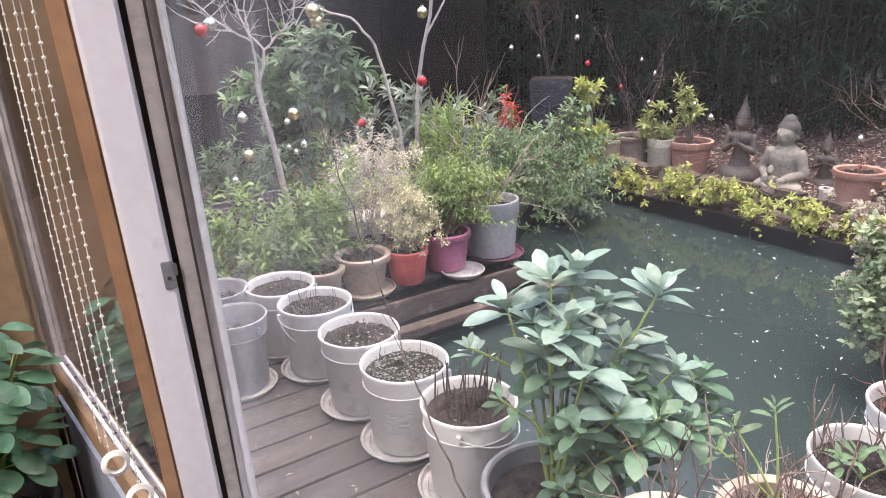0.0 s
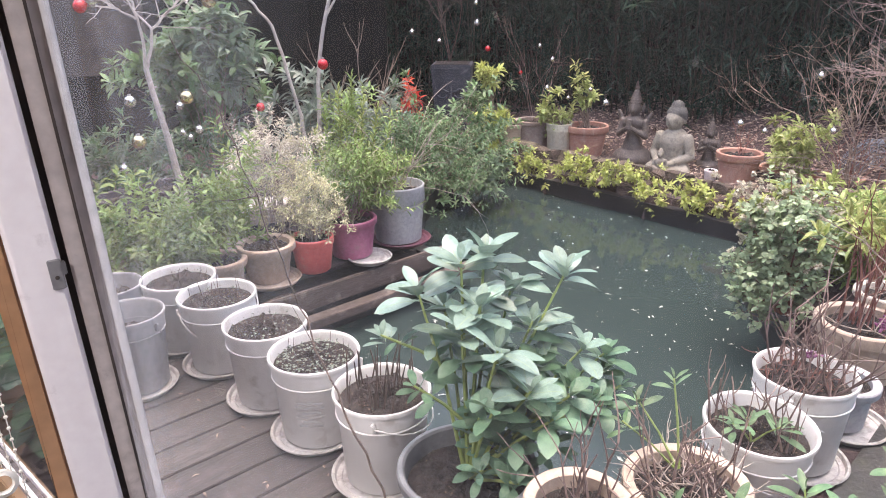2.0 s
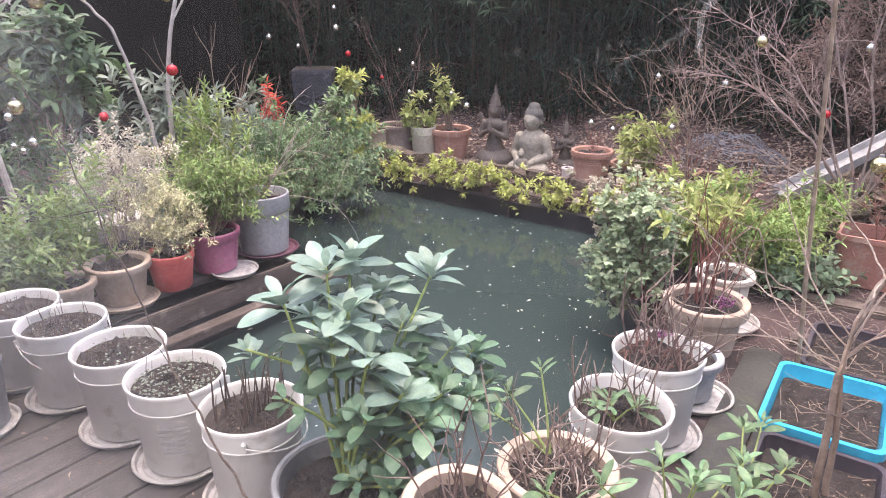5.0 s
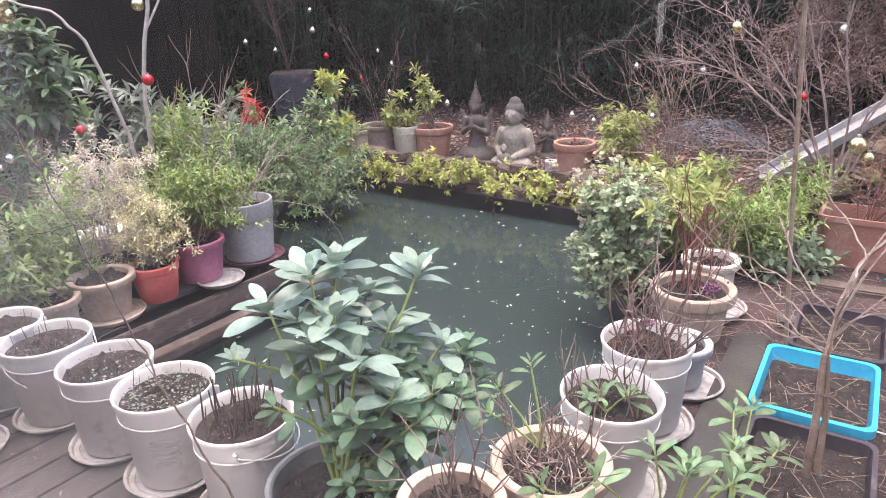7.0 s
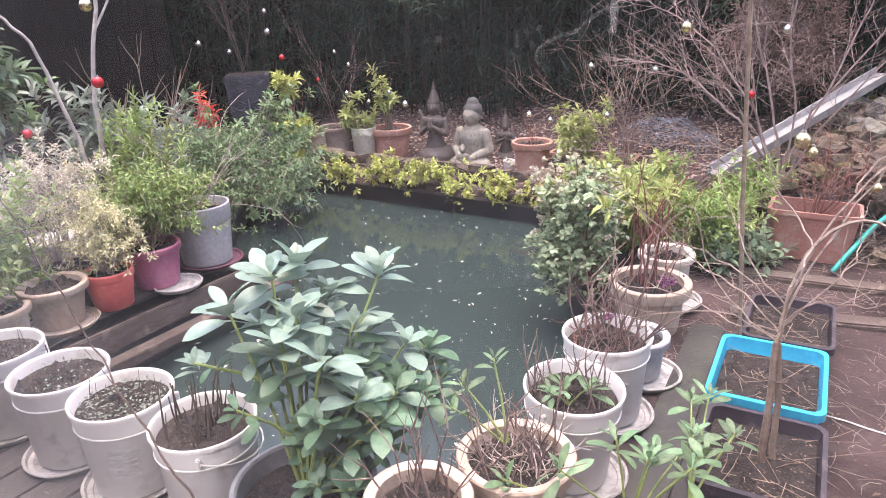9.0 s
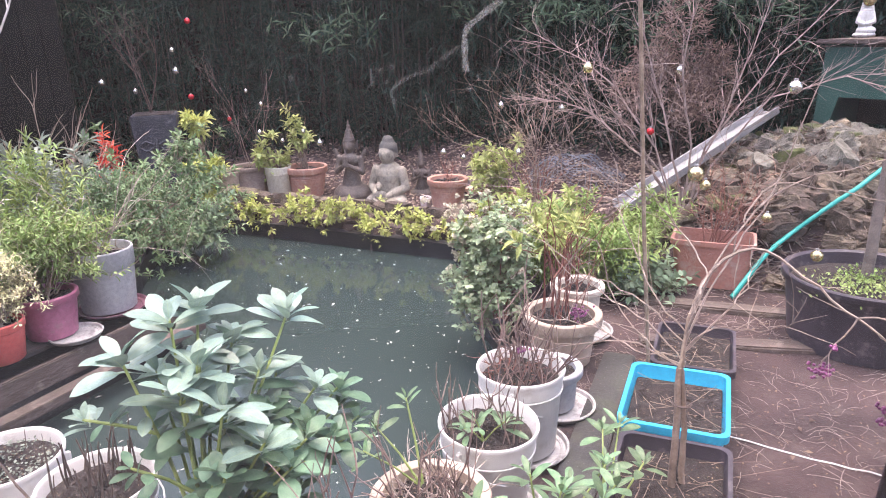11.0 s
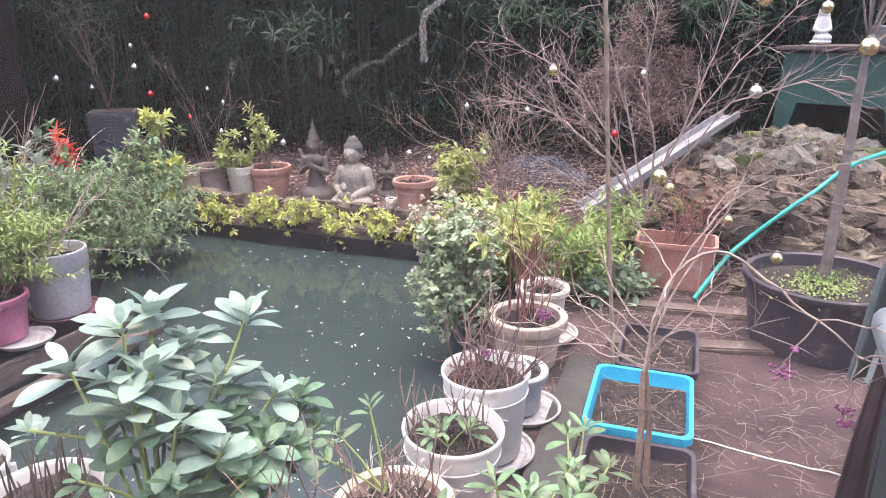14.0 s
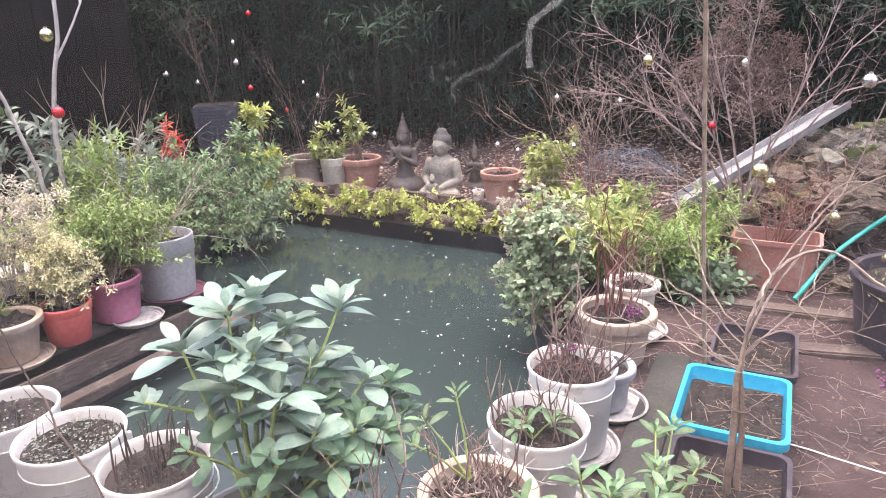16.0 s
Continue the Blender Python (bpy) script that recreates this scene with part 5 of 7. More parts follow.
sapling_limb(0.0028, (1.578, 1.131, 0.5), (1.55, 1.24, 0.59), (1.56, 1.44, 0.62), (1.49, 1.58, 0.74), (1.4, 1.72, 0.8))
sapling_limb(0.0028, (1.575, 1.13, 0.48), (1.5, 1.28, 0.53), (1.45, 1.42, 0.47), (1.31, 1.53, 0.45))
sapling_limb(0.0028, (1.585, 1.131, 0.555), (1.54, 1.25, 0.65), (1.56, 1.44, 0.66), (1.52, 1.55, 0.66))
sapling_limb(0.0028, (1.582, 1.131, 0.53), (1.65, 1.09, 0.6), (1.76, 1.02, 0.59), (1.78, 0.93, 0.63))
sapling_limb(0.0028, (1.59, 1.133, 0.585), (1.57, 1.22, 0.65), (1.63, 1.36, 0.74), (1.63, 1.44, 0.87), (1.65, 1.49, 1.04))
sapling_limb(0.0028, (1.58, 1.131, 0.52), (1.73, 1.09, 0.65), (1.87, 1.13, 0.71), (1.9, 1.17, 0.8))
sapling_limb(0.0028, (1.575, 1.13, 0.47), (1.58, 1.13, 0.51), (1.53, 1.26, 0.5), (1.55, 1.45, 0.5), (1.45, 1.61, 0.5), (1.39, 1.69, 0.55))
sapling_limb(0.0028, (1.577, 1.13, 0.49), (1.53, 1.19, 0.53), (1.52, 1.34, 0.63), (1.47, 1.39, 0.82), (1.42, 1.44, 0.75))
sapling_limb(0.0028, (1.84, 0.8, 0.68), (1.77, 0.66, 0.74), (1.63, 0.52, 0.79))
sapling_limb(0.0028, (1.84, 0.69, 0.62), (1.68, 0.575, 0.71), (1.57, 0.47, 0.76))


def berry_cluster(centre, n, spread, seed, parent, r=0.0052):
    rng = np.random.default_rng(seed)
    bm = bmesh.new()
    for i in range(n):
        m = Matrix.Translation(Vector(centre) + Vector(rng.normal(0, 1, 3) * (spread, spread, spread * 0.5)))
        bmesh.ops.create_icosphere(bm, subdivisions=1, radius=r, matrix=m)
    part("berries", bm, BERRY, parent, "cluster of purple berries")


for i, (c, n, s) in enumerate((((1.80, 0.85, 0.52), 44, 0.016), ((1.83, 0.69, 0.47), 18, 0.012), ((1.83, 0.69, 0.43), 22, 0.011), ((1.63, 0.52, 0.775), 18, 0.008), ((1.57, 0.48, 0.745), 10, 0.006), ((1.80, 0.83, 0.60), 12, 0.008),
                                ((2.40, 0.80, 0.99), 20, 0.010), ((2.34, 0.79, 0.87), 22, 0.010), ((1.31, 1.53, 0.45), 14, 0.010))):
    berry_cluster(sp(*c), n, s, 40 + i, sap)
single("garden_stake", tubes([([(2.10, 1.67, 0.05), (1.95, 1.62, 0.75), (1.78, 1.57, 1.75)], 0.0085, 0.007)], 7), BARK_BROWN, "tall thin cane pushed into the ground", "stake")
purple = thing("purple_flower", "cluster of purple berries beside the tan pot", "berries", (1.985, 1.965, 0.262))
berry_cluster((0, 0, 0), 60, 0.020, 77, purple, 0.006)

# ---- chair and table ----
chair = thing("garden_chair", "dark green grey resin garden chair with slotted back", "chair", (2.405, 0.637, -0.012), turn=-73.0)
bm = bmesh.new()
nx, nz = 20, 16
grid = []
for j in range(nz + 1):
    row = []
    for i in range(nx + 1):
        a = (i / nx - 0.5) * 2
        t = j / nz
        half = 0.262 - 0.03 * t
        top = 0.875 - 0.20 * (1 - math.sqrt(max(0.0, 1 - abs(a) ** 2.6)))
        row.append(bm.verts.new((a * half, 0.16 + 0.06 * t - 0.10 * abs(a) ** 3.0, 0.30 + (top - 0.30) * t)))
    grid.append(row)
for j in range(nz):
    for i in range(nx):
        bm.faces.new((grid[j][i], grid[j][i + 1], grid[j + 1][i + 1], grid[j + 1][i]))
bmesh.ops.solidify(bm, geom=bm.faces[:], thickness=0.014)
backrest = part("backrest", bm, CHAIR, chair, "slotted rounded backrest")
rimline = [Vector(((k / 12 - 0.5) * 2 * 0.232, 0.205 - 0.10 * abs((k / 12 - 0.5) * 2) ** 3, 0.872 - 0.20 * (1 - math.sqrt(max(0.0, 1 - abs((k / 12 - 0.5) * 2) ** 2.6))))) for k in range(13)]
part("back_rim", tubes([([Vector((-0.262, 0.06, 0.30))] + rimline + [Vector((0.262, 0.06, 0.30))], 0.013, 0.013)], 8), CHAIR, backrest, "rolled rim of the backrest")
for z, w in ((0.62, 0.15), (0.69, 0.16), (0.76, 0.14)):
    part("back_rib", tubes([([(-w, 0.188 + (z - 0.62) * 0.12, z - 0.008), (-w * 0.5, 0.190 + (z - 0.62) * 0.12, z), (w * 0.5, 0.190 + (z - 0.62) * 0.12, z), (w, 0.188 + (z - 0.62) * 0.12, z - 0.008)], 0.007, 0.007)], 6), CHAIR, backrest, "moulded rib across the backrest")
part("seat", box(0.42, 0.36, 0.03, 0, 0.0, 0.40, bevel=0.012), CHAIR, chair)
for sx in (-1, 1):
    for sy in (-1, 1):
        part("leg", box(0.05, 0.05, 0.40, sx * 0.15, sy * 0.12 + 0.03, 0.20, bevel=0.01, top=1.15), CHAIR, chair, "", False)


def rounded_slab(sx, sy, rr, rings):
    """A slab with round corners; rings: (inset, height) from its underside to its top."""
    vs, fs = [], []
    for inset, z in rings:
        for cx, cy in ((1, 1), (-1, 1), (-1, -1), (1, -1)):
            for k in range(7):
                a = math.atan2(cy, cx) - math.pi / 4 + k * math.pi / 12
                q = max(0.004, rr - inset)
                vs.append((cx * (sx / 2 - rr) + q * math.cos(a), cy * (sy / 2 - rr) + q * math.sin(a), z))
    n = 28
    for k in range(len(rings) - 1):
        for i in range(n):
            j = (i + 1) % n
            fs.append((k * n + i, k * n + j, (k + 1) * n + j, (k + 1) * n + i))
    fs += [tuple(range(n))[::-1], tuple((len(rings) - 1) * n + i for i in range(n))]
    return vs, fs


table = thing("garden_table", "light grey resin garden table with a rounded rim", "table", (1.936, 0.231, 0.0), turn=28.8)
part("tabletop", rounded_slab(0.715, 0.815, 0.05, [(0.03, 0.635), (0.0, 0.64), (0.0, 0.672), (0.012, 0.690), (0.032, 0.698), (0.036, 0.700)]), TABLE, table)
part("apron", rounded_slab(0.60, 0.70, 0.05, [(0.0, 0.58), (0.0, 0.634)]), CHAIR, table, "dark apron under the top", False)
for sx in (-1, 1):
    for sy in (-1, 1):
        part("leg", box(0.06, 0.06, 0.60, sx * 0.27, sy * 0.32, 0.30, bevel=0.012, top=1.1), CHAIR, table, "", False)
vs, fs = [], []
for i in range(22):
    t = i / 21
    x = -0.09 + 0.30 * t
    for z, k in ((0.60, 0.5), (0.35, 0.8), (0.02, 1.05)):
        vs.append((x * k, 0.012 * math.sin(i * 1.9) * k, z))
for i in range(21):
    for k in range(2):
        fs.append((i * 3 + k, i * 3 + 3 + k, i * 3 + 4 + k, i * 3 + 1 + k))
# Stands under the tabletop, placed to cover the chair leg in the view.
cloth = single("dark_cloth", (vs, fs), CLOTH, "dark maroon cloth placed to cover the chair leg from the camera", "cloth", (2.005, 0.65, 0.0), -62)
cloth.modifiers.new("thickness", 'SOLIDIFY').thickness = 0.006

# ---- far bank: stone edging, pots and statues ----
def rock_mesh(name, sx, sy, sz, seed, material, rough=0.25, sub=2, pit=0.0, flat=0.8, soft=False):
    rng = np.random.default_rng(seed)
    bm = bmesh.new()
    bmesh.ops.create_icosphere(bm, subdivisions=sub, radius=1)
    off = Vector(rng.uniform(-50, 50, 3))
    for v in bm.verts:
        p = v.co.copy()
        q = p * (1 + rough * noise.noise(p * 1.1 + off) + rough * 0.5 * noise.noise(p * 2.7 + off) + pit * noise.noise(p * 5.5 + off) + pit * 0.7 * noise.noise(p * 11 + off))
        q = Vector((max(-flat, min(flat, q.x)), max(-flat, min(flat, q.y)), max(0.05 - flat, min(flat - 0.05, q.z))))
        v.co = Vector((q.x * sx, q.y * sy, q.z * sz))
    me = bpy.data.meshes.new(name)
    bm.to_mesh(me)
    bm.free()
    me.materials.append(material)
    me.polygons.foreach_set("use_smooth", [soft] * len(me.polygons))
    return me


edge_wall = thing("stone_edging", "low wall of rough stones along the bank", "stone wall", (0, 0, 0))
EDGE_ROCKS = [rock_mesh("stone", 0.15, 0.11, 0.105, 500 + i, STONE, 0.5, 3, 0.05, 0.60) for i in range(6)]
rs = np.random.default_rng(12)
for row in range(2):
    for i in range(16):
        ob = new("stone", EDGE_ROCKS[rs.integers(0, 6)])
        ob.parent = edge_wall
        v = 1.75 + i * 0.185 + rs.uniform(-0.02, 0.02) + 0.09 * row
        ob.matrix_basis = Matrix.Translation(W(4.95 + 0.07 * row + rs.uniform(-0.02, 0.02), v, -0.14 + 0.11 * row)) @ Euler(rs.uniform(-0.2, 0.2, 3) + (0, 0, radians(TURN_UV) + 1.57 * int(rs.integers(0, 4)))).to_matrix().to_4x4() @ Matrix.Scale(rs.uniform(0.75, 1.15), 4)

BANK = "pots along the bank"
flower_pot("flower_pot", "terracotta pot with a leafy shrub on the bank", (2.54, 6.46, -0.15), 0.215, 0.155, 0.33, TERRACOTTA, 61, rim=0.02, lip=0.06, bands=3, group=BANK)
bucket("old cream plastic bucket holding a lime shrub on the bank", (2.27, 6.53, -0.11), 70, 62, 0.13, 0.31, CREAM_PLASTIC, handle=45, group="")
flower_pot("flower_pot", "dark weathered clay pot with bare shrub", (2.07, 6.76, -0.11), 0.19, 0.15, 0.31, OLD_CLAY, 63, rim=0.015, lip=0.04, group=BANK)
flower_pot("flower_pot", "pale clay pot behind yellow leaves", (1.83, 6.80, -0.11), 0.16, 0.13, 0.28, TAN_PLASTIC, 64, rim=0.012, lip=0.04, group=BANK)
flower_pot("flower_pot", "terracotta pot with ringed body by the statues", (3.24, 4.92, -0.055), 0.180, 0.13, 0.262, TERRACOTTA, 65, rim=0.02, lip=0.05, bands=3, group=BANK)
flower_pot("small_pot", "small pale pink plastic pot on the stones", (3.19, 5.22, -0.14), 0.055, 0.045, 0.13, PINK, 66, rim=0.005, lip=0.02)
trough("planter_trough", "long terracotta trough on the bank", (3.80, 4.78, -0.10), -56, 0.75, 0.22, 0.15, TERRACOTTA, 67)
pl = thing("tall_planter", "tall slate grey planter with a carved sleeping face", "planter", (1.47, 8.06, -0.10), turn=-16)
pbody = part("body", box(0.36, 0.36, 0.76, 0, 0, 0.38, bevel=0.012, top=1.30), SLATE, pl, "", False)
part("soil", box(0.40, 0.40, 0.006, 0, 0, 0.763), SOIL, pl, "dark soil", False)
part("carved_nose", tubes([([(0, -0.208, 0.52), (0, -0.235, 0.38), (0, -0.245, 0.33), (0, -0.222, 0.30)], 0.012, 0.03)], 10), SLATE, pbody)
part("carved_mouth", tubes([([(-0.07, -0.205, 0.245), (0, -0.222, 0.236), (0.07, -0.205, 0.245)], 0.012, 0.012)], 6), SLATE, pbody)
for z in (0.54, 0.575, 0.61, 0.645, 0.68, 0.715):
    part("carved_band", box(0.40 + 0.10 * (z - 0.5), 0.008, 0.012, 0, -0.18 - 0.054 * z / 0.76 - 0.002, z, bevel=0.003), SLATE, pbody, "", False)
for sx in (-1, 1):
    part("carved_eye", tubes([([(sx * 0.04, -0.212, 0.415), (sx * 0.075, -0.222, 0.385), (sx * 0.12, -0.222, 0.385), (sx * 0.165, -0.212, 0.42)], 0.014, 0.010)], 6), SLATE, pbody)
    part("carved_brow", tubes([([(sx * 0.03, -0.215, 0.45), (sx * 0.10, -0.228, 0.49), (sx * 0.18, -0.22, 0.455)], 0.012, 0.009)], 6), SLATE, pbody)


def blob(bm, centre, radii, rot=(0, 0, 0), u=18, v=12):
    m = Matrix.Translation(centre) @ Euler(rot).to_matrix().to_4x4() @ Matrix.Diagonal((*radii, 1))
    bmesh.ops.create_uvsphere(bm, u_segments=u, v_segments=v, radius=1, matrix=m)


def limb(bm, a, b, ra, rb):
    a, b = Vector(a), Vector(b)
    d = b - a
    m = Matrix.Translation((a + b) / 2) @ d.to_track_quat('Z', 'Y').to_matrix().to_4x4()
    bmesh.ops.create_cone(bm, segments=14, radius1=ra, radius2=rb, depth=d.length, cap_ends=True, matrix=m)
    bmesh.ops.create_uvsphere(bm, u_segments=12, v_segments=8, radius=rb, matrix=Matrix.Translation(b))
    bmesh.ops.create_uvsphere(bm, u_segments=12, v_segments=8, radius=ra, matrix=Matrix.Translation(a))


def seated_statue(name, label, at, turn, size, material):
    """A seated carved figure, one plain mesh fused by a remesh; 1 high before scaling."""
    bm = bmesh.new()
    blob(bm, (0, 0, 0.06), (0.30, 0.26, 0.06))
    blob(bm, (0, -0.05, 0.16), (0.28, 0.22, 0.10))
    for s in (-1, 1):
        limb(bm, (s * 0.14, 0.02, 0.17), (s * 0.25, -0.13, 0.16), 0.10, 0.08)
        limb(bm, (s * 0.25, -0.13, 0.16), (-s * 0.05, -0.24, 0.15), 0.075, 0.06)
        limb(bm, (s * 0.185, 0.02, 0.55), (s * 0.25, 0.0, 0.34), 0.066, 0.055)
        limb(bm, (s * 0.25, 0.0, 0.34), (s * 0.06, -0.19, 0.24), 0.055, 0.045)
        blob(bm, (s * 0.115, 0.03, 0.79), (0.02, 0.03, 0.075))
    limb(bm, (0, 0.03, 0.26), (0, 0.03, 0.50), 0.15, 0.175)
    blob(bm, (0, 0.02, 0.52), (0.205, 0.115, 0.12))
    limb(bm, (0, 0.02, 0.58), (0, 0.01, 0.68), 0.08, 0.072)
    blob(bm, (0, -0.01, 0.77), (0.105, 0.118, 0.14))
    blob(bm, (0, -0.122, 0.76), (0.016, 0.028, 0.036))
    blob(bm, (0, -0.112, 0.71), (0.036, 0.016, 0.010))
    for s in (-1, 1):
        blob(bm, (s * 0.042, -0.108, 0.795), (0.030, 0.014, 0.009))
    blob(bm, (0, 0.025, 0.845), (0.122, 0.125, 0.10))
    blob(bm, (0, 0.025, 0.925), (0.078, 0.08, 0.075))
    bm.transform(Matrix.Scale(size, 4))
    ob = single(name, bm, material, label, "statue", at, turn)
    md = ob.modifiers.new("fuse", 'REMESH')
    md.mode, md.voxel_size, md.use_smooth_shade = 'VOXEL', size * 0.013, True
    return ob


def kneeling_statue(name, label, at, turn, size, material):
    bm = bmesh.new()
    blob(bm, (0, 0.02, 0.04), (0.26, 0.24, 0.05))
    blob(bm, (0, 0.03, 0.13), (0.23, 0.22, 0.14))
    limb(bm, (0, 0.02, 0.18), (0, 0.0, 0.42), 0.14, 0.07)
    blob(bm, (0, 0.0, 0.53), (0.125, 0.085, 0.085))
    for s in (-1, 1):
        limb(bm, (s * 0.125, 0.0, 0.55), (s * 0.155, -0.03, 0.40), 0.04, 0.036)
        limb(bm, (s * 0.155, -0.03, 0.40), (s * 0.015, -0.14, 0.50), 0.034, 0.024)
        limb(bm, (s * 0.012, -0.15, 0.49), (s * 0.012, -0.14, 0.585), 0.022, 0.014)
        blob(bm, (s * 0.165, 0.01, 0.60), (0.028, 0.02, 0.075), (0, s * 0.4, 0))
        blob(bm, (s * 0.085, 0.03, 0.70), (0.014, 0.025, 0.06))
    limb(bm, (0, 0, 0.56), (0, 0, 0.65), 0.045, 0.04)
    blob(bm, (0, -0.005, 0.695), (0.066, 0.072, 0.085))
    blob(bm, (0, -0.072, 0.685), (0.012, 0.018, 0.02))
    for z, r in ((0.762, 0.070), (0.789, 0.064), (0.816, 0.056), (0.843, 0.047), (0.868, 0.038)):
        blob(bm, (0, 0.005, z), (r, r, 0.017))
    limb(bm, (0, 0.005, 0.87), (0, 0.005, 0.99), 0.028, 0.007)
    blob(bm, (0, 0.005, 0.92), (0.026, 0.026, 0.012))
    bm.transform(Matrix.Scale(size, 4))
    ob = single(name, bm, material, label, "statue", at, turn)
    md = ob.modifiers.new("fuse", 'REMESH')
    md.mode, md.voxel_size, md.use_smooth_shade = 'VOXEL', size * 0.009, True
    return ob


kneeling_statue("statue", "dark carved kneeling praying statue with pointed crown", (2.82, 6.00, -0.18), -48, 0.84, DARK_STONE)
seated_statue("statue", "pale stone seated meditating statue with grey hair", (3.11, 5.77, -0.25), -58, 0.75, CARVED_HEAD)
seated_statue("statue", "tiny grey seated statue on the stones", (2.91, 5.60, -0.14), -30, 0.245, PALE_STONE)
kneeling_statue("statue", "small dark standing statue behind the pot", (3.44, 5.70, -0.19), -35, 0.56, DARK_STONE)

# ---- planting ----
# lime ground cover in front of the stones
for i in range(11):
    v = 1.72 + i * 0.27
    shrub("lime_ground_cover", "low lime yellow leaved shrub hanging over the pond edge", W(4.90, v, -0.12), W(4.74, v + 0.05 * (i % 3), (-0.13, -0.06, -0.10, -0.04)[i % 4] + (0.07 if i in (4, 5, 6) else 0.0)), ((0.15, 0.20, 0.12), (0.18, 0.24, 0.15), (0.14, 0.17, 0.11))[i % 3], (30, 44, 24)[i % 3], 7, 0.050, 0.024, LIME_LEAF, BARK_BROWN, 200 + i, "ground cover", stems=18, droop=0.5, flow=0.1, leaders=0.2, group="lime shrubs along the pond", tuft=0.2)
shrub("lime_shrub", "lime shrub with a round head at the pond corner", (1.62, 6.72, -0.1), (1.585, 6.69, 0.66), (0.13, 0.12, 0.14), 34, 7, 0.075, 0.026, LIME_LEAF, BARK_BROWN, 210, tuft=0.3, leaders=0.05)
shrub("lime_shrub", "yellow variegated shrub spilling down at the pond corner", (1.62, 6.45, -0.1), (1.59, 6.43, 0.29), (0.23, 0.16, 0.10), 36, 7, 0.075, 0.028, LIME_LEAF, BARK_BROWN, 208, tuft=0.3, leaders=0.05)
shrub("lime_shrub", "yellow leaved shoots hanging at the pond corner", (1.50, 6.36, -0.12), (1.49, 6.32, 0.08), (0.11, 0.10, 0.17), 22, 7, 0.07, 0.028, LIME_LEAF, BARK_BROWN, 209, tuft=0.3, leaders=0.05)
shrub("leafy_shrub", "mid green shrub under the round lime head", (1.45, 6.75, -0.1), (1.46, 6.74, 0.32), (0.22, 0.18, 0.26), 70, 6, 0.07, 0.024, GREEN_LEAF, BARK_BROWN, 207, tuft=0.4)
for x, y, r, h in ((-1.12, 4.80, 0.20, 0.34), (-0.86, 4.92, 0.17, 0.30), (-1.42, 4.72, 0.18, 0.30)):
    flower_pot("plant_tub", "black plastic tub in the shade behind the shrubs", (x, y, -0.12), r, r * 0.8, h, BLACK_PLASTIC, int(100 * r), rim=0.012, lip=0.03, group="black tubs behind the shrubs")
shrub("lime_shrub", "lime variegated shrub in the old white bucket", (2.27, 6.53, 0.16), (2.22, 6.55, 0.36), (0.22, 0.18, 0.18), 24, 7, 0.085, 0.034, VARIEGATED, BARK_BROWN, 211, tuft=0.3)
shrub("leafy_shrub", "sparse variegated shrub in the terracotta pot", (2.54, 6.46, 0.14), (2.46, 6.50, 0.50), (0.18, 0.15, 0.32), 18, 7, 0.085, 0.034, VARIEGATED, BARK_BROWN, 212, tuft=0.3)
shrub("leafy_shrub", "bright green variegated bush on the bank", (3.62, 4.78, -0.08), (3.61, 4.77, 0.27), (0.26, 0.26, 0.22), 80, 6, 0.075, 0.03, VARIEGATED, BARK_BROWN, 213, tuft=0.5)
bare_shrub("bare_shrub", "bare brown shrub in the dark clay pot", (2.07, 6.76, 0.15), 0.95, 4, 2, 214, BARK_TWIG, lean=0.25, radius=0.0035)
bare_shrub("bare_shrub", "bare dark shrub in the tall slate planter", (1.46, 8.15, 0.62), 1.3, 3, 2, 215, BARK_DARK, lean=0.09, radius=0.009)
bare_shrub("bare_shrub", "few bare twigs in the ringed terracotta pot", (3.24, 4.92, 0.16), 0.35, 6, 1, 216, BARK_RED, lean=0.3, radius=0.003)
shrub("red_shrub", "shrub with bright red young leaves", (0.80, 6.78, -0.05), (0.80, 6.78, 0.40), (0.14, 0.14, 0.26), 34, 6, 0.09, 0.024, RED_LEAF, BARK_RED, 217, tuft=0.3)
shrub("leafy_shrub", "mid green shrub below the red leaves", (0.95, 6.5, -0.1), (0.98, 6.5, 0.12), (0.28, 0.25, 0.22), 90, 6, 0.07, 0.022, MID_LEAF, BARK_BROWN, 218)
# shrubs on the corner of the pond and behind the ledge
shrub("evergreen_shrub", "dark evergreen shrub leaning over the pond corner", (0.85, 5.55, -0.1), (0.96, 5.50, 0.26), (0.46, 0.38, 0.38), 320, 6, 0.062, 0.024, GREEN_LEAF, BARK_BROWN, 219, tuft=0.3)
shrub("evergreen_shrub", "glossy low evergreen at the pond corner", (1.2, 5.62, -0.12), (1.18, 5.48, 0.02), (0.30, 0.24, 0.22), 62, 8, 0.105, 0.037, BLUE_LEAF, BARK_BROWN, 220, tuft=0.3)
shrub("leafy_shrub", "fine leaved green shrub behind the grey pot", (0.45, 4.6, -0.1), (0.58, 4.62, 0.36), (0.50, 0.36, 0.34), 620, 7, 0.038, 0.014, GREEN_LEAF, BARK_BROWN, 221)
shrub("andromeda", "andromeda spilling over the grey pot rim", (0.37, 3.98, 0.31), (0.17, 3.97, 0.46), (0.30, 0.22, 0.16), 230, 7, 0.045, 0.012, FRESH_LEAF, BARK_BROWN, 222, droop=0.4)
bare_shrub("arching_twigs", "pale arching bare twigs over the grey pot", (0.37, 3.98, 0.31), 0.75, 10, 1, 223, STRAW, lean=1.0, radius=0.003, upward=-0.25)
shrub("andromeda", "green andromeda in the purple pot", (0.076, 3.765, 0.19), (0.06, 3.80, 0.44), (0.27, 0.24, 0.17), 260, 7, 0.045, 0.012, MID_LEAF, BARK_BROWN, 224)
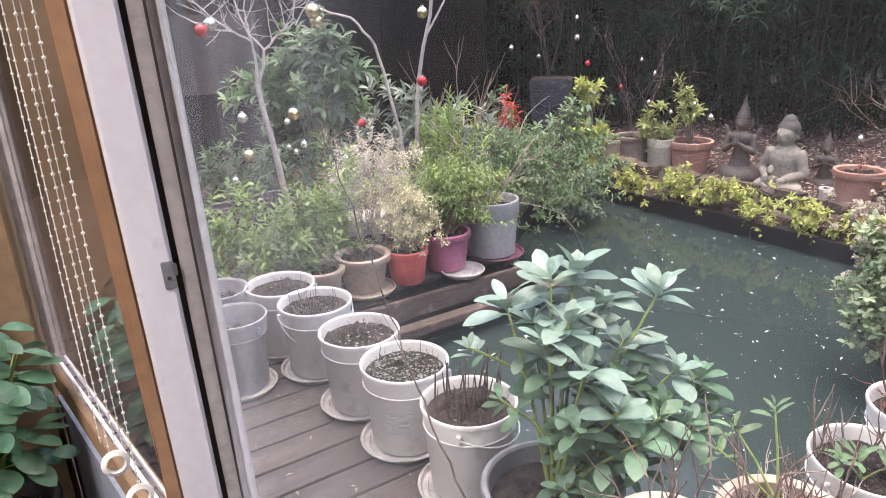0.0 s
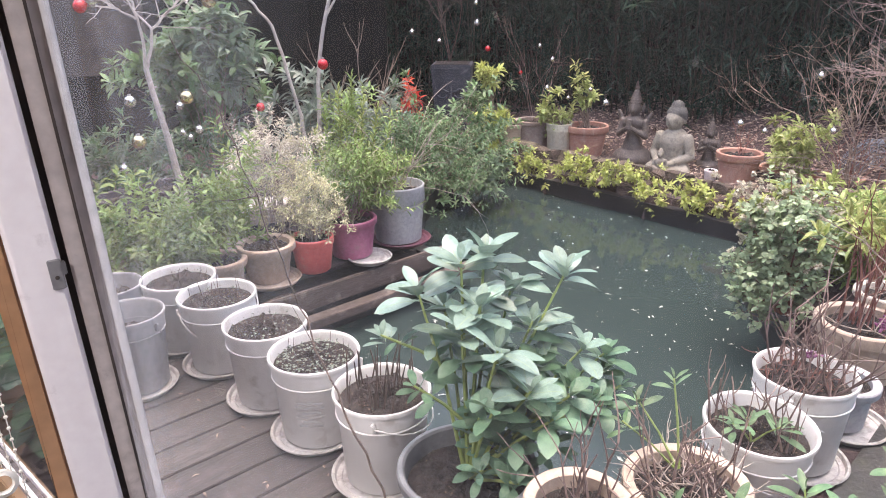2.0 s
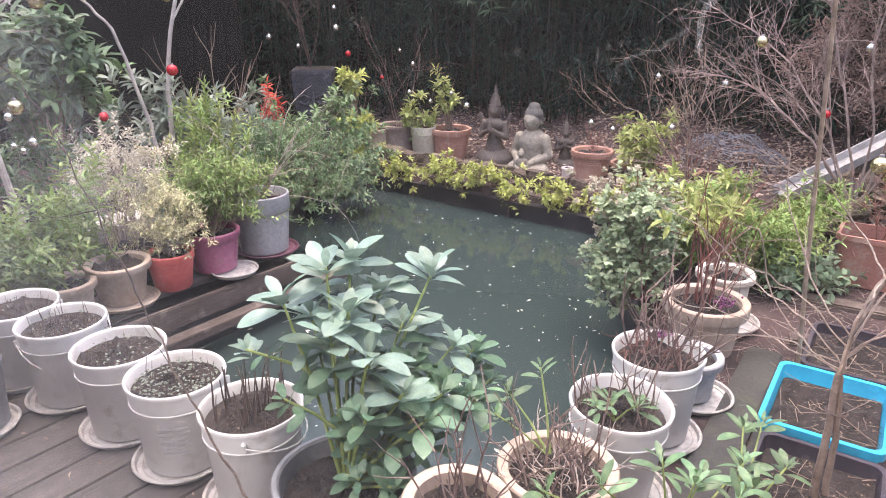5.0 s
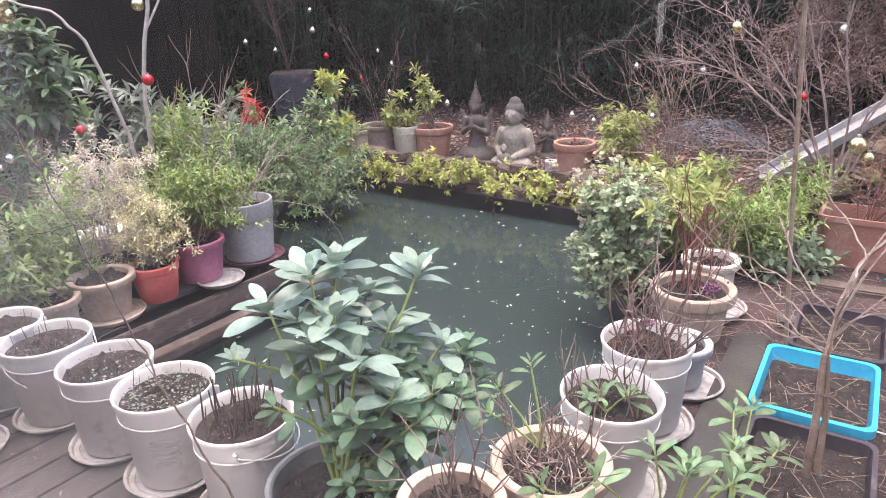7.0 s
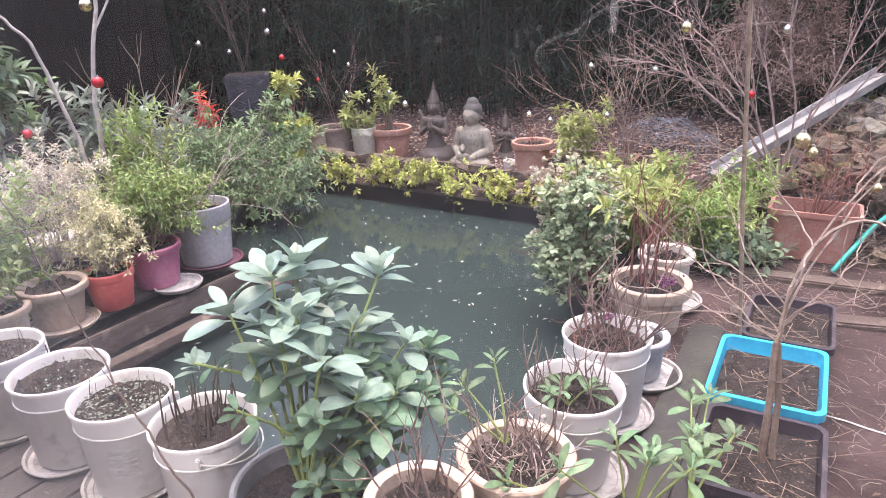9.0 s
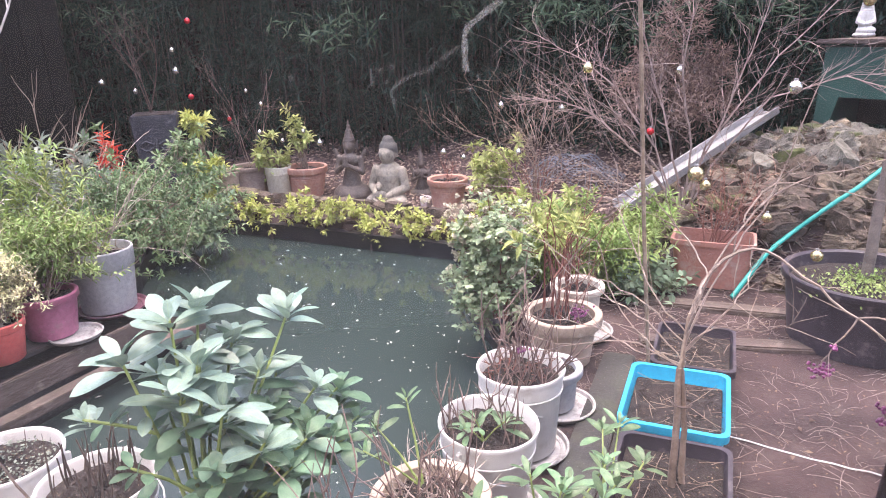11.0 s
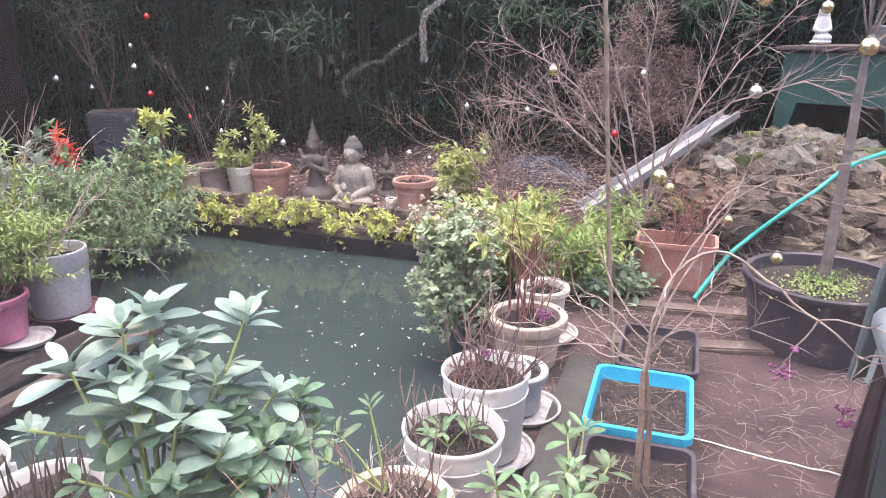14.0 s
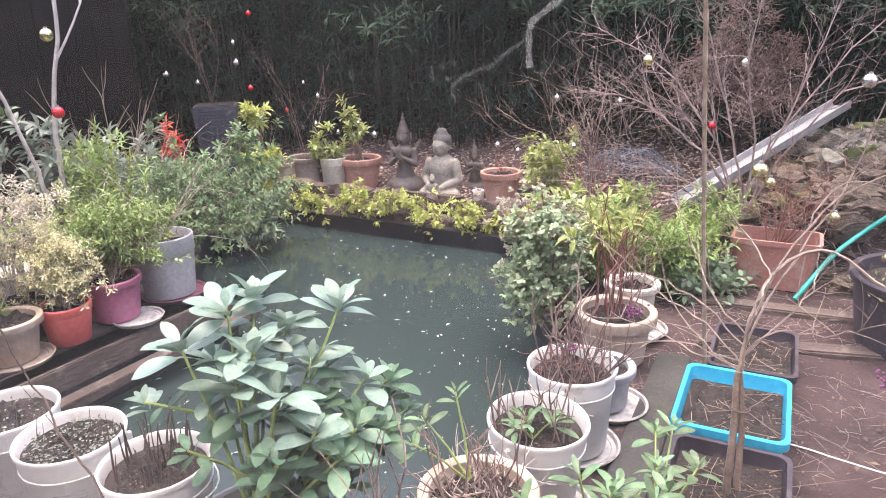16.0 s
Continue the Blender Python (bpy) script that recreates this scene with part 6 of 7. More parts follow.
shrub("cream_shrub", "cream variegated fine leaved shrub in the red pot", (-0.147, 3.60, 0.16), (-0.17, 3.63, 0.40), (0.22, 0.2, 0.23), 520, 7, 0.028, 0.008, CREAM_LEAF, STRAW, 225, small=True)
shrub("cream_shrub", "pale cream flowering shrub behind the pots", (-0.36, 3.95, -0.1), (-0.32, 3.90, 0.58), (0.28, 0.20, 0.20), 300, 7, 0.03, 0.010, SEED_HEAD, STRAW, 226, small=True, leaders=0.25)
shrub("spire_shrub", "upright bright green leafy spires", (0.08, 4.35, -0.1), (0.10, 4.38, 0.55), (0.22, 0.14, 0.34), 90, 9, 0.055, 0.014, FRESH_LEAF, GREEN_STEM, 227, flow=1.6, leaders=0.3)
shrub("leafy_shrub", "glossy green shrub in the tan pot", (-0.60, 3.34, 0.16), (-0.74, 3.32, 0.40), (0.25, 0.24, 0.20), 240, 7, 0.055, 0.018, MID_LEAF, GREEN_STEM, 228, flow=1.0, leaders=0.15)
shrub("leafy_shrub", "dense green shrub beside the window frame", (-1.02, 3.30, -0.02), (-1.0, 3.26, 0.34), (0.28, 0.24, 0.26), 220, 7, 0.055, 0.018, FRESH_LEAF, GREEN_STEM, 229, flow=1.0, leaders=0.15)
shrub("leafy_shrub", "tall bright green shoots behind the shrub", (-0.52, 3.66, -0.1), (-0.52, 3.62, 0.42), (0.14, 0.12, 0.34), 56, 8, 0.065, 0.018, FRESH_LEAF, GREEN_STEM, 230, flow=1.4)
shrub("silver_shrub", "grey green rhododendron behind the potted shrubs", (-0.1, 5.0, -0.1), (-0.05, 5.0, 0.50), (0.52, 0.35, 0.40), 130, 8, 0.11, 0.032, SILVER_LEAF, BARK_BROWN, 231, tuft=0.3)
shrub("silver_shrub", "grey green shrub beside the red leaves", (0.45, 5.6, -0.1), (0.42, 5.5, 0.40), (0.28, 0.28, 0.26), 50, 8, 0.11, 0.032, SILVER_LEAF, BARK_BROWN, 232, tuft=0.3)
shrub("evergreen_shrub", "large dark glossy evergreen against the shed", (-1.05, 5.95, -0.1), (-1.02, 5.95, 0.86), (0.56, 0.35, 0.46), 320, 7, 0.12, 0.045, GREEN_LEAF, BARK_BROWN, 233, droop=0.4, tuft=0.3)
shrub("evergreen_shrub", "bright leaved branches of the glossy evergreen", (-0.95, 5.7, -0.1), (-0.82, 5.70, 0.98), (0.36, 0.18, 0.30), 60, 7, 0.15, 0.056, BLUE_LEAF, BARK_BROWN, 236, droop=0.6, tuft=0.3)
# Added dark foliage that blacks out the bright earth behind the pots.
shrub("evergreen_shrub", "dark leaf mass added over the bright earth behind the pots", (-1.3, 5.4, -0.1), (-1.3, 5.4, 0.16), (0.65, 0.3, 0.30), 220, 7, 0.10, 0.03, DARK_LEAF, BARK_BROWN, 234, tuft=0.3)
bare_shrub("bare_shrub", "bare brown shrub of stubby twigs against the shed", (0.20, 5.8, -0.1), 0.92, 14, 2, 235, BARK_BROWN, lean=0.24, radius=0.009, spread=0.35)
# upright leafy spires behind the purple pot
spire = thing("spire_plant", "tall upright shoots with bright green leaves", "shrub", (0.06, 4.30, -0.1))
rsp = np.random.default_rng(228)
for i, (x, y, h) in enumerate(((0.0, 0.0, 0.98), (0.06, 0.03, 1.06), (0.10, -0.02, 0.92), (-0.06, 0.02, 0.84), (0.16, 0.02, 0.86), (0.03, -0.05, 0.90), (-0.10, -0.02, 0.74), (0.20, -0.04, 0.74))):
    top = np.array([x * 1.5, y * 1.5, h])
    stem = part("shoot", tubes([([(x * 0.4, y * 0.4, 0), (x, y, h * 0.5), tuple(top)], 0.005, 0.002)], 5), GREEN_STEM, spire)
    s = np.linspace(0.40, 1.0, 46)
    P = np.stack([x + (top[0] - x) * (s * 2 - 1), y + (top[1] - y) * (s * 2 - 1), h * s], 1)
    a = np.arange(46) * 2.4
    D = np.stack([np.cos(a), np.sin(a), 0.5 + 1.2 * s ** 4], 1)
    tagged(part("leaves", leaves(P, D, 0.06, 0.015, rsp), FRESH_LEAF if i % 2 else VARIEGATED, stem), kind="stuff")
# pale block and black tray behind the ledge pots
single("concrete_block", box(0.44, 0.24, 0.30, 0, 0, 0.15, bevel=0.012), BLOCK_STONE, "pale concrete block behind the ledge pots", "block", (-0.46, 4.15, -0.06), 12, smooth=False)
trough("seed_tray", "black plastic tray of soil behind the tan pot", (-0.36, 3.80, -0.02), 12, 0.36, 0.24, 0.20, BLACK_PLASTIC, 55)
# trees with baubles on the left
tree = thing("bare_tree", "slim pale barked bare tree hung with baubles", "tree", (-0.88, 4.13, -0.1))
part("trunk", tubes([bent([(0, 0, 0), (-0.01, 0, 0.45), (-0.07, 0.02, 0.84), (-0.125, 0.05, 1.16)], 0.023, 0.015, 5, 0.006)], 9), BARK_PALE, tree)
knots = np.random.default_rng(5)
for k in range(16):
    z = knots.uniform(0.5, 1.12)
    c = Vector((-0.07 - 0.172 * (z - 0.84), 0.03, z)) if z > 0.84 else Vector((-0.01 - 0.154 * (z - 0.45), 0.01, z))
    th = knots.uniform(0, 6.28)
    d = Vector((math.cos(th), math.sin(th), 0.4))
    part("spur", tubes([([c + d * 0.012, c + d * 0.03], 0.004, 0.0022)], 5), BARK_PALE, tree)
TREE_LIMBS = (((-0.125, 0.05, 1.14), (-0.122, 0.06, 1.28), (-0.135, 0.06, 1.42), (-0.19, 0.06, 1.60), (-0.24, 0.02, 1.85)), ((-0.125, 0.05, 1.14), (-0.085, 0.06, 1.26), (-0.065, 0.07, 1.36), (0.0, 0.09, 1.43), (0.11, 0.11, 1.53), (0.17, 0.11, 1.75)),
              ((-0.135, 0.06, 1.42), (-0.22, 0.04, 1.47), (-0.36, 0.0, 1.50), (-0.50, -0.05, 1.58)), ((-0.065, 0.07, 1.36), (-0.15, 0.1, 1.46), (-0.17, 0.14, 1.60), (-0.12, 0.16, 1.9)), ((0.0, 0.09, 1.43), (0.05, 0.05, 1.46), (0.16, 0.0, 1.52), (0.26, -0.02, 1.66)),
              ((-0.22, 0.04, 1.47), (-0.36, 0.06, 1.57), (-0.48, 0.06, 1.70)))
for i, line in enumerate(TREE_LIMBS):
    r0 = 0.0115 if i < 2 else 0.007
    rl = np.random.default_rng(600 + i)
    core = bent(line, r0, 0.003, 620 + i, 0.006)
    lines = [core]
    for k in range(6):
        j = int(rl.integers(len(core[0]) // 3, len(core[0])))
        twig_lines(rl, core[0][j], Vector(rl.normal(0, 0.7, 3)) + Vector((0, 0, 0.5)), rl.uniform(0.12, 0.3), 0.0028, 1, 0.5, 0.08, 2, 0.1, lines)
    part("limb", tubes(lines, 5), BARK_PALE, tree)
tree2 = thing("bare_tree", "two curving bare stems rising behind the pots", "tree", (-0.1, 4.64, -0.1))
part("trunk", tubes([bent([(0, 0, 0), (-0.08, 0, 0.7), (-0.13, 0, 1.0), (-0.22, 0, 1.35), (-0.36, -0.02, 1.52), (-0.6, -0.05, 1.6)], 0.015, 0.006, 6, 0.012)], 7), BARK_PALE, tree2)
part("trunk", tubes([bent([(0.02, 0, 0), (0.03, 0, 0.8), (0.06, 0, 1.15), (0.15, 0, 1.52), (0.2, 0, 2.0)], 0.016, 0.01, 7, 0.012)], 7), BARK_PALE, tree2)
part("limb", tubes(twig_lines(np.random.default_rng(610), (0.12, 0, 1.4), (0.5, 0.2, 1), 0.6, 0.008, 2, 0.5, 0.08, 2), 5), BARK_PALE, tree2)
# right of the pond
shrub("spiraea", "round leaved blue green shrub with dry flower heads", (2.12, 2.68, -0.05), (2.09, 2.74, 0.29), (0.19, 0.20, 0.27), 640, 6, 0.034, 0.026, ROUND_LEAF, BARK_RED, 240, droop=0.4, flow=0.5, leaders=0.25, tuft=0.6)
shrub("dry_flower_plant", "pale dry flower heads on the round leaved shrub", (2.12, 2.68, 0.1), (2.05, 2.80, 0.44), (0.22, 0.22, 0.20), 85, 26, 0.017, 0.012, SEED_HEAD, BARK_RED, 241, small=True, stems=14)
shrub("mexican_orange", "bright green fine leaved bush behind the tan pot", (2.70, 2.75, 0.0), (2.74, 2.74, 0.27), (0.44, 0.40, 0.28), 800, 8, 0.048, 0.013, FRESH_LEAF, GREEN_STEM, 242, flow=1.2, leaders=0.15)
shrub("mexican_orange", "pale yellow tips on the bright green bush", (2.45, 2.75, 0.1), (2.45, 2.76, 0.46), (0.42, 0.34, 0.17), 52, 7, 0.065, 0.024, VARIEGATED, GREEN_STEM, 243, tuft=0.4)
shrub("leafy_shrub", "mixed green low leaves by the terracotta planter", (2.85, 2.36, 0.0), (2.85, 2.39, 0.10), (0.28, 0.24, 0.13), 80, 5, 0.06, 0.034, BLUE_LEAF, BARK_BROWN, 244, droop=0.5)
# terracotta planter with twigs
box_planter = trough("box_planter", "rectangular terracotta planter with bare red twigs", (3.345, 2.300, 0.0), -56, 0.43, 0.27, 0.275, PINK_CLAY, 68)
bare_shrub("bare_shrub", "dense bare reddish twigs in the terracotta planter", (3.34, 2.30, 0.19), 0.46, 16, 2, 245, BARK_RED, lean=0.5, radius=0.004)
# bare maple
maple = thing("bare_maple", "wide bare maple with fine purplish twigs and baubles", "tree", (3.52, 2.66, 0.05))
part("trunk", tubes([bent([(0, 0, 0), (0.01, 0, 0.2), (-0.01, 0.01, 0.42)], 0.016, 0.012, 44, 0.01)], 7), BARK_MAPLE, maple)
for i, d in enumerate(((-0.75, 0.55, 0.55), (-0.45, 0.2, 1), (-0.85, 0.6, 0.3), (-0.6, 0.4, 0.8))):
    part("limb", tubes(twig_lines(np.random.default_rng(700 + i), (-0.01, 0.01, 0.12 + 0.05 * i), d, 0.66, 0.006, 3, 0.40, 0.11, 4, 0.02), 3), BARK_MAPLE, maple)
# long leaders: (sideways, height) across the camera's view, shaped to fit it, with their fine side twigs
LEADERS = (((0.10, 0.70), (0.42, 1.20), (0.75, 1.55), (1.10, 1.68)), ((0.02, 0.70), (-0.06, 1.10), (-0.03, 1.40), (-0.15, 1.70)), ((-0.20, 0.65), (-0.45, 1.00), (-0.70, 1.20), (-0.95, 1.32)),
           ((0.15, 0.60), (0.40, 0.98), (0.75, 1.10), (1.05, 1.02)), ((-0.28, 0.60), (-0.52, 0.82), (-0.72, 0.92), (-0.92, 0.95)), ((-0.10, 0.70), (-0.22, 1.10), (-0.30, 1.40), (-0.33, 1.66)),
           ((0.14, 0.72), (0.28, 1.15), (0.36, 1.45), (0.38, 1.72)))
for i, line in enumerate(LEADERS):
    rl = np.random.default_rng(740 + i)
    away = rl.uniform(-0.3, 0.3)
    lead = bent([(0, 0, 0.10 + 0.04 * i)] + [(0.6 * a + 0.8 * away * h, -0.8 * a + 0.6 * away * h, h) for a, h in line], 0.0085, 0.0022, 750 + i, 0.012)
    lines, n = [lead], len(lead[0])
    for k in range(24):
        j = int(n * (0.28 + 0.70 * k / 24))
        d = np.array(lead[0][min(j + 1, n - 1)]) - np.array(lead[0][j - 1])
        d = d / np.linalg.norm(d) + rl.normal(0, 0.5, 3)
        twig_lines(rl, lead[0][j], d, rl.uniform(0.16, 0.34), 0.0022, 1, 0.45, 0.12, 4, 0.03, lines)
    part("limb", tubes(lines, 4), BARK_MAPLE, maple)
bare_shrub("bare_shrub", "bare straw coloured shrub before the bamboo", (3.70, 4.25, 0.0), 1.0, 9, 3, 246, BARK_BROWN, lean=0.38, radius=0.006)
bare_shrub("bare_shrub", "low bare red twigs beside the bank bush", (3.8, 4.4, 0.0), 0.5, 10, 1, 247, BARK_RED, lean=0.35, radius=0.004)

# ---- rockery, gutter, hose, tank ----
hs = [(3.184, 2.041, 0.02), (3.306, 2.036, 0.118), (3.514, 2.067, 0.199), (3.713, 2.073, 0.265), (3.816, 2.02, 0.35), (3.917, 1.961, 0.437), (4.024, 1.90, 0.52), (4.256, 1.859, 0.63), (4.45, 1.82, 0.68), (4.66, 1.74, 0.71), (4.82, 1.62, 0.64), (4.95, 1.40, 0.54), (5.2, 1.1, 0.50)]
rockery = thing("rockery", "heap of rough weathered stones with moss", "rockery", (0, 0, 0))
R_MESH = [rock_mesh("stone", 0.2, 0.15, 0.14, 800 + i, STONE, 0.75, 3, 0.15) for i in range(9)]
G_MESH = [rock_mesh("stone", 0.19, 0.16, 0.16, 810 + i, GREY_ROCK, 0.6, 3, 0.12, 0.9) for i in range(5)]
M_MESH = [rock_mesh("stone", 0.2, 0.16, 0.10, 820 + i, MOSSY, 0.45, 3, 0.14) for i in range(2)]


def under_hose(x, y, top):
    """True where a stone this high would touch the hose."""
    return any((x - p[0] - k * (q[0] - p[0])) ** 2 + (y - p[1] - k * (q[1] - p[1])) ** 2 < 0.013 and p[2] + k * (q[2] - p[2]) < top for p, q in zip(hs, hs[1:]) for k in (0, 0.5))


rs = np.random.default_rng(22)
# broad front slabs, half sunk in the slope behind the tub and the planter
for i in range(170):
    x, y = rs.uniform(3.5, 4.75), rs.uniform(1.2, 2.75)
    z = ground_z(x, y)
    if z > 0.42 or (x - 3.4) ** 2 + (y - 2.36) ** 2 < 0.14 or (x - 3.22) ** 2 + (y - 1.40) ** 2 < 0.27 or (x - 3.42) * 0.82 + (y - 2.0) * 0.57 < 0 or under_hose(x, y, z + 0.2):
        continue
    ob = new("stone", R_MESH[rs.integers(0, 9)])
    ob.parent = rockery
    ob.matrix_basis = Matrix.Translation((x, y, z + 0.02)) @ Euler(rs.uniform(-0.35, 0.35, 3) * (1, 1, 9)).to_matrix().to_4x4() @ Matrix.Diagonal((*(rs.uniform(0.6, 1.05) * rs.uniform(0.8, 1.25, 3) * (1.1, 1.1, 0.75)), 1))
rs = np.random.default_rng(21)
for i in range(400):
    x, y = rs.uniform(3.65, 5.35), rs.uniform(1.25, 3.25)
    z = ground_z(x, y)
    if z < 0.06 or (x - 3.4) ** 2 + (y - 2.4) ** 2 < 0.16 or under_hose(x, y, z + 0.16):
        continue
    ob = new("stone", (M_MESH if rs.uniform() < 0.5 else R_MESH)[rs.integers(0, 2)] if rs.uniform() < 0.3 else G_MESH[rs.integers(0, 5)] if z > 0.46 and rs.uniform() < 0.7 else R_MESH[rs.integers(0, 9)])
    ob.parent = rockery
    ob.matrix_basis = Matrix.Translation((x, y, z + 0.03)) @ Euler(rs.uniform(-0.6, 0.6, 3) * (1, 1, 8)).to_matrix().to_4x4() @ Matrix.Diagonal((*(rs.uniform(0.28, 0.85) * rs.uniform(0.7, 1.3, 3)), 1))
for k, (x, y, r) in enumerate(((4.86, 2.60, 0.17), (4.78, 2.74, 0.12), (4.96, 2.04, 0.17), (4.88, 1.95, 0.13), (4.60, 2.28, 0.11))):
    z = ground_z(x, y)
    ob = new("moss_cushion", rock_mesh("moss_cushion", r, r * 0.7, 0.10, 840 + k, MOSSY, 0.6, 4, 0.3, soft=True))
    ob.matrix_world = pose(x, y, z + 0.06, 0, 0, 40.0 * k)
    tagged(ob, "green moss cushion growing on the rockery", "moss", "moss cushions")
P = np.stack([rs.uniform(3.5, 5.3, 7500), rs.uniform(1.1, 3.3, 7500), np.zeros(7500)], 1)
P[:, 2] = [ground_z(x, y) + rs.uniform(0.01, 0.10) for x, y in P[:, :2]]
single("dry_grass", leaves(P, rs.normal(0, 1, (7500, 3)) * (1, 1, 0.5), 0.11, 0.0045, rs, True), STRAW, "dry straw and pine needles over the rocks", "dry grass", kind="stuff")
gut = thing("gutter_channel", "sloping galvanised metal channel on the rocks", "channel", (0, 0, 0))
a, b = Vector((3.241, 2.905, 0.33)), Vector((4.737, 2.909, 0.81))
d = (b - a).normalized()
s = d.cross(Vector((0, 0, 1))).normalized()
u = s.cross(d)
vs, fs = [], []
prof = ((-0.07, 0.05), (-0.06, 0.05), (-0.06, 0.006), (0.06, 0.006), (0.06, 0.05), (0.07, 0.05), (0.07, 0.0), (-0.07, 0.0))
for p in (a, b):
    vs += [tuple(p + s * q + u * h) for q, h in prof]
fs = [(i, (i + 1) % 8, 8 + (i + 1) % 8, 8 + i) for i in range(8)]
part("channel", (vs, fs), STEEL, gut, "", False)
cu = bpy.data.curves.new("hose", 'CURVE')
cu.dimensions, cu.bevel_depth, cu.bevel_resolution, cu.resolution_u = '3D', 0.013, 3, 8
spn = cu.splines.new('BEZIER')
spn.bezier_points.add(len(hs) - 1)
for q, p in zip(spn.bezier_points, hs):
    q.co, q.handle_left_type, q.handle_right_type = p, 'AUTO', 'AUTO'
cu.materials.append(HOSE)
hose = new("garden_hose", cu)
tagged(hose, "turquoise garden hose trailing over the rocks", "hose")
tank = thing("green_tank", "green painted stand with a dark board on top", "tank stand", (5.385, 2.335, 0.67), turn=-86)
bm = bmesh.new()
out = [(-0.465, -0.18), (-0.40, -0.18), (-0.30, 0.24), (0.27, 0.24), (0.37, -0.18), (0.405, -0.18), (0.43, 0.58), (-0.43, 0.58)]
for y in (-0.30, -0.26):
    f = bm.faces.new([bm.verts.new((x, y, z)) for x, z in out])
vv = list(bm.verts)
for i in range(8):
    bm.faces.new((vv[i], vv[(i + 1) % 8], vv[8 + (i + 1) % 8], vv[8 + i]))
bmesh.ops.recalc_face_normals(bm, faces=bm.faces[:])
part("front_panel", bm, TANK, tank, "green painted panel cut away between legs", False)
for sx in (-1, 1):
    part("side_panel", box(0.04, 0.54, 0.76, sx * 0.41, 0.02, 0.20, bevel=0.006), TANK, tank, "", False)
part("back_panel", box(0.84, 0.03, 0.60, 0, 0.28, 0.30), SEAL, tank, "", False)
part("top_board", box(1.30, 0.72, 0.03, 0.17, 0, 0.62, bevel=0.006), SLEEPER, tank, "dark weathered board", False)
TX = Matrix.Translation((5.385, 2.335, 0.67)) @ Matrix.Rotation(radians(-86), 4, 'Z')
for (x, y, sz, lab) in ((-0.33, 0.02, 0.29, "white plaster seated figure on the tank board"), (0.36, -0.12, 0.38, "larger white plaster seated figure on the board")):
    p = TX @ Vector((x, y, 0.635))
    bm = bmesh.new()
    blob(bm, (0, 0, 0.07), (0.26, 0.20, 0.08))
    blob(bm, (0.03, -0.02, 0.17), (0.22, 0.17, 0.12))
    limb(bm, (0, 0.02, 0.2), (0, 0.02, 0.58), 0.16, 0.12)
    for s in (-1, 1):
        limb(bm, (s * 0.12, 0.02, 0.58), (s * 0.17, -0.04, 0.38), 0.06, 0.055)
        limb(bm, (s * 0.17, -0.04, 0.38), (s * 0.04, -0.13, 0.32), 0.055, 0.04)
        limb(bm, (s * 0.08, 0.05, 0.82), (s * 0.12, 0.05, 0.55), 0.045, 0.05)
    limb(bm, (0, 0.02, 0.6), (0, 0.01, 0.72), 0.06, 0.06)
    blob(bm, (0, 0, 0.80), (0.085, 0.09, 0.11))
    blob(bm, (0, 0.03, 0.86), (0.105, 0.10, 0.12))
    bm.transform(Matrix.Scale(sz, 4))
    fig = single("figurine", bm, WHITE_STONE, lab, "figurine", tuple(p), -60)
    md = fig.modifiers.new("fuse", 'REMESH')
    md.mode, md.voxel_size, md.use_smooth_shade = 'VOXEL', sz * 0.014, True
flower_pot("small_pot", "small dark grey pot standing on the tank board", tuple(TX @ Vector((0.09, -0.05, 0.635))), 0.075, 0.062, 0.13, DARK_GREY_PLASTIC, 69, rim=0.006, lip=0.02, litter=0)
p = TX @ Vector((0.36, -0.32, 0.66))
single("clay_brick", box(0.2, 0.1, 0.05, bevel=0.006), TERRACOTTA, "red clay brick lying on the tank board", "brick", tuple(p), -65, smooth=False)

# ---- baubles ----
def bauble(at, r, material, label):
    ob = thing("bauble", label, "bauble", at, "hanging baubles")
    bm = bmesh.new()
    bmesh.ops.create_uvsphere(bm, u_segments=20, v_segments=14, radius=r)
    ball = part("ball", bm, material, ob)
    part("cap", lathe([(0.001, r + 0.008), (r * 0.28, r + 0.007), (r * 0.3, r * 0.93), (0.001, r * 0.93)], 12), STEEL, ball)
    part("thread", tubes([([(0, 0, r + 0.006), (0.002, 0, r + 0.05)], 0.0008, 0.0008)], 3), BARK_DARK, ob)


G, S_, R_ = (GOLD, "matt gold glass bauble hanging on a twig"), (SILVER, "silver glass bauble hanging on a twig"), (RED_GLASS, "red glass bauble hanging on a twig")
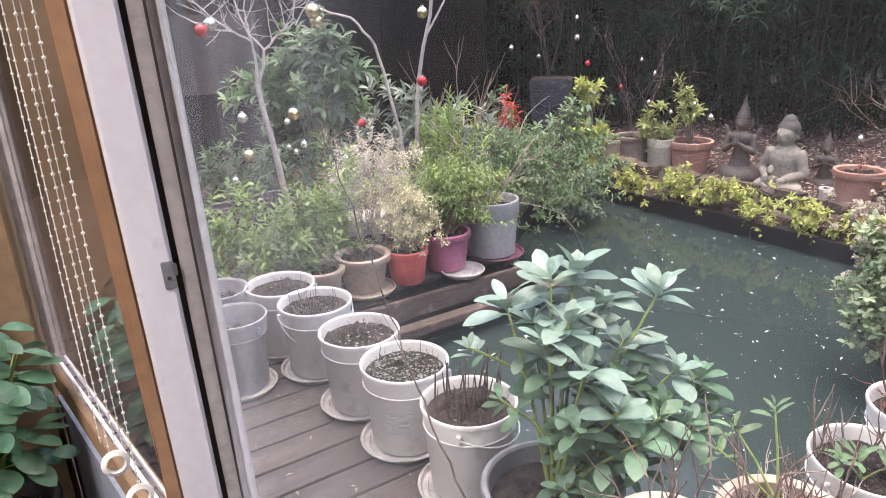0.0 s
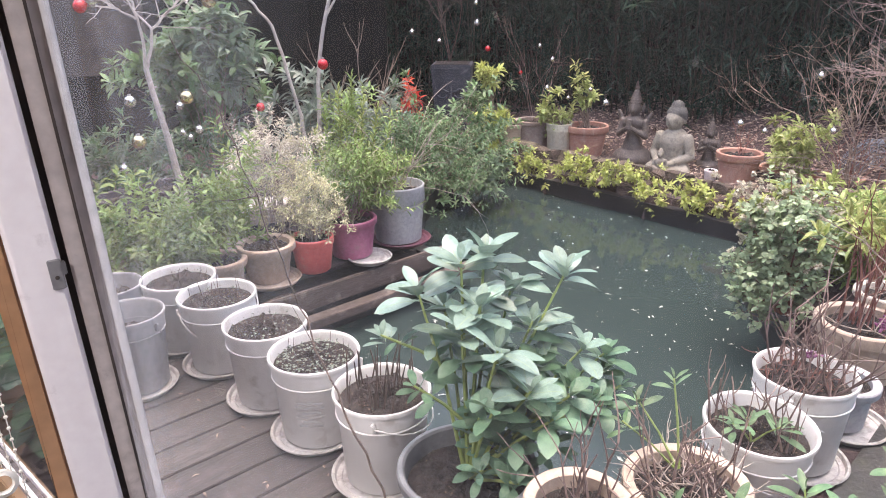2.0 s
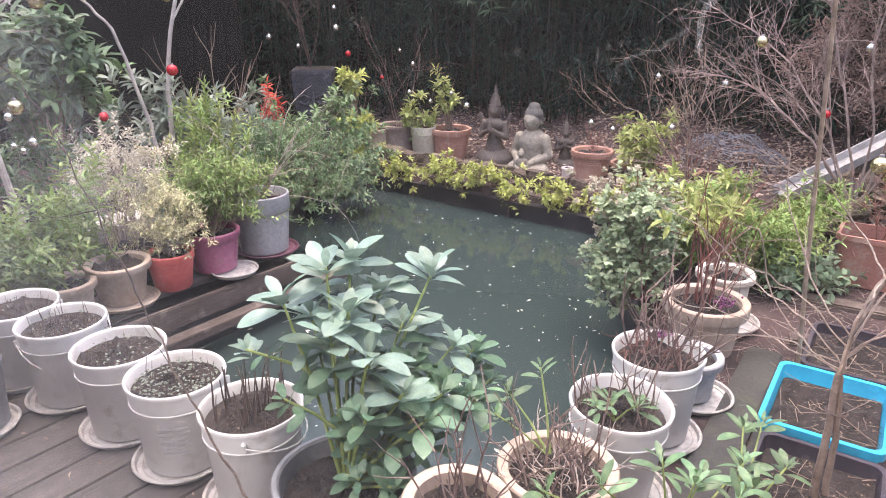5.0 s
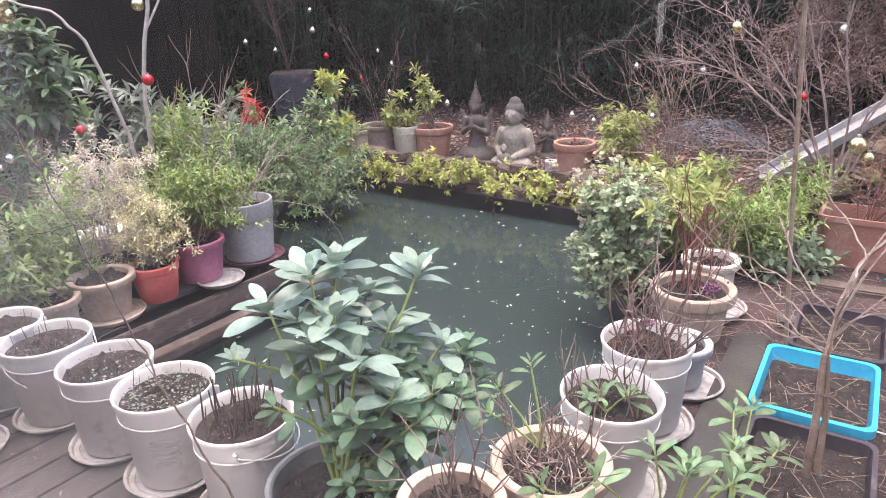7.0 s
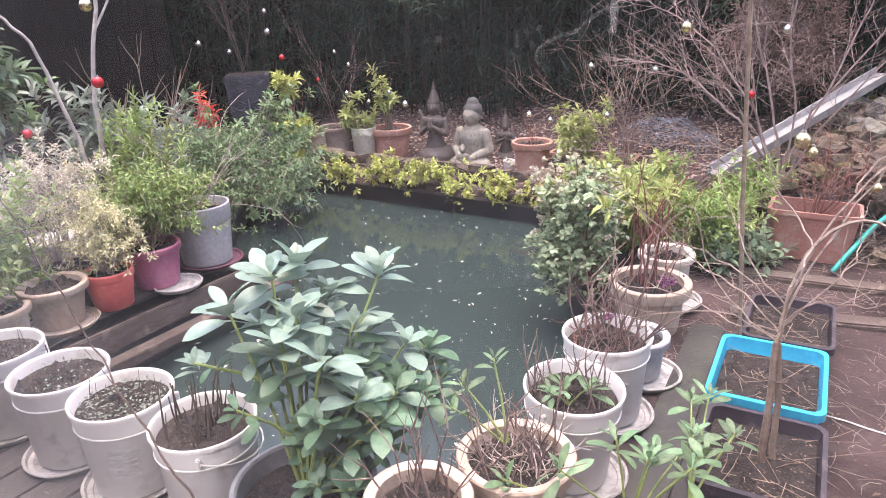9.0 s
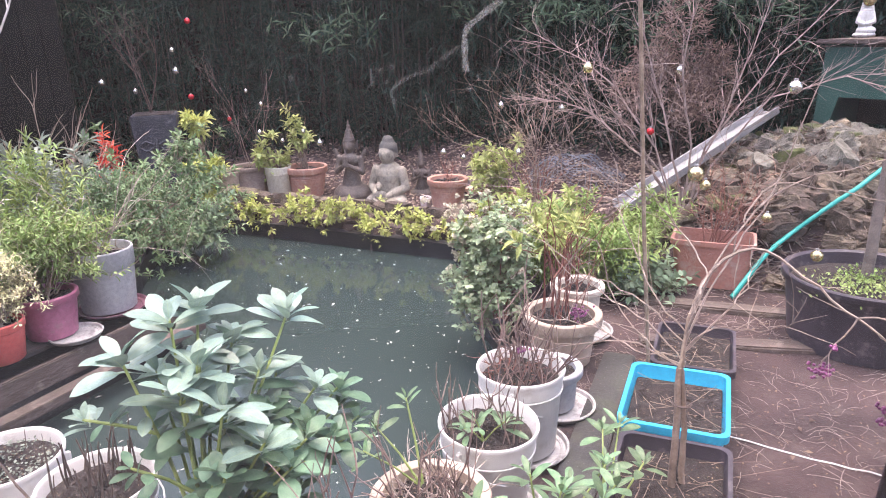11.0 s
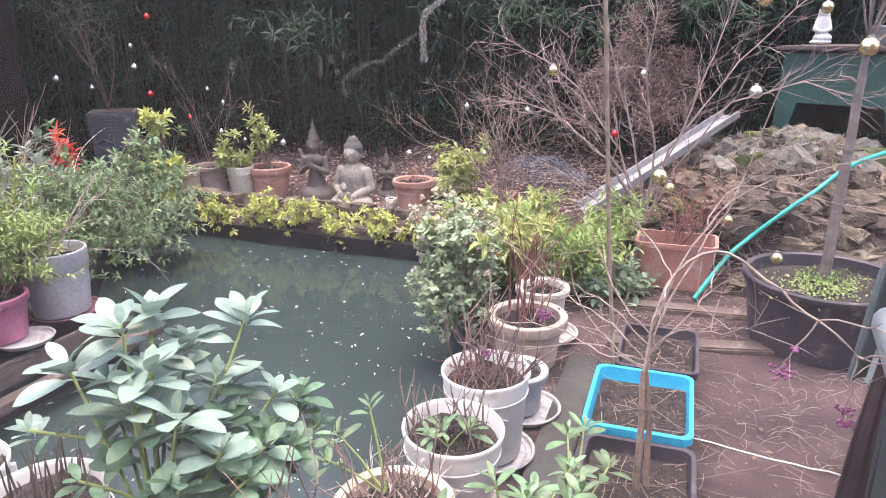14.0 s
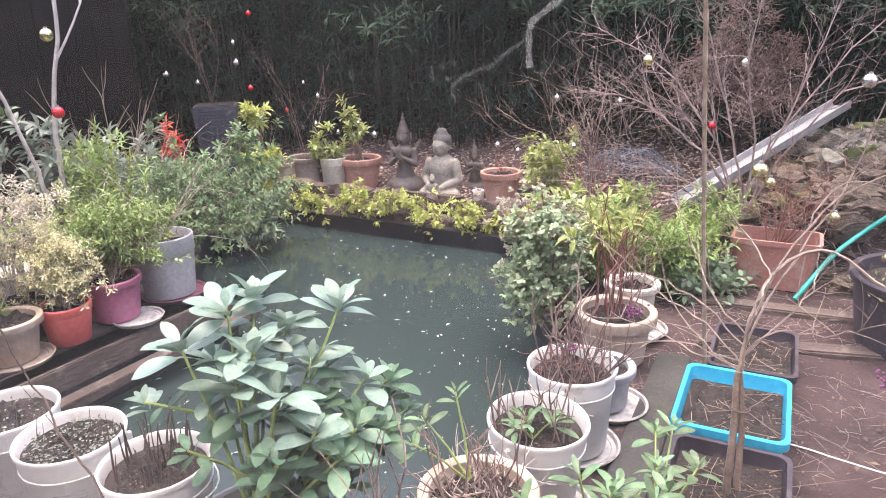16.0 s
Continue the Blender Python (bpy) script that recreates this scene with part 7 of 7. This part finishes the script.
for at, r, (mat, lab) in (
        ((2.17, 1.58, 0.90), 0.029, G), ((2.19, 1.55, 0.86), 0.020, G), ((2.88, 2.88, 1.21), 0.030, G), ((3.37, 2.64, 1.18), 0.024, S_), ((3.36, 1.94, 1.12), 0.034, S_), ((3.36, 1.95, 1.55), 0.030, G),
        ((3.39, 1.46, 1.34), 0.042, G), ((3.40, 1.67, 1.51), 0.028, G), ((3.17, 1.89, 0.50), 0.025, G), ((3.02, 1.54, 0.42), 0.027, G), ((3.28, 2.75, 0.83), 0.022, R_), ((3.45, 3.71, 0.88), 0.024, S_),
        ((3.24, 4.15, 0.89), 0.022, S_), ((3.20, 4.91, 0.44), 0.026, S_), ((2.46, 5.85, 0.49), 0.028, S_), ((2.22, 6.68, 0.80), 0.022, S_), ((1.71, 7.84, 1.11), 0.035, S_), ((0.99, 7.96, 1.02), 0.03, S_),
        ((1.89, 7.81, 1.61), 0.03, R_), ((1.74, 7.43, 0.86), 0.03, R_), ((-1.0, 3.77, 0.72), 0.036, G), ((-0.63, 4.15, 1.47), 0.045, G), ((0.0, 4.4, 1.44), 0.035, G), ((-0.76, 3.93, 0.92), 0.036, G),
        ((-1.01, 3.77, 0.93), 0.030, S_), ((-0.02, 4.5, 1.02), 0.034, R_), ((-1.24, 4.01, 1.39), 0.034, R_), ((-1.19, 4.03, 1.42), 0.036, S_), ((-0.41, 4.28, 0.80), 0.026, R_)):
    bauble(at, r, mat, lab)
for at, r in (((-0.85, 4.15, 0.69), 0.017), ((-0.81, 4.15, 0.66), 0.018), ((-0.76, 4.17, 0.70), 0.024), ((-0.85, 4.17, 0.84), 0.022), ((-1.17, 4.03, 0.52), 0.026), ((1.29, 7.90, 0.92), 0.026), ((2.10, 6.44, 0.56), 0.022),
              ((2.29, 6.36, 0.47), 0.020), ((2.45, 6.21, 0.56), 0.020), ((2.06, 6.60, 0.94), 0.018), ((3.46, 4.21, 0.50), 0.024), ((3.00, 4.31, 0.50), 0.020), ((1.70, 7.84, 1.32), 0.026)):
    bauble(at, r, *S_)
bauble((-0.63, 4.25, 1.41), 0.042, *G)
bauble((1.88, 6.62, 0.69), 0.020, *R_)

# ---- bamboo screen, shed and added board backdrop ----
rb = np.random.default_rng(31)
LINE = [(-0.5, 10.6), (1.5, 9.9), (3.3, 9.0), (4.6, 7.7), (5.6, 6.3), (6.4, 4.9), (7.0, 3.4), (7.2, 1.5), (7.2, -1.0)]


def on_line(t):
    k = min(int(t), len(LINE) - 2)
    a, b = np.array(LINE[k]), np.array(LINE[k + 1])
    return a + (b - a) * (t - k), (b - a) / np.linalg.norm(b - a)


bamboo = thing("bamboo_screen", "tall dense green bamboo screen painted dark for shade", "bamboo", (0, 0, 0), kind="stuff")
culms, tips, tdir = [], [], []
for i in range(520):
    p, d = on_line(rb.uniform(0, len(LINE) - 1.001))
    o = np.array([d[1], -d[0]])
    q = p + o * rb.uniform(-0.3, 0.9)
    h = rb.uniform(3.2, 4.8)
    lean = rb.normal(0, 0.12, 2) - o * -0.25 * rb.uniform(0, 1)
    z0 = ground_z(*q)
    pts = [(q[0] + lean[0] * s * s, q[1] + lean[1] * s * s, z0 + h * s) for s in (0, 0.25, 0.5, 0.75, 1.0)]
    culms.append((pts, rb.uniform(0.006, 0.014), 0.003))
    for k in range(38):
        s = rb.uniform(0.02, 1.0)
        c = np.array([q[0] + lean[0] * s * s, q[1] + lean[1] * s * s, z0 + h * s])
        tips.append(c + rb.normal(0, 1, 3) * (0.2, 0.2, 0.1))
        tdir.append(rb.normal(0, 1, 3) * (1, 1, 0.5) + (0, 0, -0.5))
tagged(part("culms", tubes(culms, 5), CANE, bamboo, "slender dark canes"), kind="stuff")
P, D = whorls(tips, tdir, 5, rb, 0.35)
tagged(part("leaves", leaves(P, D, 0.17, 0.024, rb, True), SHADED_BAMBOO_LEAF, bamboo, "narrow drooping bamboo leaves"), kind="stuff")


def board_fence(name, label, a, b, h, material):
    ob = thing(name, label, "fence", (0, 0, 0), kind="structure")
    a, b = Vector((*a, 0)), Vector((*b, 0))
    n = max(2, int((b - a).length / 0.16))
    ang = math.degrees(math.atan2(b.y - a.y, b.x - a.x))
    bm = box((b - a).length / n + 0.004, 0.03, h, 0, 0, h / 2)
    me = bpy.data.meshes.new("board")
    bm.to_mesh(me)
    bm.free()
    me.materials.append(material)
    for i in range(n):
        o = new("board", me)
        o.parent = ob
        p = a + (b - a) * (i + 0.5) / n
        o.matrix_basis = pose(p.x, p.y, -0.2, 0, 0, ang)


# Board backdrop added behind the canes to keep their gaps dark.
for (a, b) in zip(LINE, LINE[1:]):
    a2, b2 = np.array(a), np.array(b)
    d = (b2 - a2) / np.linalg.norm(b2 - a2)
    o = np.array([-d[1], d[0]]) * 0.75
    board_fence("fence", "near black board backdrop added behind the bamboo", a2 + o - d * 0.45, b2 + o + d * 0.45, 3.2, DARK_BOARD)
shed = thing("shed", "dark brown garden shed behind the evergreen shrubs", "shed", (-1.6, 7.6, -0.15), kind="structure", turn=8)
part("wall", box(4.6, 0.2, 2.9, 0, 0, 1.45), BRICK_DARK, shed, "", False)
part("roof", box(4.9, 1.6, 0.08, 0, 0.6, 2.95, bevel=0.01), SLEEPER, shed, "", False)
cladding = box(0.156, 0.016, 2.88, 0, 0, 1.44, bevel=0.003)
clad_mesh = bpy.data.meshes.new("plank")
cladding.to_mesh(clad_mesh)
cladding.free()
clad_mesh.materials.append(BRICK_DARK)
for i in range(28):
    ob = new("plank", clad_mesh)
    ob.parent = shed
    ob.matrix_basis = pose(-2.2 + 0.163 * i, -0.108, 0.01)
# Black panel on the cladding; an opening's shade is put into its colour.
part("dark_panel", box(1.1, 0.02, 0.8, -0.7, -0.122, 1.25), SEAL, shed, "dark panel standing for a shaded shed opening", False)
board_fence("fence", "near black board fence at the garden side", (-3.6, 1.2), (-3.9, 7.6), 2.6, DARK_BOARD)

# bamboo sprays leaning out of the screen, their leaves painted lighter as lit
rn = np.random.default_rng(33)
for i, (x, y, z) in enumerate(((4.1, 5.5, 1.75), (4.6, 5.0, 1.8), (5.75, 3.6, 1.55), (4.9, 4.7, 1.55), (5.5, 4.0, 1.7), (5.2, 4.3, 1.3), (1.2, 8.6, 1.6), (2.62, 5.85, 1.50), (5.0, 3.2, 1.55), (4.2, 4.6, 1.62), (4.6, 3.4, 1.75))):
    q = rn.normal(0, 1, (26, 3)) * (0.22, 0.22, 0.12) + (x, y, z)
    P, D = whorls(q, rn.normal(0, 0.6, (26, 3)) + (0, 0, -0.7), 4, rn, 0.3)
    spray = thing("bamboo_spray", "lighter bamboo spray leaning out of the screen", "bamboo", (0, 0, 0), "bamboo sprays")
    part("cane", tubes([([(x + 0.5, y + 0.45, 0.1), (x + 0.3, y + 0.3, z * 0.7), (x + 0.1, y + 0.1, z + 0.1), (x - 0.12, y - 0.1, z)], 0.006, 0.002)], 5), CANE, spray)
    tagged(part("leaves", leaves(P, D, 0.13, 0.018, rn, True), LIT_BAMBOO_LEAF, spray), kind="stuff")
# tall dark twig arching up before the window
arch = thing("arching_twig", "tall thin dark twig arching up near the glass", "twig", (0.0, 0.0, 0.0))
rt = np.random.default_rng(35)
main = bent([(0.12, 1.16, 0.0), (0.05, 1.25, 0.41), (-0.02, 1.35, 0.52), (-0.06, 1.42, 0.64), (-0.11, 1.50, 0.75), (-0.16, 1.54, 0.90), (-0.20, 1.58, 1.04), (-0.25, 1.59, 1.20), (-0.33, 1.58, 1.36)], 0.0032, 0.0013, 34, 0.012)
extra = [main]
for k in (12, 17, 20, 23, 26, 29):
    twig_lines(rt, main[0][k], rt.normal(0, 0.5, 3) + (-0.2, 0.2, 0.5), rt.uniform(0.06, 0.16), 0.0013, 0, 0.5, 0.15, 0, 0.1, extra)
part("stem", tubes(extra, 5), BARK_DARK, arch)
# crumpled netting on the bank
strands = []
nn = 15


def net_point(i, j):
    x, y = (i / nn - 0.5) * 2, (j / nn - 0.5) * 2
    z = 0.34 * max(0.0, 1 - 0.8 * (x * x + y * y)) ** 0.6 * (0.75 + 0.4 * noise.noise(Vector((x * 2.1, y * 2.1, 0.3))))
    return (x * 0.42 + 0.04 * noise.noise(Vector((x * 4, y * 4, 2.0))), y * 0.26, z + 0.012)


for i in range(nn + 1):
    strands.append(([net_point(i, j) for j in range(nn + 1)], 0.0028, 0.0028))
    strands.append(([net_point(j, i) for j in range(nn + 1)], 0.0028, 0.0028))
single("garden_net", tubes(strands, 3), NET, "loose dome of dark blue grey netting on the bank", "netting", (4.30, 4.42, 0.06), -60)
# dry brown fern mass behind the maple
shrub("dry_fern", "dull brown dry fern mass behind the maple", (4.68, 3.66, 0.3), (4.68, 3.66, 1.05), (0.52, 0.52, 0.50), 460, 9, 0.075, 0.008, FERN_LEAF, BARK_DARK, 262, small=True)
# ---- specks on the water, litter on the ground ----
rl = np.random.default_rng(41)
pts = []
while len(pts) < 420:
    u, v = rl.uniform(1.3, 4.65), rl.uniform(0.9, 4.4)
    if in_pond(u, v) and rl.uniform() < 0.3 + 0.7 * math.exp(-((v - 1.9) / 0.9) ** 2):
        pts.append(W(u, v, WATER_Z + 0.004))
single("floating_petals", leaves(pts[:320], rl.normal(0, 1, (320, 3)) * (1, 1, 0.02), 0.011, 0.007, rl, True), PETAL, "pale specks floating on the pond", "petals", kind="stuff")
single("floating_leaves", leaves(pts[320:], rl.normal(0, 1, (100, 3)) * (1, 1, 0.02), 0.034, 0.011, rl, True), PETAL, "long pale fallen leaves floating on the pond", "leaves", kind="stuff")
pts = []
while len(pts) < 2600:
    x, y = rl.uniform(-1.0, 6.5), rl.uniform(0.4, 9.0)
    u, v = UV(x, y)
    if in_pond(u, v) or (u < 1.25 and v < 3.0) or (x < 1.0 and y < 4) or (x < 3.4 and y < 2.6 and rl.uniform() < 0.75):
        continue
    pts.append((x, y, ground_z(x, y) + 0.012))
single("fallen_leaves", leaves(pts, rl.normal(0, 1, (len(pts), 3)) * (1, 1, 0.08), 0.034, 0.015, rl, True), DEAD_LEAF, "dry fallen leaves over the earth", "leaf litter", kind="stuff")
pts = []
while len(pts) < 9000:
    u, v = rl.uniform(5.0, 8.2), rl.uniform(-0.2, 5.2)
    x, y, _ = W(u, v)
    pts.append((x, y, ground_z(x, y) + rl.uniform(0.004, 0.02)))
single("bank_litter", leaves(pts, rl.normal(0, 1, (len(pts), 3)) * (1, 1, 0.2), 0.05, 0.026, rl, True), LITTER, "pale brown gravel and leaf litter on the bank", "leaf litter", kind="stuff")
sticks = []
for i in range(150):
    cx, cy, ca = rl.uniform(1.7, 3.9), rl.uniform(0.3, 2.4), rl.uniform(0, 6.28)
    for k in range(int(rl.integers(2, 12))):
        x, y = cx + rl.normal(0, 0.07), cy + rl.normal(0, 0.07)
        if in_pond(*UV(x, y)):
            continue
        z = ground_z(x, y) + 0.010
        a, n = ca + rl.normal(0, 0.8), rl.uniform(0.02, 0.06)
        bend = rl.normal(0, 0.5)
        pts = [(x, y, z)]
        for q in range(3):
            x, y, a = x + n * math.cos(a), y + n * math.sin(a), a + bend
            pts.append((x, y, z + (0.006 if q < 2 else 0.0)))
        sticks.append((pts, 0.0008, 0.0005))
single("fallen_twigs", tubes(sticks, 3), STRAW, "thin fallen twigs and pine needles on the terrace", "twigs", kind="stuff")
pts = []
while len(pts) < 1300:
    x, y = rl.uniform(1.6, 3.9), rl.uniform(0.3, 2.5)
    if not in_pond(*UV(x, y)):
        pts.append((x, y, ground_z(x, y) + rl.uniform(0.002, 0.008)))
single("terrace_crumbs", leaves(pts, rl.normal(0, 1, (len(pts), 3)) * (1, 1, 0.4), 0.014, 0.009, rl, True), DEAD_LEAF, "crumbs of earth, bark and leaf on the terrace", "leaf litter", kind="stuff")
single("rope", tubes([bent([(1.98, 1.36, 0.10), (2.038, 1.248, 0.012), (2.151, 1.004, 0.010), (2.257, 0.811, 0.010), (2.36, 0.60, 0.010)], 0.0028, 0.0028, 8, 0.004)], 6), WHITE_PLASTIC, "thin pale cord lying across the terrace", "cord")

pts = []
while len(pts) < 190:
    u, v = rl.uniform(-0.6, 1.2), rl.uniform(0.6, 3.6)
    x, y, _ = W(u, v)
    pts.append((x, y, 0.004))
single("deck_litter", leaves(pts, rl.normal(0, 1, (len(pts), 3)) * (1, 1, 0.1), 0.026, 0.010, rl, True), LITTER, "scraps of dry leaf on the deck", "leaf litter", kind="stuff")

# house plant inside, under the side window
house_plant = thing("house_plant", "leafy green house plant beside the window", "house plant", (-0.765, 0.965, 0.64))
hr = np.random.default_rng(260)
HOUSE_MESHES = recoloured(LEAF_MESHES[:2], HOUSE_LEAF)
stalks = []
for i in range(120):
    a, q, z = hr.uniform(0, 6.28), hr.uniform(0.01, 0.085), hr.uniform(0.10, 0.36)
    tip = Vector((q * math.cos(a), q * math.sin(a) + 0.02, z))
    d = Vector((math.cos(a), math.sin(a), hr.uniform(-0.7, 0.2))).normalized()
    s = Vector((0, 0, 1)).cross(d).normalized()
    m = Matrix((d, s, d.cross(s))).transposed().to_4x4()
    ob = new("leaf", HOUSE_MESHES[i % 2])
    ob.parent = house_plant
    k = hr.uniform(0.045, 0.075)
    ob.matrix_basis = Matrix.Translation(tip) @ m @ Matrix.Rotation(hr.normal(0, 0.3), 4, 'X') @ Matrix.Diagonal((k, k * 1.15, k, 1))
    stalks.append(([(0, 0, 0), tuple(tip * 0.5 + Vector((0, 0, 0.05))), tuple(tip)], 0.003, 0.0016))
for line in stalks:
    part("stem", tubes([line], 5), GREEN_STEM, house_plant)
flower_pot("plant_pot", "dark pot of the house plant on the shelf", (-0.765, 0.965, 0.445), 0.10, 0.075, 0.22, BLACK_PLASTIC, 69, rim=0.01, lip=0.02)
single("window_shelf", box(0.7, 0.45, 0.03, bevel=0.004), ROOM_FLOOR, "dark blue grey shelf under the side window", "shelf", (-0.92, 0.80, 0.43), 20)

# ---- deck boards ----
deck = thing("deck", "weathered grey brown timber deck", "deck", (0, 0, 0), kind="structure")
BOARD_W = 0.142
row_n = 0
v = -0.9
while v < 3.72:
    long_row = v > 2.94
    u0, u1 = (-2.6, 2.62) if long_row else (-2.6, 1.21)
    bm = box(u1 - u0, BOARD_W - 0.007, 0.024, bevel=0.003)
    ob = part("board", bm, DECK, deck, "", False)
    ob.matrix_basis = pose(*W((u0 + u1) / 2, v + BOARD_W / 2, -0.0125 + 0.0006 * (row_n % 3)), 0, 0, TURN_UV)
    v += BOARD_W
    row_n += 1
